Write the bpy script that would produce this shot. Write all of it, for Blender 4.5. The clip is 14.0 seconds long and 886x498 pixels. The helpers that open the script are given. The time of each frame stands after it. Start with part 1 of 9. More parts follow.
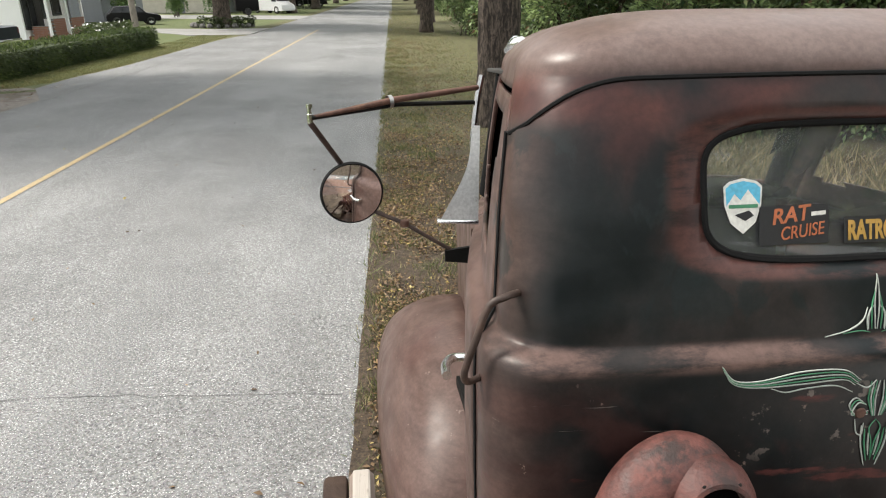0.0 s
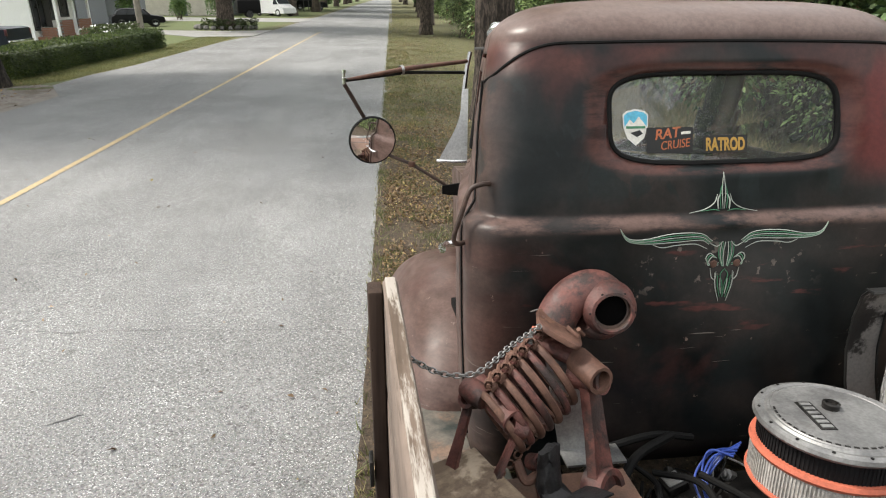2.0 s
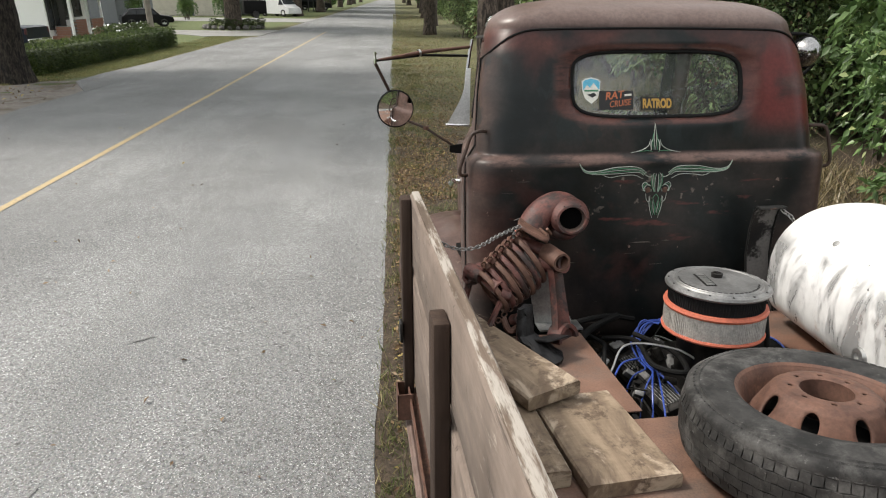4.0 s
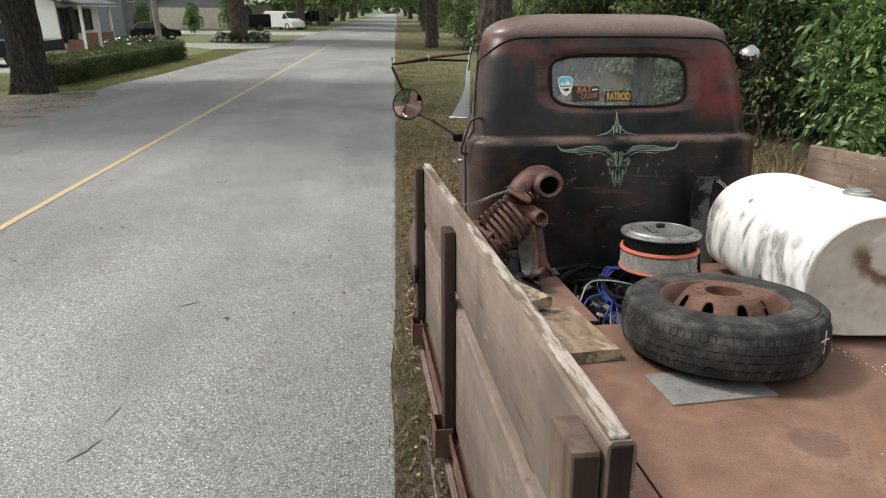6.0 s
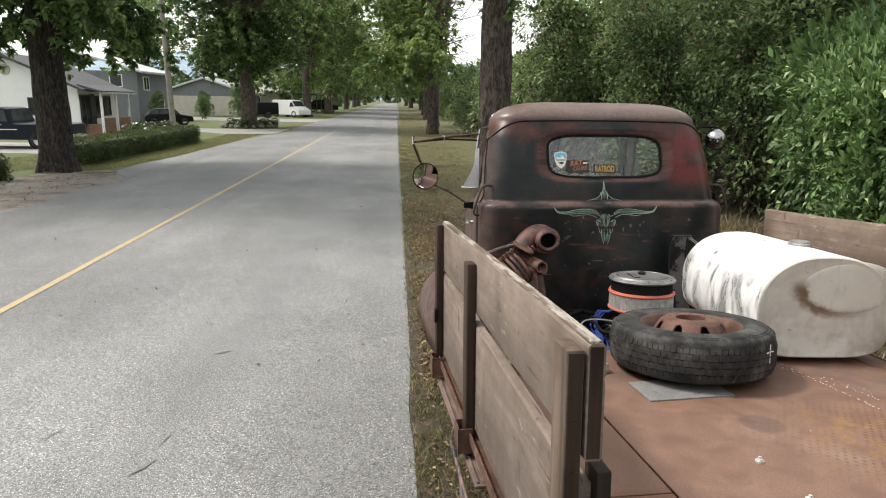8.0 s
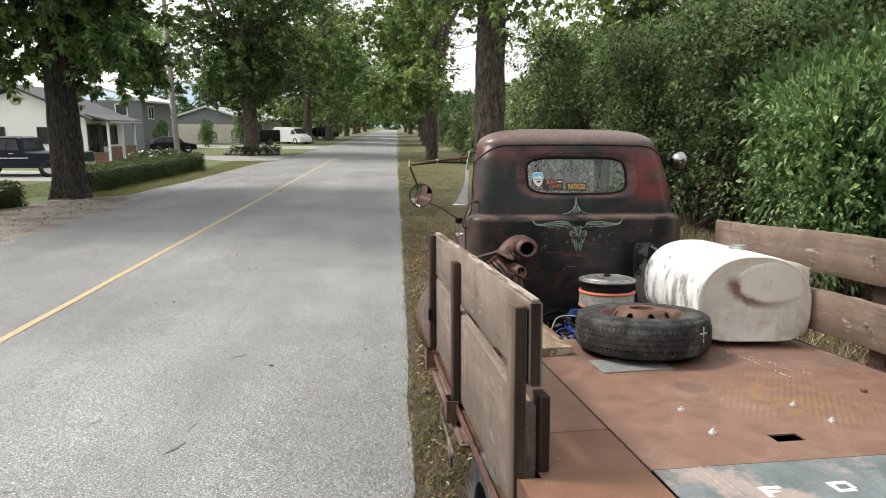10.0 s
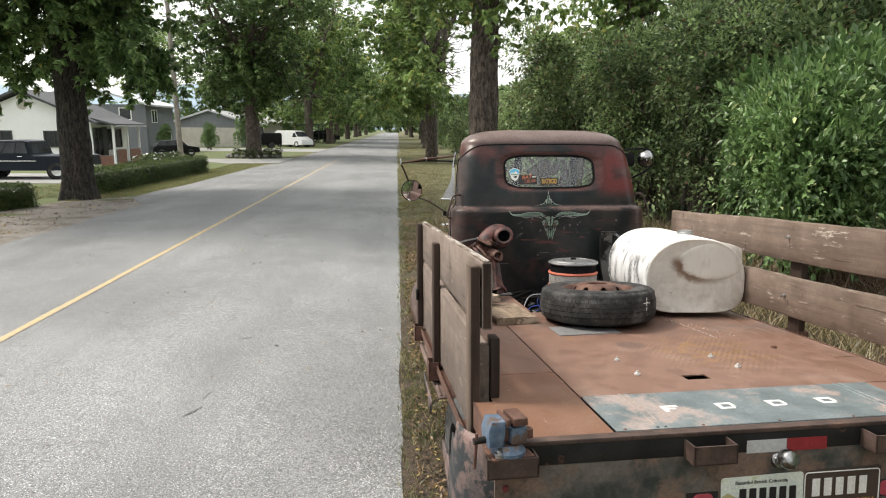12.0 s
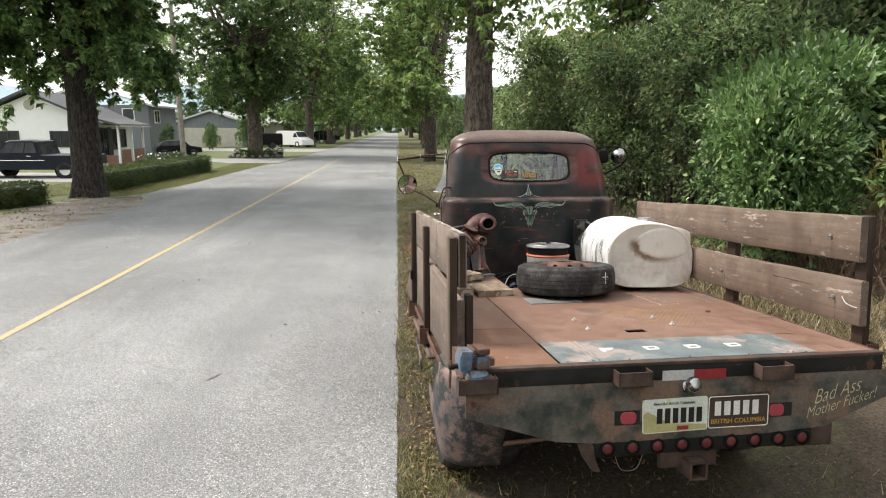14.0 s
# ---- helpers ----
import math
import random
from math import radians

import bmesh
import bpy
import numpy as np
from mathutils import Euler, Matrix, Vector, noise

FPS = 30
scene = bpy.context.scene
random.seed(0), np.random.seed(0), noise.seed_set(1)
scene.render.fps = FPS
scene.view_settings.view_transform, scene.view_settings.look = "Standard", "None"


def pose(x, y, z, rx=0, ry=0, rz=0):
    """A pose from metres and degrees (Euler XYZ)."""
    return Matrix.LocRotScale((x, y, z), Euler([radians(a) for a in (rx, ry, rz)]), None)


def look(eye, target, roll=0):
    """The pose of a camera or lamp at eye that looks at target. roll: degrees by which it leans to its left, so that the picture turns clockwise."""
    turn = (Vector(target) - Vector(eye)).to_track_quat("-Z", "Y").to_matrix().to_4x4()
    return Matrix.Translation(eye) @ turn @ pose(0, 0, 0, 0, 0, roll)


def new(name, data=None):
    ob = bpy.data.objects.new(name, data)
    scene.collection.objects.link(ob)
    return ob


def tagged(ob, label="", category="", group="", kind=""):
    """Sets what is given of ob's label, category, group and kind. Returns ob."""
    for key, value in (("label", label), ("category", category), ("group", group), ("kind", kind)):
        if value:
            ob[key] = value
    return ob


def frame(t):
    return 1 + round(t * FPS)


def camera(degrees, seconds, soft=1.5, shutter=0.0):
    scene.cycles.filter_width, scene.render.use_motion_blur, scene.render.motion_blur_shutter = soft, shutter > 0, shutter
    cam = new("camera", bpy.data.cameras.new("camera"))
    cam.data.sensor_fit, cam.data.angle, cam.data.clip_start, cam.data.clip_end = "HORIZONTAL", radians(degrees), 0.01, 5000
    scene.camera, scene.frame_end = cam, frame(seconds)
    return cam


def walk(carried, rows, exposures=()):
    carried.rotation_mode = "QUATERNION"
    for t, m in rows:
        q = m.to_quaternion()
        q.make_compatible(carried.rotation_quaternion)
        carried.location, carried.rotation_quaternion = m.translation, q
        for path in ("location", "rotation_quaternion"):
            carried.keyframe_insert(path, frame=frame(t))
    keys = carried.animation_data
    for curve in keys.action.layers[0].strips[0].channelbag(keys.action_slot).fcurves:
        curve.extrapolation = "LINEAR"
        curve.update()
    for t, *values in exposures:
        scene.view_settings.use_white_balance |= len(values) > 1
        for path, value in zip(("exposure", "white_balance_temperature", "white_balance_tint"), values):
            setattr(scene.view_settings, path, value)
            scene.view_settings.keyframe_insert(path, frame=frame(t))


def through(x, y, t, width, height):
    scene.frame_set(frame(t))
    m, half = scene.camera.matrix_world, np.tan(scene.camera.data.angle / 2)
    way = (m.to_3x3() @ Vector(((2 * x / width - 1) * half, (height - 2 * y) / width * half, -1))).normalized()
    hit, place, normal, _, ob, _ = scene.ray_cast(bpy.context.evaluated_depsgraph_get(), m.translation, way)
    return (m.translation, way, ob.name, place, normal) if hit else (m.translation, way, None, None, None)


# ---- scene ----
cam = camera(70.0, 14.0, soft=1.1)
PATH = [
    (0, (0.418, 0.446, 2.017), (0.56, 2.293, 1.262), 0.2),
    (0.5, (0.408, 0.293, 1.999), (0.549, 2.146, 1.258), 0.5),
    (1, (0.403, 0.118, 1.996), (0.547, 1.97, 1.255), 0.5),
    (1.5, (0.385, -0.076, 1.995), (0.533, 1.775, 1.251), 0.4),
    (2, (0.37, -0.262, 1.995), (0.516, 1.588, 1.25), 0.4),
    (2.5, (0.36, -0.461, 1.997), (0.504, 1.388, 1.248), 0.3),
    (3, (0.349, -0.653, 1.994), (0.488, 1.197, 1.247), 0.3),
    (3.5, (0.316, -0.847, 1.992), (0.455, 1.004, 1.247), 0.4),
    (4, (0.285, -1.034, 1.991), (0.424, 0.818, 1.248), 0.5),
    (6.5, (0.187, -1.894, 2.002), (0.323, -0.016, 1.327), 0.4),
    (7, (0.15, -2.044, 1.991), (0.294, -0.141, 1.391), 0.8),
    (7.5, (0.102, -2.185, 1.995), (0.242, -0.263, 1.46), 0.6),
    (8, (0.066, -2.319, 1.988), (0.213, -0.378, 1.529), 0.9),
    (10.5, (0.086, -3.022, 2.003), (0.232, -1.063, 1.626), 0.4),
    (11, (0.111, -3.155, 1.993), (0.255, -1.195, 1.621), 0.4),
    (11.5, (0.132, -3.303, 1.994), (0.274, -1.344, 1.621), 0.3),
    (12, (0.15, -3.446, 1.992), (0.292, -1.487, 1.619), 0.3),
    (12.5, (0.167, -3.599, 1.99), (0.311, -1.64, 1.618), 0.4),
    (13, (0.181, -3.753, 1.982), (0.322, -1.792, 1.614), 0.4),
    (13.5, (0.187, -3.917, 1.991), (0.327, -1.957, 1.62), 0.2),
    (14, (0.179, -4.093, 1.989), (0.321, -2.133, 1.617), 0.3),
]
walk(cam, [(t, look(e, g, r)) for t, e, g, r in PATH], exposures=[(0, 0.90), (3.0, 0.82), (4.2, 0.56), (6.4, 0.48), (7.2, 0.58), (8.2, 0.66), (10.5, 0.74), (12, 0.78), (14, 0.88)])

# ---- light: bright hazy sky, soft high sun ----
SUN_ELEV, SUN_AZ = radians(52), radians(288)  # azimuth from +y towards +x
world = bpy.data.worlds.new("sky")
scene.world = world
world.use_nodes = True
wn = world.node_tree
sky = wn.nodes.new("ShaderNodeTexSky")
sky.sky_type, sky.sun_disc = "NISHITA", False
sky.sun_elevation, sky.sun_rotation = SUN_ELEV, SUN_AZ
sky.air_density, sky.dust_density, sky.ozone_density = 1.0, 4.0, 1.0
haze = wn.nodes.new("ShaderNodeMix")
haze.data_type = "RGBA"
haze.inputs["Factor"].default_value = 0.75
wn.links.new(sky.outputs[0], haze.inputs["A"])
haze.inputs["B"].default_value = (9.7, 9.7, 9.5, 1)
wn.links.new(haze.outputs["Result"], wn.nodes["Background"].inputs["Color"])
wn.nodes["Background"].inputs["Strength"].default_value = 0.116
sun = new("sun", bpy.data.lights.new("sun", "SUN"))
sun.data.energy, sun.data.angle, sun.data.color = 2.6, radians(10), (1.0, 0.94, 0.85)
to_sun = Vector((math.sin(SUN_AZ) * math.cos(SUN_ELEV), math.cos(SUN_AZ) * math.cos(SUN_ELEV), math.sin(SUN_ELEV)))
sun.matrix_world = look(to_sun * 50, (0, 0, 0))

# ---- materials ----
class Shader:
    """A node material built step by step."""

    def __init__(self, name):
        self.mat = bpy.data.materials.new(name)
        self.mat.use_nodes = True
        self.nt = self.mat.node_tree
        self.bsdf = self.nt.nodes["Principled BSDF"]
        self.co = self.nt.nodes.new("ShaderNodeTexCoord").outputs["Object"]

    def put(self, socket, value):
        if isinstance(value, bpy.types.NodeSocket):
            self.nt.links.new(value, socket)
        elif isinstance(value, tuple) and len(value) == 3 and socket.type == "RGBA":
            socket.default_value = (*value, 1)
        else:
            socket.default_value = value

    def set(self, **inputs):
        for key, value in inputs.items():
            self.put(self.bsdf.inputs[key.replace("_", " ")], value)
        return self

    def world_co(self):
        return self.nt.nodes.new("ShaderNodeNewGeometry").outputs["Position"]

    def stretch(self, scale, co=None):
        m = self.nt.nodes.new("ShaderNodeMapping")
        self.nt.links.new(co or self.co, m.inputs["Vector"])
        m.inputs["Scale"].default_value = scale
        return m.outputs[0]

    def noise(self, scale, detail=6.0, rough=0.6, co=None, warp=0.0):
        n = self.nt.nodes.new("ShaderNodeTexNoise")
        self.nt.links.new(co or self.co, n.inputs["Vector"])
        for key, v in (("Scale", scale), ("Detail", detail), ("Roughness", rough), ("Distortion", warp)):
            n.inputs[key].default_value = v
        return n.outputs[0]

    def cells(self, scale, co=None, feature="F1", output="Distance"):
        n = self.nt.nodes.new("ShaderNodeTexVoronoi")
        n.feature = feature
        self.nt.links.new(co or self.co, n.inputs["Vector"])
        n.inputs["Scale"].default_value = scale
        return n.outputs[output]

    def step(self, value, lo, hi, a=0.0, b=1.0):
        n = self.nt.nodes.new("ShaderNodeMapRange")
        n.interpolation_type = "SMOOTHSTEP"
        for key, v in (("Value", value), ("From Min", lo), ("From Max", hi), ("To Min", a), ("To Max", b)):
            self.put(n.inputs[key], v)
        return n.outputs[0]

    def math(self, op, a, b=0.0):
        n = self.nt.nodes.new("ShaderNodeMath")
        n.operation = op
        self.put(n.inputs[0], a)
        self.put(n.inputs[1], b)
        return n.outputs[0]

    def xyz(self, co=None):
        n = self.nt.nodes.new("ShaderNodeSeparateXYZ")
        self.nt.links.new(co or self.co, n.inputs[0])
        return n.outputs

    def mix(self, fac, a, b):
        n = self.nt.nodes.new("ShaderNodeMix")
        n.data_type = "RGBA"
        for key, v in (("Factor", fac), ("A", a), ("B", b)):
            sock = [s for s in n.inputs if s.name == key and s.enabled][0]
            self.put(sock, v)
        return [s for s in n.outputs if s.enabled][0]

    def scale(self, colour, fac):
        n = self.nt.nodes.new("ShaderNodeVectorMath")
        n.operation = "SCALE"
        self.put(n.inputs[0], colour)
        self.put(n.inputs["Scale"], fac)
        return n.outputs[0]

    def bump(self, height, strength=0.3, depth=0.01):
        n = self.nt.nodes.new("ShaderNodeBump")
        self.put(n.inputs["Height"], height)
        n.inputs["Strength"].default_value, n.inputs["Distance"].default_value = strength, depth
        if self.bsdf.inputs["Normal"].is_linked:
            self.nt.links.new(self.bsdf.inputs["Normal"].links[0].from_socket, n.inputs["Normal"])
        self.nt.links.new(n.outputs[0], self.bsdf.inputs["Normal"])
        return self

    def island(self):
        return self.nt.nodes.new("ShaderNodeNewGeometry").outputs["Random Per Island"]

    def chance(self):
        return self.nt.nodes.new("ShaderNodeObjectInfo").outputs["Random"]


def surface(name, a, b, scale=6.0, spots=None, spot_scale=3.0, spot_at=(0.55, 0.65), rough=(0.5, 0.8), metal=0.0, grain=120.0,
            relief=0.15, stretch=None, depth=0.004):
    """Two mottled tones, a third in patches, fine grain and relief."""
    s = Shader(name)
    co = s.stretch(stretch) if stretch else s.co
    n1 = s.noise(scale, 8, 0.65, co)
    col = s.mix(s.step(n1, 0.3, 0.7), a, b)
    if spots:
        col = s.mix(s.step(s.noise(spot_scale, 7, 0.7), *spot_at), col, spots)
    fine = s.noise(grain, 3, 0.6, co)
    col = s.scale(col, s.step(fine, 0.2, 0.8, 0.82, 1.16))
    s.set(Base_Color=col, Roughness=s.step(n1, 0.25, 0.75, *rough), Metallic=metal)
    s.bump(fine, relief, depth)
    return s.mat


def plain(name, colour, rough=0.5, metal=0.0, relief=0.05):
    return surface(name, tuple(c * 0.9 for c in colour), tuple(min(1.0, c * 1.08) for c in colour), 9.0, rough=(rough * 0.85, min(1, rough * 1.15)), metal=metal, relief=relief)


def cab_paint():
    """Old dark green-black paint rubbed through to red primer and brown rust."""
    s = Shader("patina_paint")
    p = s.xyz()
    big = s.noise(2.4, 4, 0.5, warp=0.3)
    mid = s.noise(6.0, 5, 0.58, warp=0.4)
    streak = s.noise(5.0, 8, 0.7, s.stretch((1.0, 1.0, 3.6)))
    off = s.math("ABSOLUTE", s.math("SUBTRACT", p[0], 0.07))
    dark = s.mix(s.step(mid, 0.35, 0.7), (0.0030, 0.0048, 0.0054), (0.0085, 0.0115, 0.0120))
    grey = s.mix(s.step(mid, 0.3, 0.7), (0.0125, 0.0115, 0.0110), (0.030, 0.0235, 0.0215))
    brown = s.mix(s.step(streak, 0.3, 0.7), (0.062, 0.037, 0.031), (0.112, 0.071, 0.060))
    red = s.mix(s.step(mid, 0.3, 0.7), (0.052, 0.0165, 0.014), (0.095, 0.030, 0.023))
    col = s.mix(s.step(big, 0.46, 0.62), dark, grey)
    # bare brown towards the corners, the roof and the front of the body
    edge = s.math("ADD", s.step(off, 0.47, 0.85), s.step(p[1], 3.05, 3.35))
    edge = s.math("ADD", edge, s.step(p[2], 1.13, 1.20, 0.0, 1.4))
    edge = s.math("ADD", edge, s.step(p[2], 0.66, 0.86, 0.0, 0.16))
    edge = s.math("ADD", edge, s.math("MULTIPLY", s.math("SUBTRACT", big, 0.5), 1.5))
    col = s.mix(s.step(edge, 0.24, 1.05), col, brown)
    # mauve-brown roof, lightened in colour for the sky it reflects
    roof = s.math("MULTIPLY", s.step(p[2], 1.13, 1.20), s.step(mid, 0.30, 0.62, 0.45, 0.95))
    col = s.mix(roof, col, (0.155, 0.115, 0.104))
    # blotches of old green-black paint left above the belt
    blot = s.noise(5.2, 6, 0.62, s.stretch((1.5, 1.0, 0.7)), 0.5)
    keep = s.math("MULTIPLY", s.step(blot, 0.52, 0.575), s.math("MULTIPLY", s.step(p[2], 0.66, 0.74), s.step(p[2], 1.10, 1.00)))
    col = s.mix(s.math("MULTIPLY", keep, 0.70), col, (0.0105, 0.0160, 0.0165))
    # rubbed belt line
    belt = s.step(s.math("ABSOLUTE", s.math("SUBTRACT", p[2], 0.640)), 0.010, 0.032, 1.0, 0.0)
    col = s.mix(s.math("MULTIPLY", belt, s.step(streak, 0.38, 0.6)), col, brown)
    # red primer beside and above the window and in streaks under the belt
    high = s.math("MULTIPLY", s.step(p[2], 0.74, 0.88), s.step(p[2], 1.16, 1.06))
    wide = s.math("MULTIPLY", s.step(off, 0.30, 0.42), s.step(off, 0.62, 0.50))
    zone = s.math("MAXIMUM", s.math("MULTIPLY", high, wide), s.math("MULTIPLY", s.step(p[2], 1.04, 1.09), s.step(p[2], 1.17, 1.12)))
    col = s.mix(s.math("MULTIPLY", s.step(s.noise(4.2, 4, 0.5, warp=0.3), 0.40, 0.62), s.math("MULTIPLY", zone, 0.72)), col, red)
    # the engine side of the window is rubbed to dark red
    soft = s.noise(3.4, 5, 0.55, warp=0.5)
    right = s.math("MULTIPLY", s.math("MULTIPLY", s.step(p[0], 0.44, 0.60), s.step(p[1], 3.30, 3.05)), s.math("MULTIPLY", s.step(p[2], 0.70, 0.82), s.step(p[2], 1.16, 1.02)))
    col = s.mix(s.math("MULTIPLY", right, s.step(soft, 0.36, 0.54, 0.0, 0.85)), col, (0.115, 0.022, 0.020))
    lower = s.math("MULTIPLY", s.step(p[2], 0.62, 0.57), s.step(s.noise(2.2, 5, 0.6, warp=0.4), 0.55, 0.66))
    col = s.mix(s.math("MULTIPLY", lower, 0.45), col, (0.060, 0.024, 0.020))
    under = s.math("MULTIPLY", s.step(p[2], 0.63, 0.55), s.step(p[2], 0.20, 0.36))
    col = s.mix(s.math("MULTIPLY", under, s.step(s.noise(5.0, 6, 0.6, s.stretch((0.8, 1, 3.4))), 0.60, 0.68)), col, (0.070, 0.024, 0.021))
    chip = s.math("MULTIPLY", s.step(s.noise(17.0, 5, 0.65), 0.665, 0.70), s.step(p[2], 0.66, 0.5))
    col = s.mix(chip, col, (0.17, 0.125, 0.105))
    # flaked spots round the painted skull
    near_skull = s.math("MULTIPLY", s.step(s.math("ABSOLUTE", s.math("SUBTRACT", p[0], 0.06)), 0.36, 0.20), s.math("MULTIPLY", s.step(p[2], 0.40, 0.47), s.step(p[2], 0.60, 0.56)))
    flake = s.math("MULTIPLY", near_skull, s.step(s.noise(21.0, 4, 0.6), 0.60, 0.64))
    col = s.mix(s.math("MULTIPLY", flake, 0.8), col, (0.15, 0.125, 0.11))
    scratch = s.math("MULTIPLY", s.step(s.noise(1.0, 3, 0.5, s.stretch((5.0, 5.0, 95.0)), 0.8), 0.70, 0.73), s.step(p[2], 0.64, 0.52))
    col = s.mix(s.math("MULTIPLY", scratch, 0.7), col, (0.19, 0.17, 0.15))
    # bare primer rim round the window pressing
    wx = s.math("POWER", s.math("DIVIDE", s.math("ABSOLUTE", s.math("SUBTRACT", p[0], 0.097)), 0.368), 4.5)
    wz = s.math("POWER", s.math("DIVIDE", s.math("ABSOLUTE", s.math("SUBTRACT", p[2], 0.930)), 0.130), 4.5)
    rimd = s.math("POWER", s.math("ADD", wx, wz), 0.2222)
    rim = s.math("MULTIPLY", s.step(rimd, 1.26, 1.16), s.math("MULTIPLY", s.step(streak, 0.36, 0.56), s.step(p[1], 3.05, 3.0)))
    col = s.mix(s.math("MULTIPLY", rim, 0.8), col, (0.085, 0.036, 0.030))
    col = s.scale(col, s.step(s.noise(60.0, 4, 0.7), 0.25, 0.75, 0.82, 1.15))
    s.set(Base_Color=col, Roughness=s.step(mid, 0.3, 0.7, 0.30, 0.48), Metallic=0.0)
    s.put(s.bsdf.inputs["Specular IOR Level"], 0.26)
    s.bump(s.noise(90.0, 4, 0.6), 0.05, 0.004)
    s.bump(s.noise(3.0, 3, 0.5), 0.10, 0.03)
    return s.mat


def deck_rust():
    s = Shader("rusty_deck_steel")
    big, mid = s.noise(1.7, 7, 0.65), s.noise(9.0, 8, 0.7, warp=0.5)
    col = s.mix(s.step(mid, 0.3, 0.7), (0.150, 0.084, 0.060), (0.215, 0.126, 0.092))
    col = s.mix(s.step(big, 0.50, 0.66), col, (0.250, 0.165, 0.128))
    col = s.mix(s.step(s.noise(2.4, 8, 0.75, warp=1.0), 0.60, 0.72, 0.0, 0.7), col, (0.20, 0.105, 0.040))
    col = s.mix(s.step(s.noise(5.0, 4, 0.6), 0.66, 0.74), col, (0.085, 0.060, 0.052))
    col = s.mix(s.step(s.chance(), 0.0, 1.0, 0.0, 0.35), col, (0.165, 0.078, 0.044))
    p = s.xyz()
    d = s.math("ADD", s.math("POWER", s.math("SUBTRACT", p[0], 0.32), 2.0), s.math("POWER", s.math("SUBTRACT", p[1], 0.92), 2.0))
    ochre = s.math("MULTIPLY", s.step(s.math("SQRT", d), 0.42, 0.05), s.step(s.noise(12.0, 8, 0.8), 0.46, 0.60))
    col = s.mix(s.math("MULTIPLY", ochre, 0.8), col, (0.26, 0.145, 0.045))
    weave = s.math("MULTIPLY", s.math("SINE", s.math("MULTIPLY", p[0], 210.0)), s.math("SINE", s.math("MULTIPLY", p[1], 150.0)))
    stud = s.math("MULTIPLY", s.step(weave, 0.25, 0.6), s.math("MULTIPLY", s.step(s.math("SQRT", d), 0.55, 0.12), s.step(s.noise(3.5, 5, 0.7), 0.42, 0.58)))
    col = s.mix(s.math("MULTIPLY", stud, 0.75), col, (0.085, 0.040, 0.022))
    ring = s.math("SQRT", s.math("ADD", s.math("POWER", s.math("SUBTRACT", p[0], -0.02), 2.0), s.math("POWER", s.math("SUBTRACT", p[1], 1.10), 2.0)))
    col = s.mix(s.math("MULTIPLY", s.step(ring, 0.085, 0.065), 0.45), col, (0.070, 0.050, 0.042))
    left = s.math("MULTIPLY", s.step(p[0], -0.54, -0.57), s.step(p[1], 0.75, 0.70))
    col = s.mix(s.math("MULTIPLY", left, 0.55), col, (0.155, 0.068, 0.032))
    grime = s.math("MULTIPLY", s.step(p[1], 1.15, 1.45), s.step(s.noise(3.4, 8, 0.7), 0.46, 0.62))
    col = s.mix(s.math("MULTIPLY", grime, 0.6), col, (0.085, 0.070, 0.062))
    drop = s.math("MULTIPLY", s.step(s.cells(19.0), 0.085, 0.055), s.step(s.noise(1.3, 3, 0.5), 0.53, 0.60))
    col = s.mix(s.math("MULTIPLY", drop, s.step(s.noise(30.0, 2), 0.45, 0.55)), col, (0.46, 0.42, 0.36))
    col = s.scale(col, s.step(s.noise(160.0, 3, 0.7), 0.25, 0.75, 0.80, 1.22))
    s.set(Base_Color=col, Roughness=s.step(mid, 0.3, 0.7, 0.5, 0.72), Metallic=0.15)
    s.bump(s.noise(45.0, 6, 0.7), 0.12, 0.004)
    return s.mat


def old_wood(name, a, b, axis, paint=None, paint_at=(0.5, 0.6)):
    s = Shader(name)
    squeeze = [26.0, 26.0, 26.0]
    squeeze[axis] = 1.3
    co = s.stretch(tuple(squeeze))
    g = s.noise(1.0, 8, 0.7, co, 0.5)
    col = s.mix(s.step(g, 0.3, 0.7), a, b)
    col = s.mix(s.step(s.noise(2.3, 6, 0.6), 0.46, 0.68, 0.0, 0.65), col, tuple(c * 0.55 for c in a))
    knot = s.step(s.cells(3.1), 0.06, 0.11, 1.0, 0.0)
    col = s.mix(s.math("MULTIPLY", knot, 0.8), col, tuple(c * 0.35 for c in a))
    if paint:
        squeeze[axis] = 3.0
        worn = s.noise(1.0, 6, 0.75, s.stretch(tuple(c * 0.6 for c in squeeze)))
        col = s.mix(s.step(worn, *paint_at), col, paint)
    col = s.mix(s.step(s.chance(), 0.0, 1.0, 0.0, 0.3), col, tuple(c * 0.7 for c in b))
    s.set(Base_Color=col, Roughness=s.step(g, 0.3, 0.7, 0.65, 0.85))
    s.put(s.bsdf.inputs["Specular IOR Level"], 0.2)
    nick = s.step(s.noise(34.0, 3, 0.6), 0.68, 0.74)
    s.set(Base_Color=s.mix(s.math("MULTIPLY", nick, 0.6), col, tuple(c * 0.3 for c in a)))
    s.bump(g, 0.6, 0.005)
    return s.mat


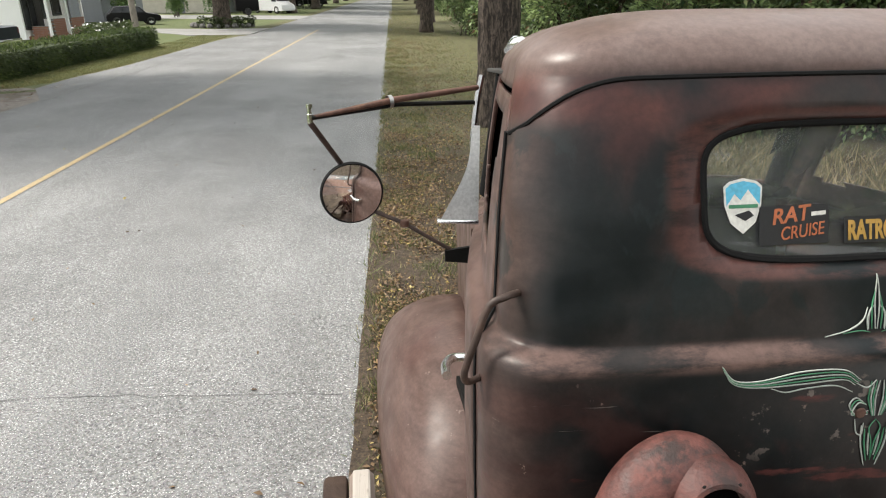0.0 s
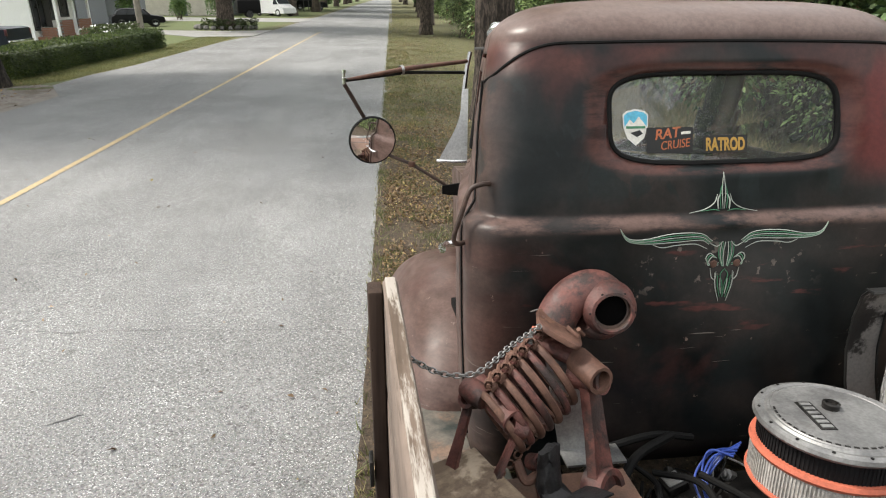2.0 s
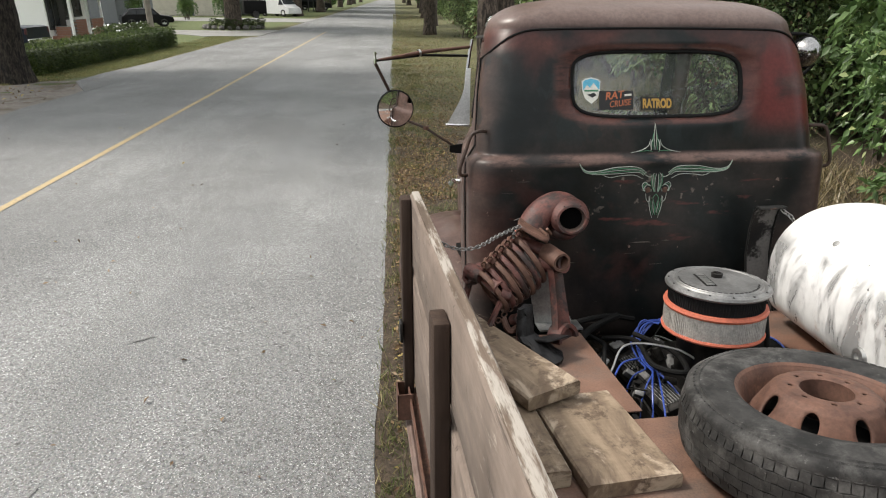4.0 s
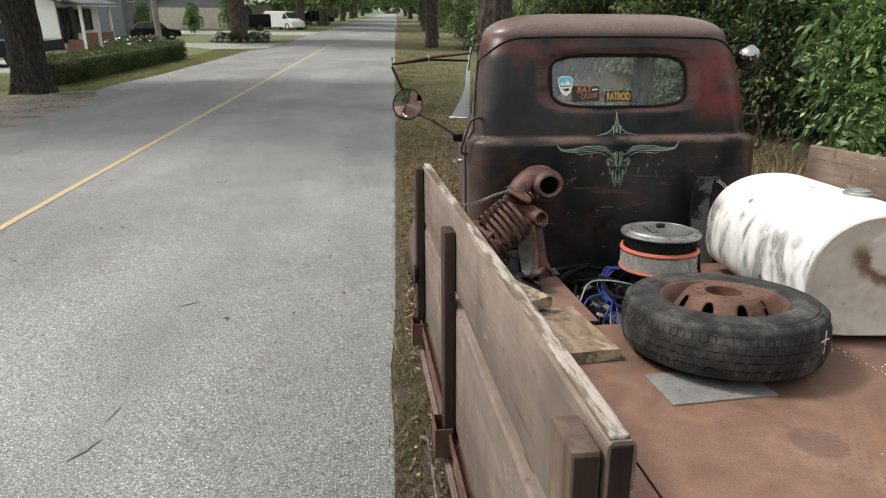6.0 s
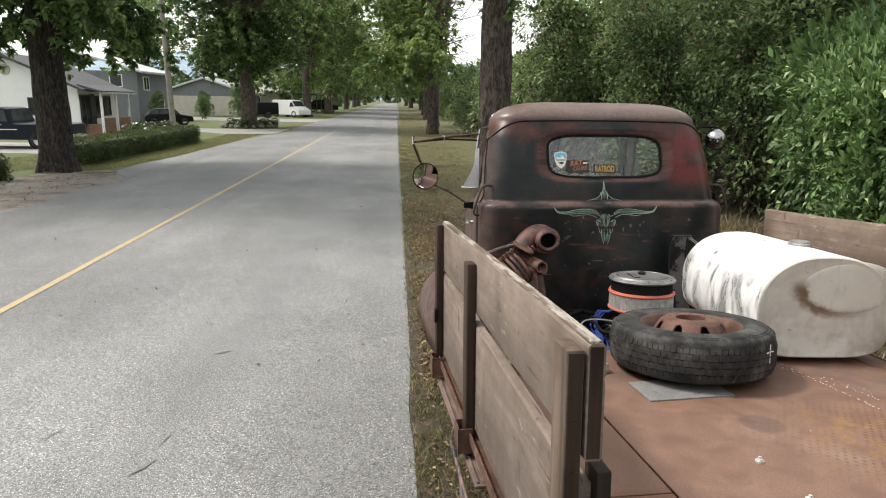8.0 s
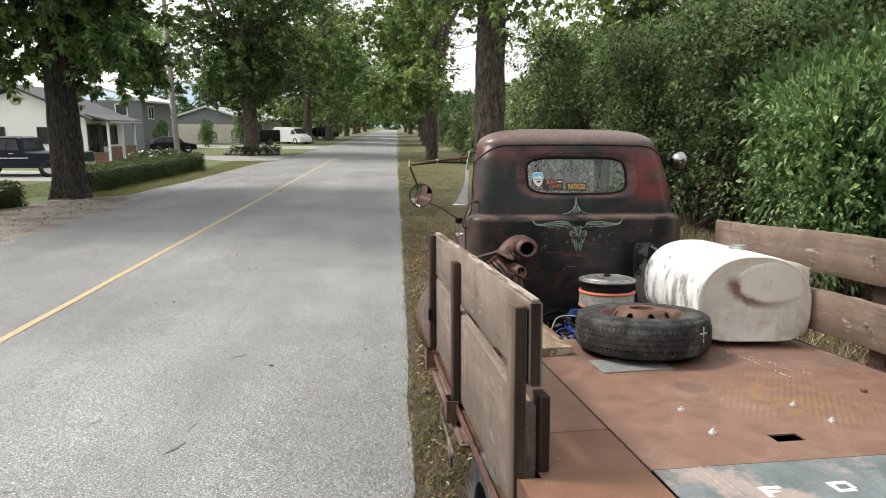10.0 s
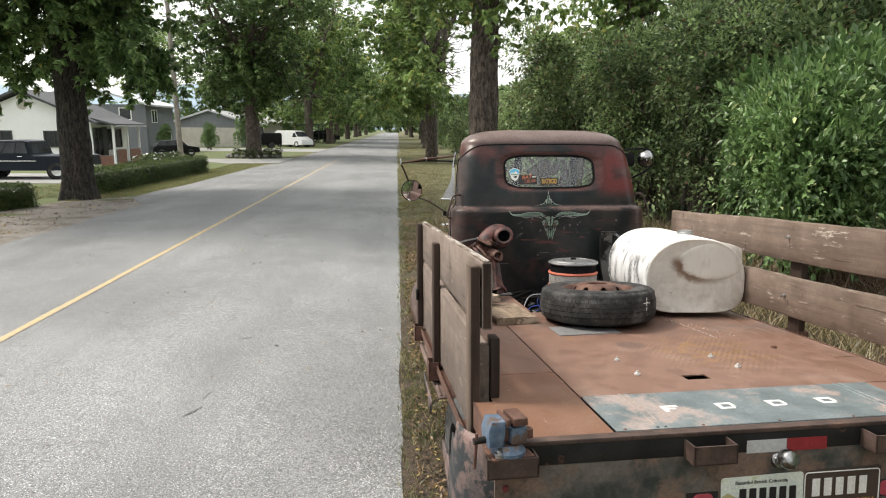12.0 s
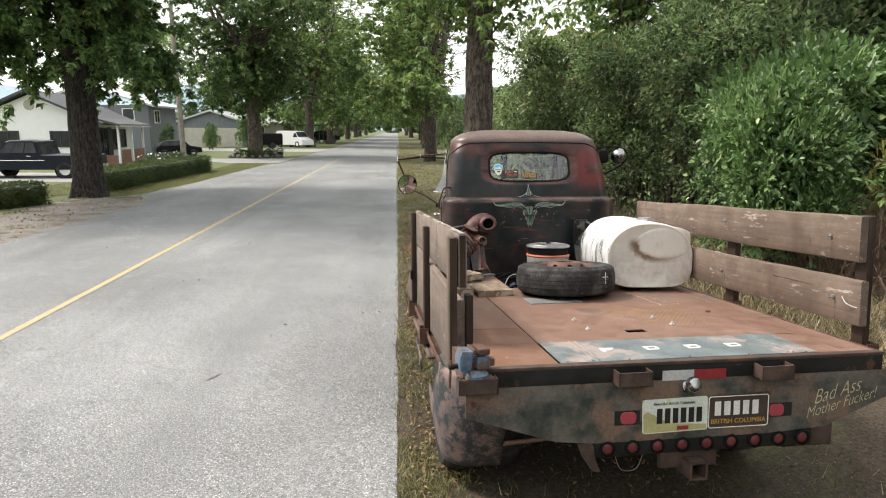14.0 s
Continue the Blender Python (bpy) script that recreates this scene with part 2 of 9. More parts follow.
def stained_plank():
    """Pale softwood with water stains and dark grime; pale patches imitate dappled sun."""
    s = Shader("stained_plank")
    fibre = s.noise(1.0, 8, 0.7, s.stretch((34.0, 2.0, 34.0)), 0.5)
    col = s.mix(s.step(fibre, 0.3, 0.7), (0.190, 0.140, 0.098), (0.300, 0.232, 0.165))
    grey = s.noise(3.6, 7, 0.7, warp=0.8)
    col = s.mix(s.step(grey, 0.44, 0.58, 0.0, 0.85), col, (0.120, 0.086, 0.062))
    # pale stains that also paint in patches of sun
    bright = s.noise(5.5, 6, 0.65, s.stretch((1.0, 0.6, 1.0)), 0.6)
    col = s.mix(s.step(bright, 0.52, 0.62, 0.0, 0.85), col, (0.46, 0.375, 0.285))
    spot = s.noise(9.0, 7, 0.75)
    col = s.mix(s.step(spot, 0.54, 0.66, 0.0, 0.8), col, (0.065, 0.045, 0.032))
    saw = s.noise(1.0, 3, 0.6, s.stretch((5.0, 90.0, 5.0)))
    col = s.scale(col, s.step(saw, 0.3, 0.7, 0.95, 1.04))
    col = s.mix(s.step(s.chance(), 0.0, 1.0, 0.0, 0.25), col, (0.20, 0.155, 0.11))
    s.set(Base_Color=col, Roughness=s.step(fibre, 0.3, 0.7, 0.7, 0.9))
    s.put(s.bsdf.inputs["Specular IOR Level"], 0.25)
    s.bump(fibre, 0.4, 0.004)
    return s.mat


def painted_board(name, a, b):
    """Thin flat brown paint on rough boards: drying checks, knots, rubbed and flaked places."""
    s = Shader(name)
    fibre = s.noise(1.0, 7, 0.7, s.stretch((30.0, 1.6, 30.0)), 0.4)
    cloud = s.noise(3.0, 6, 0.6)
    col = s.mix(s.step(cloud, 0.32, 0.68), a, b)
    col = s.scale(col, s.step(fibre, 0.28, 0.72, 0.68, 1.16))
    col = s.scale(col, s.step(s.noise(11.0, 6, 0.7), 0.3, 0.7, 0.84, 1.12))
    knot = s.cells(2.7)
    col = s.mix(s.step(knot, 0.10, 0.05, 0.0, 0.55), col, tuple(c * 0.45 for c in a))
    check = s.math("MULTIPLY", s.step(s.noise(1.0, 4, 0.6, s.stretch((60.0, 2.2, 60.0)), 0.3), 0.61, 0.67), s.step(s.noise(4.0, 3), 0.46, 0.56))
    col = s.mix(s.math("MULTIPLY", check, 0.8), col, tuple(c * 0.25 for c in a))
    nick = s.math("MULTIPLY", s.step(s.noise(1.0, 4, 0.6, s.stretch((14.0, 15.0, 6.5))), 0.64, 0.69), s.step(cloud, 0.40, 0.52))
    col = s.mix(s.math("MULTIPLY", nick, 0.75), col, tuple(c * 0.35 for c in a))
    flake = s.math("MULTIPLY", s.step(s.noise(1.0, 6, 0.75, s.stretch((34.0, 7.0, 34.0))), 0.58, 0.64), s.step(s.noise(2.2, 4, 0.6), 0.46, 0.60))
    col = s.mix(s.math("MULTIPLY", flake, 0.8), col, (0.42, 0.37, 0.315))
    col = s.mix(s.step(s.chance(), 0.0, 1.0, 0.0, 0.25), col, tuple(c * 0.8 for c in b))
    s.set(Base_Color=col, Roughness=s.step(fibre, 0.3, 0.7, 0.68, 0.86))
    s.put(s.bsdf.inputs["Specular IOR Level"], 0.25)
    s.bump(fibre, 0.35, 0.004)
    s.bump(s.math("SUBTRACT", 1.0, check), 0.5, 0.004)
    return s.mat


def leaf(name, dark, light, extra=None, share=0.9, through=0.35):
    s = Shader(name)
    r = s.island()
    clump = s.noise(0.75, 4, 0.6)
    col = s.mix(s.math("MULTIPLY", r, s.step(clump, 0.34, 0.66, 0.42, 1.5)), dark, light)
    col = s.scale(col, s.step(s.chance(), 0.0, 1.0, 0.86, 1.14))
    if extra:
        col = s.mix(s.step(r, share, share + 0.02), col, extra)
    s.set(Base_Color=col, Roughness=0.40)
    s.put(s.bsdf.inputs["Specular IOR Level"], 0.45)
    t = s.nt.nodes.new("ShaderNodeBsdfTranslucent")
    s.put(t.inputs[0], s.scale(col, 1.3))
    m = s.nt.nodes.new("ShaderNodeMixShader")
    m.inputs[0].default_value = through
    s.nt.links.new(s.bsdf.outputs[0], m.inputs[1])
    s.nt.links.new(t.outputs[0], m.inputs[2])
    s.nt.links.new(m.outputs[0], s.nt.nodes["Material Output"].inputs["Surface"])
    return s.mat


def bark(name, a, b):
    s = Shader(name)
    co = s.stretch((9.0, 9.0, 2.6))
    ridge = s.noise(1.9, 8, 0.8, co, 0.6)
    col = s.mix(s.step(ridge, 0.42, 0.62), a, b)
    col = s.mix(s.step(s.noise(1.1, 5), 0.60, 0.75, 0.0, 0.4), col, (0.075, 0.075, 0.055))
    s.set(Base_Color=col, Roughness=0.9)
    s.bump(ridge, 1.0, 0.06)
    return s.mat


def asphalt():
    s = Shader("worn_asphalt")
    co = s.world_co()
    stone = s.cells(140.0, co, "F1", "Color")
    grit = s.noise(62.0, 5, 0.85, co)
    big = s.noise(0.35, 6, 0.65, co)
    wear = s.noise(1.2, 6, 0.6, s.stretch((1.0, 0.08, 1.0), co))
    col = s.mix(s.step(grit, 0.36, 0.64), (0.040, 0.041, 0.041), (0.232, 0.234, 0.231))
    col = s.mix(s.step(s.noise(120.0, 2, 0.5, co), 0.61, 0.66), col, (0.60, 0.595, 0.58))
    col = s.mix(0.12, col, stone)
    x = s.xyz(co)[0]
    left = s.step(x, -2.6, -4.8)
    col = s.scale(col, s.step(left, 0.0, 1.0, 1.0, 0.90))
    col = s.scale(col, s.step(big, 0.32, 0.68, 0.78, 1.1))
    col = s.scale(col, s.step(wear, 0.3, 0.7, 0.9, 1.08))
    col = s.mix(s.step(s.noise(2.7, 3, 0.5, co), 0.70, 0.76, 0.0, 0.5), col, (0.075, 0.073, 0.07))
    speck = s.math("MULTIPLY", s.step(s.cells(7.0, co), 0.10, 0.06), s.step(s.noise(1.9, 3, 0.6, co), 0.50, 0.56))
    col = s.mix(s.math("MULTIPLY", speck, 0.75), col, (0.055, 0.053, 0.05))
    bw = s.nt.nodes.new("ShaderNodeRGBToBW")
    s.put(bw.inputs[0], col)
    col = s.mix(0.85, col, s.scale(s.mix(0.0, (0.970, 0.985, 0.985), (1, 1, 1)), bw.outputs[0]))
    s.set(Base_Color=col, Roughness=0.82)
    s.bump(grit, 0.5, 0.006)
    return s.mat


def ground_cover():
    """Dry verge: soil, moss, thin grass and dead leaves; greener away from the road."""
    s = Shader("verge_ground")
    co = s.world_co()
    big, mid, fine = s.noise(0.55, 6, 0.6, co), s.noise(3.4, 7, 0.7, co), s.noise(38.0, 6, 0.75, co)
    soil = s.mix(s.step(fine, 0.3, 0.7), (0.026, 0.019, 0.013), (0.110, 0.080, 0.053))
    grass = s.mix(s.step(fine, 0.3, 0.7), (0.050, 0.058, 0.022), (0.140, 0.135, 0.058))
    col = s.mix(s.step(s.math("ADD", s.math("MULTIPLY", big, 0.6), s.math("MULTIPLY", mid, 0.4)), 0.55, 0.67), soil, grass)
    x = s.xyz(co)[0]
    green = s.mix(s.step(fine, 0.3, 0.7), (0.060, 0.072, 0.026), (0.185, 0.180, 0.075))
    far_on = s.math("MULTIPLY", s.step(s.xyz(co)[1], 5.0, 16.0), s.step(mid, 0.34, 0.52))
    col = s.mix(s.math("MULTIPLY", far_on, 0.85), col, green)
    lawn = s.mix(s.step(fine, 0.3, 0.7), (0.060, 0.085, 0.026), (0.13, 0.15, 0.055))
    col = s.mix(s.step(x, -6.9, -8.2), col, lawn)
    col = s.mix(s.step(s.cells(26.0, co, "F1", "Distance"), 0.16, 0.10), col, (0.20, 0.145, 0.075))
    s.set(Base_Color=col, Roughness=0.95)
    s.bump(fine, 0.8, 0.03)
    return s.mat


def tread_rubber():
    s = Shader("old_tyre_rubber")
    n = s.noise(14.0, 7, 0.7)
    col = s.mix(s.step(n, 0.35, 0.7), (0.014, 0.014, 0.014), (0.042, 0.041, 0.040))
    col = s.mix(s.step(s.noise(5.0, 8, 0.75), 0.46, 0.66, 0.0, 0.6), col, (0.130, 0.127, 0.122))
    col = s.mix(s.step(s.noise(55.0, 3, 0.6), 0.66, 0.72, 0.0, 0.5), col, (0.16, 0.155, 0.15))
    s.set(Base_Color=col, Roughness=0.75)
    s.bump(s.noise(140.0, 3), 0.1, 0.002)
    return s.mat


def tank_skin():
    s = Shader("scuffed_white_tank")
    n = s.noise(3.0, 8, 0.7, warp=0.5)
    col = s.mix(s.step(n, 0.35, 0.7), (0.53, 0.52, 0.495), (0.73, 0.72, 0.70))
    p = s.xyz()
    col = s.mix(s.step(s.noise(4.2, 8, 0.75, s.stretch((1.0, 0.6, 1.6))), 0.60, 0.70, 0.0, 0.4), col, (0.36, 0.34, 0.315))
    scuff = s.math("MULTIPLY", s.step(p[0], 0.05, -0.16), s.step(s.noise(5.0, 9, 0.75, s.stretch((1.0, 0.5, 1.2)), 0.6), 0.42, 0.62))
    col = s.mix(s.math("MULTIPLY", scuff, 0.6), col, (0.27, 0.265, 0.255))
    dot = s.math("MULTIPLY", s.step(s.noise(24.0, 4, 0.7), 0.66, 0.70), s.step(p[0], 0.2, -0.1))
    col = s.mix(dot, col, (0.10, 0.095, 0.09))
    col = s.mix(s.math("MULTIPLY", s.step(p[1], 0.030, 0.018), s.step(s.noise(2.2, 6, 0.6), 0.25, 0.7, 0.3, 0.8)), col, (0.66, 0.615, 0.53))
    ex = s.math("DIVIDE", s.math("SUBTRACT", p[0], 0.110), 0.215)
    ez = s.math("DIVIDE", s.math("SUBTRACT", p[2], 0.325), 0.120)
    e = s.math("SQRT", s.math("ADD", s.math("POWER", ex, 2.0), s.math("POWER", ez, 2.0)))
    e = s.math("ADD", e, s.math("MULTIPLY", s.math("SUBTRACT", s.noise(14.0, 8, 0.75), 0.5), 0.5))
    band = s.math("MULTIPLY", s.step(e, 0.86, 1.02), s.step(e, 1.32, 1.08))
    low_left = s.math("MULTIPLY", s.step(ez, 0.45, -0.1), s.step(ex, 0.75, -0.7))
    front = s.step(p[1], 0.06, 0.0)
    col = s.mix(s.math("MULTIPLY", s.math("MULTIPLY", band, low_left), front), col, (0.150, 0.085, 0.050))
    run_off = s.math("MULTIPLY", s.step(s.noise(3.0, 7, 0.7, s.stretch((2.2, 1.0, 0.7))), 0.50, 0.66), front)
    col = s.mix(s.math("MULTIPLY", run_off, 0.5), col, (0.37, 0.325, 0.26))
    low = s.math("MULTIPLY", s.step(p[2], 0.30, 0.06), s.step(s.noise(6.0, 6), 0.4, 0.65))
    col = s.mix(s.math("MULTIPLY", low, s.math("MULTIPLY", front, 0.7)), col, (0.30, 0.25, 0.20))
    s.set(Base_Color=col, Roughness=s.step(n, 0.3, 0.7, 0.35, 0.6), Metallic=0.1)
    s.bump(s.noise(18.0, 5), 0.08, 0.004)
    return s.mat


def worn_line():
    s = Shader("worn_yellow_paint")
    co = s.world_co()
    grit = s.noise(90.0, 5, 0.8, co)
    col = s.mix(s.step(grit, 0.41, 0.53), (0.19, 0.175, 0.145), (0.50, 0.375, 0.195))
    col = s.mix(s.step(s.noise(2.0, 6, 0.7, co), 0.56, 0.72, 0.0, 0.6), col, (0.24, 0.22, 0.18))
    s.set(Base_Color=col, Roughness=0.8)
    s.bump(grit, 0.4, 0.005)
    return s.mat


def filmed_pane(name, veil):
    """Window glass under a pale diffuse film that paints in a veil of reflected sky."""
    s = Shader(name)
    s.set(Base_Color=(0.93, 0.96, 0.95), Roughness=0.0, IOR=1.45)
    s.put(s.bsdf.inputs["Transmission Weight"], 1.0)
    film = s.nt.nodes.new("ShaderNodeBsdfDiffuse")
    s.put(film.inputs[0], (0.72, 0.75, 0.76))
    m = s.nt.nodes.new("ShaderNodeMixShader")
    s.put(m.inputs[0], s.step(s.noise(2.5, 5, 0.6), 0.2, 0.8, veil * 0.7, veil * 1.2))
    s.nt.links.new(s.bsdf.outputs[0], m.inputs[1])
    s.nt.links.new(film.outputs[0], m.inputs[2])
    s.nt.links.new(m.outputs[0], s.nt.nodes["Material Output"].inputs["Surface"])
    return s.mat


def tank_metal():
    """Polished sheet, dulled and smeared with old white paint."""
    s = Shader("smeared_tank_metal")
    p = s.xyz()
    n = s.noise(3.2, 7, 0.65, warp=0.6)
    run = s.noise(2.2, 8, 0.72, s.stretch((1.0, 3.4, 1.3)), 0.7)
    col = s.mix(s.step(n, 0.35, 0.65), (0.74, 0.74, 0.73), (0.84, 0.84, 0.83))
    # bare metal and grime; their dark tones also paint in reflections
    side = s.math("MULTIPLY", s.step(p[0], -0.16, -0.30), s.step(p[2], 0.42, 0.30))
    bare = s.math("MULTIPLY", side, s.step(run, 0.41, 0.62))
    col = s.mix(s.math("MULTIPLY", bare, 0.7), col, (0.56, 0.56, 0.56))
    grime = s.math("MULTIPLY", s.step(s.noise(7.0, 8, 0.75), 0.58, 0.68), side)
    col = s.mix(s.math("MULTIPLY", grime, 0.45), col, (0.20, 0.195, 0.19))
    rusty = s.math("MULTIPLY", s.step(s.noise(4.4, 6, 0.7), 0.62, 0.72), s.step(p[2], 0.42, 0.25))
    col = s.mix(s.math("MULTIPLY", rusty, 0.55), col, (0.30, 0.19, 0.11))
    chip = s.step(s.noise(30.0, 4, 0.7), 0.70, 0.73)
    col = s.mix(chip, col, (0.10, 0.095, 0.09))
    s.set(Base_Color=col, Roughness=s.step(bare, 0.0, 1.0, 0.40, 0.27), Metallic=s.step(bare, 0.0, 1.0, 0.10, 0.60))
    s.bump(s.noise(5.0, 3, 0.5), 0.25, 0.02)
    s.bump(s.noise(60.0, 4), 0.05, 0.003)
    return s.mat


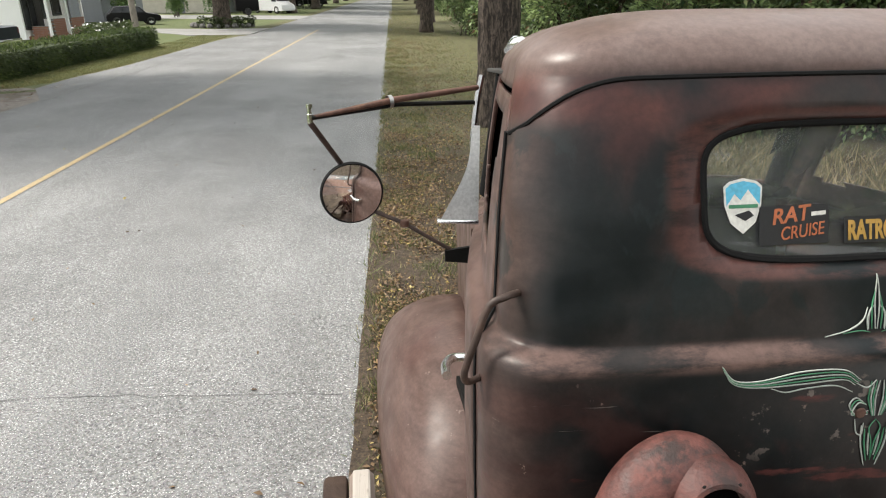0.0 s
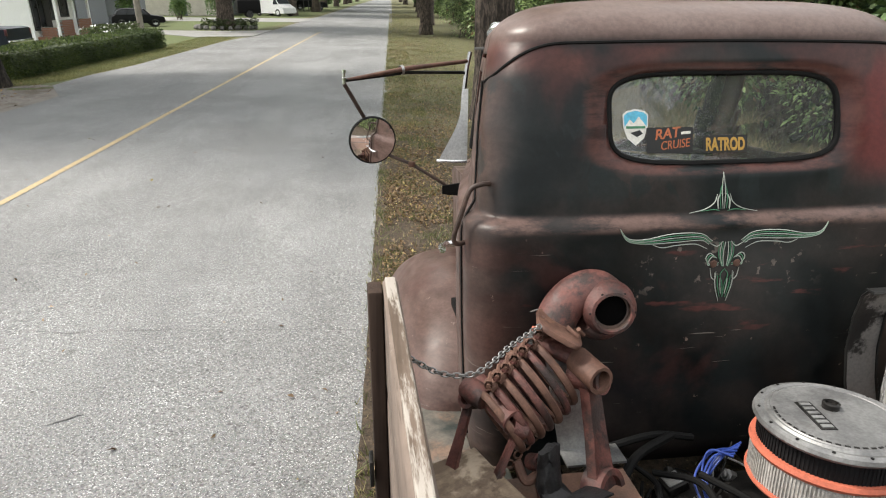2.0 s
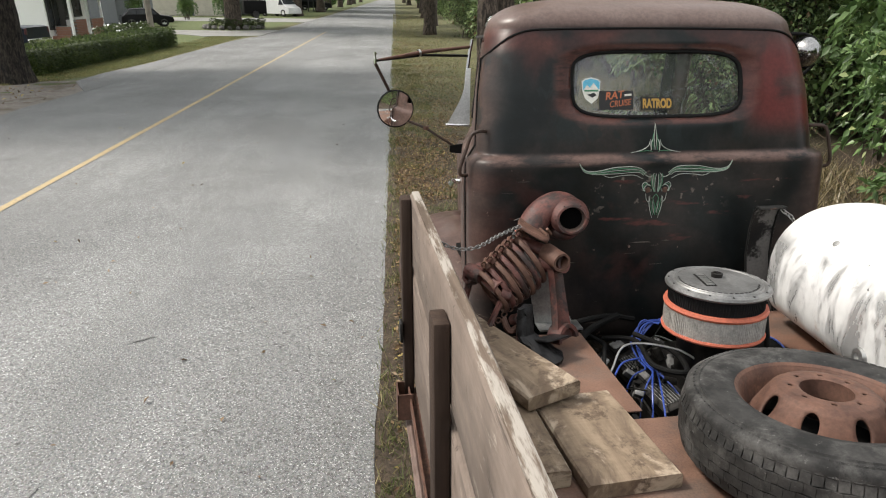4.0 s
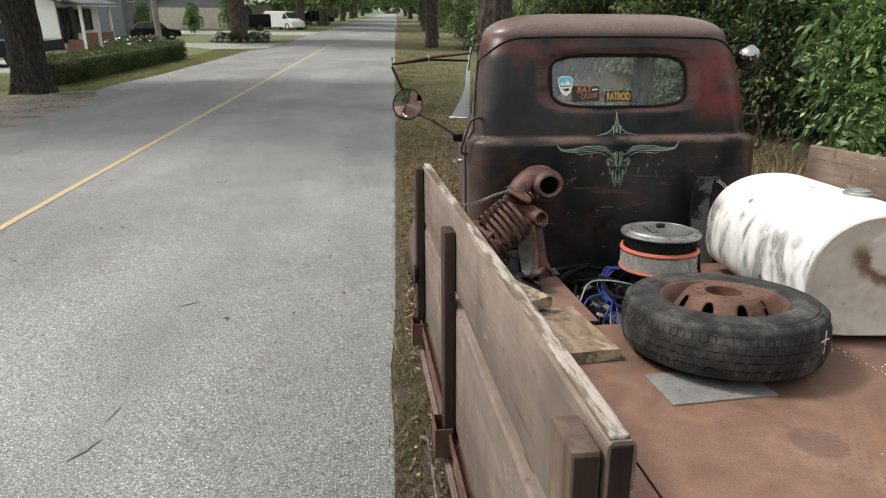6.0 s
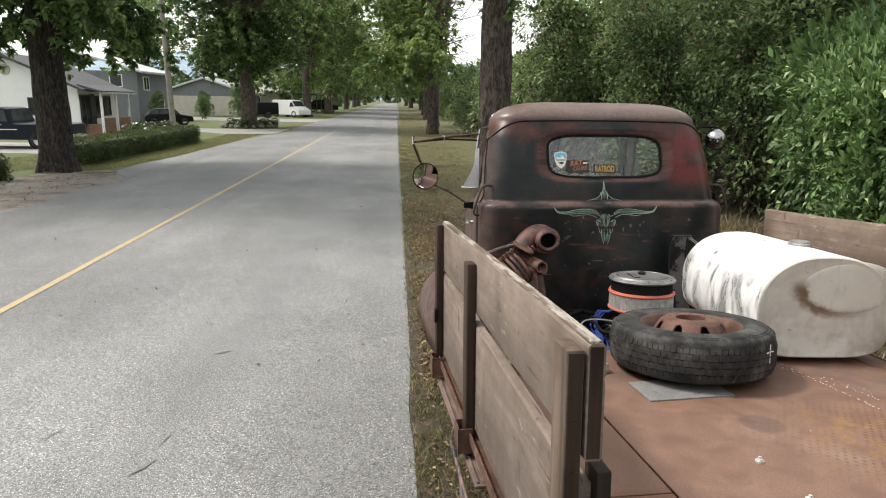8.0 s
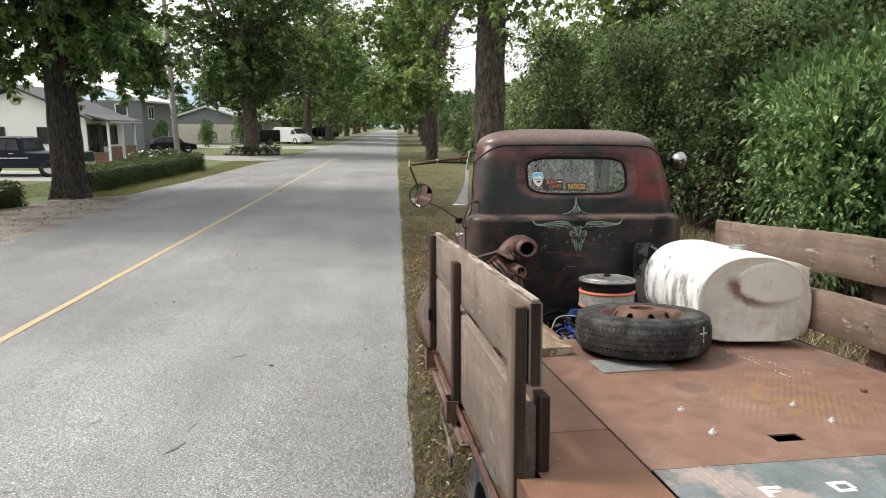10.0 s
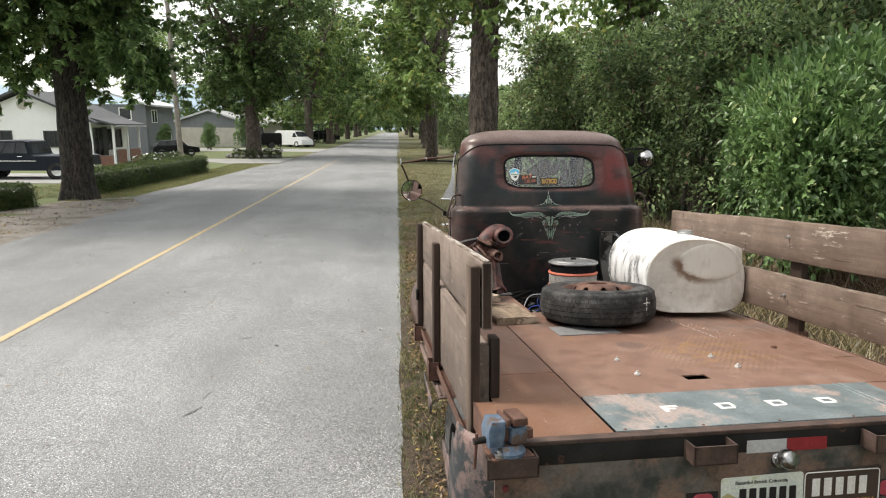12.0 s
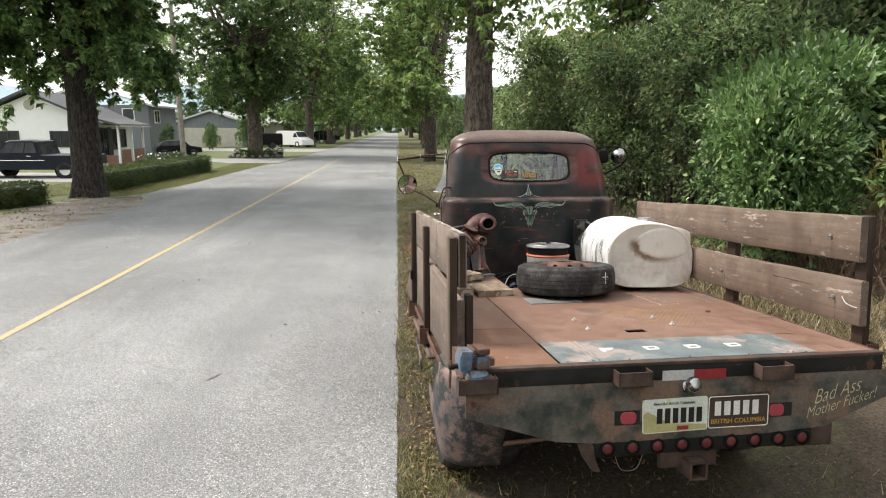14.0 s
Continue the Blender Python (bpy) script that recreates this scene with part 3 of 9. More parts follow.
M = {
    "tank_metal": tank_metal(),
    "paint": cab_paint(),
    "film_a": filmed_pane("filmed_windscreen", 0.016),
    "film_b": filmed_pane("thin_film_windscreen", 0.011),
    "film_rear": filmed_pane("filmed_rear_window", 0.028),
    "deck": deck_rust(),
    "rust": surface("brown_rust", (0.070, 0.034, 0.024), (0.150, 0.078, 0.055), 14.0, (0.20, 0.105, 0.065), 6.0, (0.56, 0.7), (0.55, 0.8), 0.25, 90.0, 0.25),
    "rust_dark": surface("dark_rust", (0.040, 0.026, 0.021), (0.092, 0.058, 0.045), 12.0, (0.12, 0.068, 0.048), 6.0, (0.56, 0.7), (0.5, 0.75), 0.2, 90.0, 0.25),
    "lens_pink": plain("dull_pink_lens", (0.36, 0.060, 0.080), 0.35),
    "rust_red": surface("red_rust", (0.050, 0.0165, 0.0135), (0.128, 0.046, 0.037), 16.0, (0.026, 0.014, 0.012), 10.0, (0.46, 0.60), (0.48, 0.75), 0.05, 110.0, 0.5),
    "tail": surface("tail_paint", (0.030, 0.038, 0.035), (0.145, 0.128, 0.110), 7.0, (0.175, 0.118, 0.088), 2.6, (0.48, 0.60), (0.4, 0.68), 0.1, 70.0, 0.25),
    "black_paint": surface("chipped_black_paint", (0.010, 0.011, 0.011), (0.022, 0.021, 0.020), 7.0, (0.10, 0.05, 0.035), 6.0, (0.62, 0.68), (0.32, 0.55), 0.0, 100.0, 0.1),
    "strap": surface("strap_paint", (0.010, 0.010, 0.011), (0.024, 0.023, 0.022), 7.0, (0.17, 0.165, 0.16), 5.0, (0.40, 0.47), (0.30, 0.5), 0.2, 100.0, 0.1),
    "pink": surface("faded_pink_paint", (0.068, 0.058, 0.056), (0.205, 0.128, 0.110), 9.0, (0.020, 0.024, 0.027), 10.0, (0.45, 0.54), (0.42, 0.7), 0.0, 90.0, 0.15),
    "step": surface("faded_step_paint", (0.105, 0.070, 0.058), (0.185, 0.128, 0.108), 7.0, (0.070, 0.052, 0.046), 5.0, (0.56, 0.68), (0.45, 0.7), 0.0, 90.0, 0.15),
    "teal": surface("faded_teal_paint", (0.085, 0.108, 0.112), (0.165, 0.192, 0.196), 6.0, (0.290, 0.235, 0.212), 2.6, (0.50, 0.60), (0.42, 0.65), 0.05, 100.0, 0.12),
    "wood": painted_board("brown_painted_board", (0.128, 0.092, 0.070), (0.185, 0.138, 0.110)),
    "wood_top": old_wood("worn_edge_wood", (0.085, 0.062, 0.046), (0.165, 0.125, 0.098), 1, (0.34, 0.31, 0.275), (0.47, 0.56)),
    "wood_pale": painted_board("weathered_painted_board", (0.165, 0.126, 0.103), (0.225, 0.180, 0.152)),
    "stake_pale": old_wood("weathered_stake", (0.070, 0.050, 0.038), (0.165, 0.122, 0.094), 2),
    "stake": old_wood("dark_stake_wood", (0.022, 0.013, 0.010), (0.060, 0.040, 0.030), 2, (0.16, 0.12, 0.095), (0.68, 0.74)),
    "stake_black": old_wood("black_stake_wood", (0.016, 0.011, 0.009), (0.050, 0.036, 0.028), 2),
    "plank": stained_plank(),
    "rubber": tread_rubber(),
    "tank": tank_skin(),
    "black": plain("black_rubber", (0.008, 0.008, 0.008), 0.7),
    "boot": surface("wrinkled_black_rubber", (0.006, 0.006, 0.007), (0.016, 0.016, 0.017), 30.0, rough=(0.3, 0.55), relief=0.4),
    "oily": surface("oily_black_metal", (0.006, 0.006, 0.006), (0.026, 0.024, 0.022), 18.0, (0.075, 0.066, 0.058), 12.0, (0.6, 0.72), (0.3, 0.6), 0.4),
    "chrome": surface("dull_chrome", (0.72, 0.72, 0.72), (0.85, 0.85, 0.84), 12.0, rough=(0.08, 0.25), metal=1.0, relief=0.03),
    "steel": surface("grey_steel", (0.30, 0.30, 0.30), (0.46, 0.46, 0.45), 10.0, (0.2, 0.19, 0.18), 5.0, (0.58, 0.72), (0.32, 0.5), 0.85),
    "bright_steel": surface("bright_steel", (0.52, 0.52, 0.51), (0.68, 0.68, 0.66), 20.0, rough=(0.3, 0.5), metal=0.5),
    "sheet": surface("dull_sheet_metal", (0.20, 0.20, 0.20), (0.29, 0.285, 0.28), 10.0, (0.16, 0.13, 0.115), 6.0, (0.58, 0.7), (0.4, 0.55), 0.25),
    "vane": surface("dull_grey_vane", (0.46, 0.46, 0.455), (0.58, 0.58, 0.57), 7.0, (0.20, 0.17, 0.15), 6.0, (0.6, 0.7), (0.3, 0.5), 0.2),
    "alloy": surface("cast_alloy", (0.15, 0.15, 0.15), (0.26, 0.26, 0.255), 14.0, (0.16, 0.155, 0.15), 8.0, (0.56, 0.7), (0.38, 0.55), 0.6),
    "dark_chrome": surface("tarnished_chrome", (0.26, 0.26, 0.26), (0.40, 0.395, 0.39), 12.0, rough=(0.12, 0.3), metal=1.0, relief=0.05),
    "straw": plain("straw_print", (0.40, 0.37, 0.17), 0.5),
    "mirror": surface("mirror_glass", (0.86, 0.87, 0.87), (0.88, 0.88, 0.88), 4.0, rough=(0.01, 0.03), metal=1.0, relief=0.0),
    "cable_blue": plain("blue_cable", (0.035, 0.075, 0.34), 0.4),
    "filter_paper": surface("grey_filter_paper", (0.34, 0.33, 0.31), (0.50, 0.48, 0.45), 30.0, rough=(0.8, 0.95)),
    "filter_black": plain("black_filter_gauze", (0.016, 0.016, 0.017), 0.8),
    "orange": plain("orange_seal", (0.50, 0.135, 0.080), 0.6),
    "vise": surface("chipped_blue_paint", (0.050, 0.082, 0.130), (0.130, 0.180, 0.240), 18.0, (0.11, 0.075, 0.06), 13.0, (0.50, 0.58), (0.35, 0.6), 0.1),
    "red_lens": plain("red_lamp_lens", (0.120, 0.022, 0.026), 0.38),
    "white_tape": plain("dull_white_tape", (0.42, 0.42, 0.41), 0.35),
    "red_tape": plain("red_tape", (0.24, 0.024, 0.028), 0.4),
    "white": surface("white_siding_paint", (0.85, 0.85, 0.84), (0.90, 0.90, 0.89), 2.0, rough=(0.6, 0.8)),
    "stripe_white": plain("pale_stripe_paint", (0.36, 0.385, 0.35), 0.5),
    "stripe_green": plain("green_stripe_paint", (0.055, 0.21, 0.11), 0.4),
    "lettering": plain("off_white_lettering", (0.66, 0.65, 0.60), 0.5),
    "ochre": plain("ochre_lettering", (0.46, 0.27, 0.055), 0.5),
    "orange_ink": plain("orange_ink", (0.42, 0.125, 0.05), 0.5),
    "gold_paint": plain("cream_brush_paint", (0.50, 0.45, 0.27), 0.5),
    "sky_blue": plain("sky_blue_ink", (0.10, 0.42, 0.60), 0.5),
    "plate_brown": plain("dark_brown_plate", (0.055, 0.038, 0.030), 0.4),
    "plate_pale": surface("pale_number_plate", (0.55, 0.60, 0.55), (0.66, 0.68, 0.58), 9.0, (0.40, 0.45, 0.22), 9.0, (0.55, 0.7), (0.3, 0.45)),
    "void": plain("bore_shade_black", (0.003, 0.003, 0.003), 0.95),
    "ink": plain("black_ink", (0.012, 0.012, 0.013), 0.5),
    "asphalt": asphalt(),
    "line": worn_line(),
    "stain": surface("tar_stain", (0.125, 0.125, 0.124), (0.20, 0.20, 0.198), 90.0, rough=(0.75, 0.9), grain=60.0, relief=0.5),
    "crack": plain("crack_filler", (0.095, 0.095, 0.094), 0.9),
    "ground": ground_cover(),
    "gravel": surface("pale_gravel", (0.13, 0.115, 0.10), (0.30, 0.275, 0.245), 30.0, (0.13, 0.105, 0.08), 1.4, (0.46, 0.62), (0.85, 0.95), 0.0, 70.0, 0.9, None, 0.02),
    "concrete": surface("pale_concrete", (0.21, 0.21, 0.20), (0.30, 0.295, 0.285), 2.0, (0.18, 0.175, 0.165), 0.6, (0.5, 0.7), (0.8, 0.92)),
    "bark": bark("furrowed_bark", (0.006, 0.005, 0.0045), (0.078, 0.062, 0.050)),
    "bark_red": bark("warm_bark", (0.034, 0.026, 0.021), (0.185, 0.145, 0.115)),
    "leaf_tree": leaf("walnut_leaf", (0.032, 0.068, 0.021), (0.210, 0.310, 0.100), (0.28, 0.26, 0.08), 0.975, 0.30),
    "leaf_mid": leaf("road_tree_leaf", (0.044, 0.088, 0.026), (0.225, 0.320, 0.098), (0.32, 0.29, 0.08), 0.97),
    "leaf_light": leaf("light_tree_leaf", (0.068, 0.124, 0.034), (0.285, 0.390, 0.120), (0.38, 0.36, 0.11), 0.95),
    "leaf_bush": leaf("broad_bush_leaf", (0.058, 0.112, 0.036), (0.230, 0.360, 0.125), (0.44, 0.50, 0.22), 0.965, 0.24),
    "leaf_yellow": leaf("yellowing_leaf", (0.22, 0.22, 0.07), (0.45, 0.40, 0.13)),
    "leaf_dark": leaf("thicket_leaf", (0.022, 0.048, 0.020), (0.345, 0.450, 0.190), (0.25, 0.165, 0.10), 0.95, 0.28),
    "leaf_hedge": leaf("hedge_leaf", (0.022, 0.040, 0.012), (0.105, 0.140, 0.042)),
    "grass": leaf("verge_grass", (0.055, 0.075, 0.022), (0.175, 0.190, 0.068), (0.34, 0.29, 0.155), 0.70, 0.3),
    "dry_grass": leaf("dry_verge_grass", (0.070, 0.062, 0.030), (0.210, 0.180, 0.090), (0.36, 0.29, 0.17), 0.55, 0.25),
    "lawn": leaf("lawn_grass", (0.070, 0.085, 0.026), (0.185, 0.195, 0.070), (0.32, 0.27, 0.13), 0.72, 0.3),
    "litter": leaf("dead_leaves", (0.085, 0.050, 0.028), (0.34, 0.225, 0.115), (0.46, 0.36, 0.13), 0.92, 0.15),
    "twig": plain("dead_twigs", (0.17, 0.115, 0.08), 0.9),
    "roof_grey": surface("grey_shingle", (0.055, 0.057, 0.062), (0.10, 0.102, 0.108), 6.0, rough=(0.8, 0.95)),
    "metal_roof": surface("pale_metal_roof", (0.46, 0.47, 0.48), (0.56, 0.57, 0.58), 2.0, rough=(0.4, 0.6), metal=0.3),
    "siding": surface("grey_siding", (0.135, 0.145, 0.155), (0.17, 0.18, 0.19), 3.0, rough=(0.6, 0.8)),
    "beige": surface("beige_siding", (0.42, 0.39, 0.33), (0.50, 0.47, 0.40), 2.0, rough=(0.7, 0.85)),
    "brick": surface("red_brick", (0.20, 0.095, 0.065), (0.29, 0.145, 0.10), 8.0, rough=(0.8, 0.95)),
    "frame_dark": plain("dark_window_frame", (0.035, 0.033, 0.032), 0.5),
    "pane_dark": surface("dim_window_pane", (0.02, 0.022, 0.024), (0.045, 0.05, 0.055), 1.5, rough=(0.03, 0.08)),
    "car_blue": surface("dark_blue_car_paint", (0.005, 0.008, 0.016), (0.008, 0.013, 0.024), 2.0, rough=(0.30, 0.40)),
    "car_black": plain("black_car_paint", (0.010, 0.010, 0.011), 0.2),
    "car_white": plain("white_van_paint", (0.72, 0.72, 0.72), 0.3),
    "pole": old_wood("grey_pole_wood", (0.20, 0.18, 0.15), (0.32, 0.29, 0.25), 2),
    "stone": surface("grey_stone", (0.12, 0.115, 0.11), (0.22, 0.21, 0.20), 5.0, rough=(0.8, 0.95), relief=0.4),
    "hill": surface("haze_painted_hill", (0.20, 0.27, 0.33), (0.25, 0.32, 0.37), 0.02, rough=(0.9, 1.0), grain=0.2),
    "seat": plain("dark_seat_cloth", (0.03, 0.028, 0.026), 0.85),
}
for key, level in (("black", 0.12), ("boot", 0.25), ("oily", 0.3), ("filter_black", 0.1), ("rubber", 0.25), ("tail", 0.25), ("black_paint", 0.25), ("strap", 0.3)):
    M[key].node_tree.nodes["Principled BSDF"].inputs["Specular IOR Level"].default_value = level
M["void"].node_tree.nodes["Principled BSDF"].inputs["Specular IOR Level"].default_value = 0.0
M["car_black"].node_tree.nodes["Principled BSDF"].inputs["Specular IOR Level"].default_value = 0.2
M["car_blue"].node_tree.nodes["Principled BSDF"].inputs["Specular IOR Level"].default_value = 0.2
M["pane_dark"].node_tree.nodes["Principled BSDF"].inputs["Specular IOR Level"].default_value = 0.25

# ---- mesh helpers ----
def finish(name, bm, material, parent=None, label="", smooth=40.0):
    me = bpy.data.meshes.new(name)
    bmesh.ops.recalc_face_normals(bm, faces=bm.faces[:])
    bm.to_mesh(me)
    bm.free()
    return dress(name, me, material, parent, label, smooth)


def dress(name, me, material, parent=None, label="", smooth=40.0):
    me.materials.append(M[material])
    if smooth:
        me.shade_smooth()
        me.set_sharp_from_angle(angle=radians(smooth))
    ob = new(name, me)
    ob.parent = parent
    return tagged(ob, label=label)


def part(name, bm, material, parent, label="", smooth=40.0):
    return finish(name, bm, material, parent, label, smooth)


def thing(name, m, label, category, group="", kind=""):
    ob = new(name)
    ob.empty_display_size = 0.1
    ob.matrix_world = m
    return tagged(ob, label, category, group, kind)


def box(lo, hi, bevel=0.0, bm=None, m=None, segments=2):
    bm = bm or bmesh.new()
    vs = [bm.verts.new((x, y, z)) for x in (lo[0], hi[0]) for y in (lo[1], hi[1]) for z in (lo[2], hi[2])]
    fs = [bm.faces.new([vs[i] for i in q]) for q in ((0, 1, 3, 2), (4, 6, 7, 5), (0, 4, 5, 1), (2, 3, 7, 6), (0, 2, 6, 4), (1, 5, 7, 3))]
    if bevel:
        edges = list({e for f in fs for e in f.edges})
        got = bmesh.ops.bevel(bm, geom=edges, offset=bevel, segments=segments, affect="EDGES", profile=0.5)
        vs = list({v for f in got["faces"] for v in f.verts} | {v for v in vs if v.is_valid})
    if m is not None:
        bmesh.ops.transform(bm, matrix=m, verts=[v for v in vs if v.is_valid])
    return bm


def skin(rings, closed=True, caps=True, bm=None):
    """Joins rings of points into one surface."""
    bm = bm or bmesh.new()
    rows = [[bm.verts.new(p) for p in ring] for ring in rings]
    n = len(rows[0])
    for a, b in zip(rows, rows[1:]):
        for i in range(n if closed else n - 1):
            j = (i + 1) % n
            bm.faces.new((a[i], a[j], b[j], b[i]))
    if caps and closed:
        bm.faces.new(rows[0][::-1])
        bm.faces.new(rows[-1])
    return bm


def tube(points, radius, sides=8, bm=None, caps=True, loop=False, flat=1.0):
    pts = [Vector(p) for p in points]
    n = len(pts)
    radii = radius if isinstance(radius, (list, tuple)) else [radius] * n
    rings, side = [], None
    for i, p in enumerate(pts):
        a, b = pts[(i - 1) % n if loop else max(i - 1, 0)], pts[(i + 1) % n if loop else min(i + 1, n - 1)]
        way = (b - a).normalized() if (b - a).length > 1e-9 else Vector((0, 0, 1))
        if side is None:
            side = way.orthogonal().normalized()
        side = (side - way * side.dot(way)).normalized()
        up = way.cross(side)
        r = float(radii[i])
        rings.append([p + r * (math.cos(q) * side + flat * math.sin(q) * up) for q in [2 * math.pi * k / sides for k in range(sides)]])
    if loop:
        rings.append(rings[0])
        bm = bm or bmesh.new()
        start = len(bm.verts)
        skin(rings, True, False, bm)
        bmesh.ops.remove_doubles(bm, verts=list(bm.verts)[start:], dist=1e-6)
        return bm
    return skin(rings, True, caps, bm)


def curve(points, steps=8, loop=False):
    """A smooth line through the points."""
    p = [Vector(q) for q in points]
    p = [p[-1], *p, p[0], p[1]] if loop else [2 * p[0] - p[1], *p, 2 * p[-1] - p[-2]]
    out = []
    for a, b, c, d in zip(p, p[1:], p[2:], p[3:]):
        for k in range(steps):
            t = k / steps
            out.append(0.5 * (2 * b + (c - a) * t + (2 * a - 5 * b + 4 * c - d) * t * t + (3 * b - a - 3 * c + d) * t ** 3))
    if not loop:
        out.append(p[-2])
    return out


def lathe(profile, sides=32, m=None, bm=None, closed=False):
    """Turns (radius, height) pairs round z."""
    bm = bm or bmesh.new()
    m = m or Matrix()
    rows = []
    for r, z in profile:
        if r < 1e-6:
            rows.append([bm.verts.new(m @ Vector((0, 0, z)))])
        else:
            rows.append([bm.verts.new(m @ Vector((r * math.cos(q), r * math.sin(q), z))) for q in [2 * math.pi * k / sides for k in range(sides)]])
    pairs = list(zip(rows, rows[1:])) + ([(rows[-1], rows[0])] if closed else [])
    for a, b in pairs:
        for i in range(sides):
            j = (i + 1) % sides
            ring = [a[i % len(a)], a[j % len(a)], b[j % len(b)], b[i % len(b)]]
            ring = list(dict.fromkeys(ring))
            if len(ring) > 2:
                bm.faces.new(ring)
    return bm


def prism(outline, m, thick, bm=None, bevel=0.0):
    """A flat plate: outline in its own x, y; thickness along z."""
    bm = bm or bmesh.new()
    lo = [bm.verts.new(m @ Vector((x, y, 0))) for x, y in outline]
    hi = [bm.verts.new(m @ Vector((x, y, thick))) for x, y in outline]
    n = len(lo)
    fs = [bm.faces.new(lo[::-1]), bm.faces.new(hi)]
    fs += [bm.faces.new((lo[i], lo[(i + 1) % n], hi[(i + 1) % n], hi[i])) for i in range(n)]
    if bevel:
        bmesh.ops.bevel(bm, geom=list({e for f in fs[:2] for e in f.edges}), offset=bevel, segments=2, affect="EDGES", profile=0.5)
    return bm


def rounded(w, h, r, n=6, cx=0.0, cy=0.0):
    """Outline of a rounded rectangle."""
    out = []
    for sx, sy, a in ((1, 1, 0), (-1, 1, 90), (-1, -1, 180), (1, -1, 270)):
        for k in range(n + 1):
            q = radians(a + 90 * k / n)
            out.append((cx + sx * (w / 2 - r) + r * math.cos(q), cy + sy * (h / 2 - r) + r * math.sin(q)))
    return out


def lettering(text, size, m, material, parent, name="writing", depth=0.0006, shear=0.0, align="CENTER", bold=0.0):
    cu = bpy.data.curves.new(name, "FONT")
    cu.body, cu.size, cu.extrude, cu.shear, cu.align_x, cu.align_y = text, size, depth, shear, align, "CENTER"
    cu.offset = bold
    ob = bpy.data.objects.new(name, cu)
    scene.collection.objects.link(ob)
    bpy.context.view_layer.update()
    me = bpy.data.meshes.new_from_object(ob.evaluated_get(bpy.context.evaluated_depsgraph_get()))
    bpy.data.objects.remove(ob)
    me.transform(m)
    me.materials.clear()
    return dress(name, me, material, parent, smooth=0)


def many(verts, faces, name="patch"):
    """A mesh from arrays of corners and of quads or triangles."""
    me = bpy.data.meshes.new(name)
    verts, faces = np.asarray(verts, np.float32), np.asarray(faces, np.int32)
    k = faces.shape[1]
    me.vertices.add(len(verts))
    me.vertices.foreach_set("co", verts.ravel())
    me.loops.add(faces.size)
    me.loops.foreach_set("vertex_index", faces.ravel())
    me.polygons.add(len(faces))
    me.polygons.foreach_set("loop_start", np.arange(0, faces.size, k, dtype=np.int32))
    me.update(calc_edges=True)
    return me


def leaves(places, ways, size, rng, droop=0.35, fold=0.25, wide=0.42, vary=0.35):
    """Folded pointed leaves at places, pointing along ways."""
    n = len(places)
    way = ways + rng.normal(0, 0.45, (n, 3))
    way[:, 2] -= droop
    way /= np.linalg.norm(way, axis=1)[:, None] + 1e-9
    side = np.cross(way, np.array([0, 0, 1.0]) + rng.normal(0, 0.45, (n, 3)))
    side /= np.linalg.norm(side, axis=1)[:, None] + 1e-9
    up = np.cross(side, way)
    s = size * (1 + vary * rng.uniform(-1, 1, n))[:, None]
    mid = places + way * s * 0.45
    tip = places + way * s - up * s * 0.10
    a, b = mid + side * s * wide * 0.5 + up * s * fold * 0.3, mid - side * s * wide * 0.5 + up * s * fold * 0.3
    v = np.stack([places, a, tip, b], 1).reshape(-1, 3)
    i = np.arange(n)[:, None] * 4
    return v, np.concatenate([i + [[0, 1, 2]], i + [[0, 2, 3]]])


def wobble(x, y, k=1.0, seed=0.0):
    return noise.noise(Vector((x * k + seed, y * k - seed, seed)))

# ---- ground, road and verges ----
def spread(lo, hi, near_lo, near_hi, fine, grow=1.35):
    out, x, d = [], near_lo, fine
    while x > lo:
        out.append(x)
        d *= grow
        x -= d
    out = [lo] + out[::-1]
    out += list(np.arange(near_lo + fine, near_hi, fine))
    x, d = near_hi, fine
    while x < hi:
        out.append(x)
        d *= grow
        x += d
    return out + [hi]


def sheet(xs, ys, height):
    xs, ys = np.asarray(xs), np.asarray(ys)
    v = np.array([(x, y, height(x, y)) for y in ys for x in xs])
    n = len(xs)
    i = (np.arange(len(ys) - 1)[:, None] * n + np.arange(n - 1)).ravel()
    return many(v, np.stack([i, i + 1, i + 1 + n, i + n], 1), "sheet")


def ground_z(x, y):
    far = min(1.0, max(0.0, (abs(x) + abs(y) - 60) / 200))
    bump = 0.035 * wobble(x, y, 0.9) + 0.015 * wobble(x, y, 4.1)
    if -6.75 < x < 0.1:
        return -0.07
    if 0 <= x:
        bump = bump * min(1.0, max(0.0, (x - 0.3) / 1.2))
        far = max(far, 0.0)
        return -0.012 + 0.004 * wobble(x, y, 6.0) + bump * (1 - far) - 0.006 * min(1.0, x) + 0.10 * min(1.0, max(0.0, (x - 2.2) / 4.0)) * (1 - far)
    rise = 0.10 * min(1.0, max(0.0, (x - 2.2) / 4.0)) if x > 0 else 0.0
    return -0.03 + bump * (1 - far) + rise * (1 - far)


ground = dress("ground", sheet(spread(-1500, 1500, -9.07, 8.0, 0.25), spread(-1500, 1500, -6.0, 24.0, 0.25), ground_z), "ground")
tagged(ground, "dry grassy verge with bare soil and fallen leaves", "ground", kind="structure")

ROAD_Y = [-14 + 0.3 * k for k in range(150)] + [31 + 2.0 * k * 1.0 for k in range(150)]


def road_edge(y):
    return 0.18 + 0.0045 * min(y, 60) + 0.035 * wobble(y, 3.3, 1.1) + 0.012 * wobble(y, 1.0, 6.0)


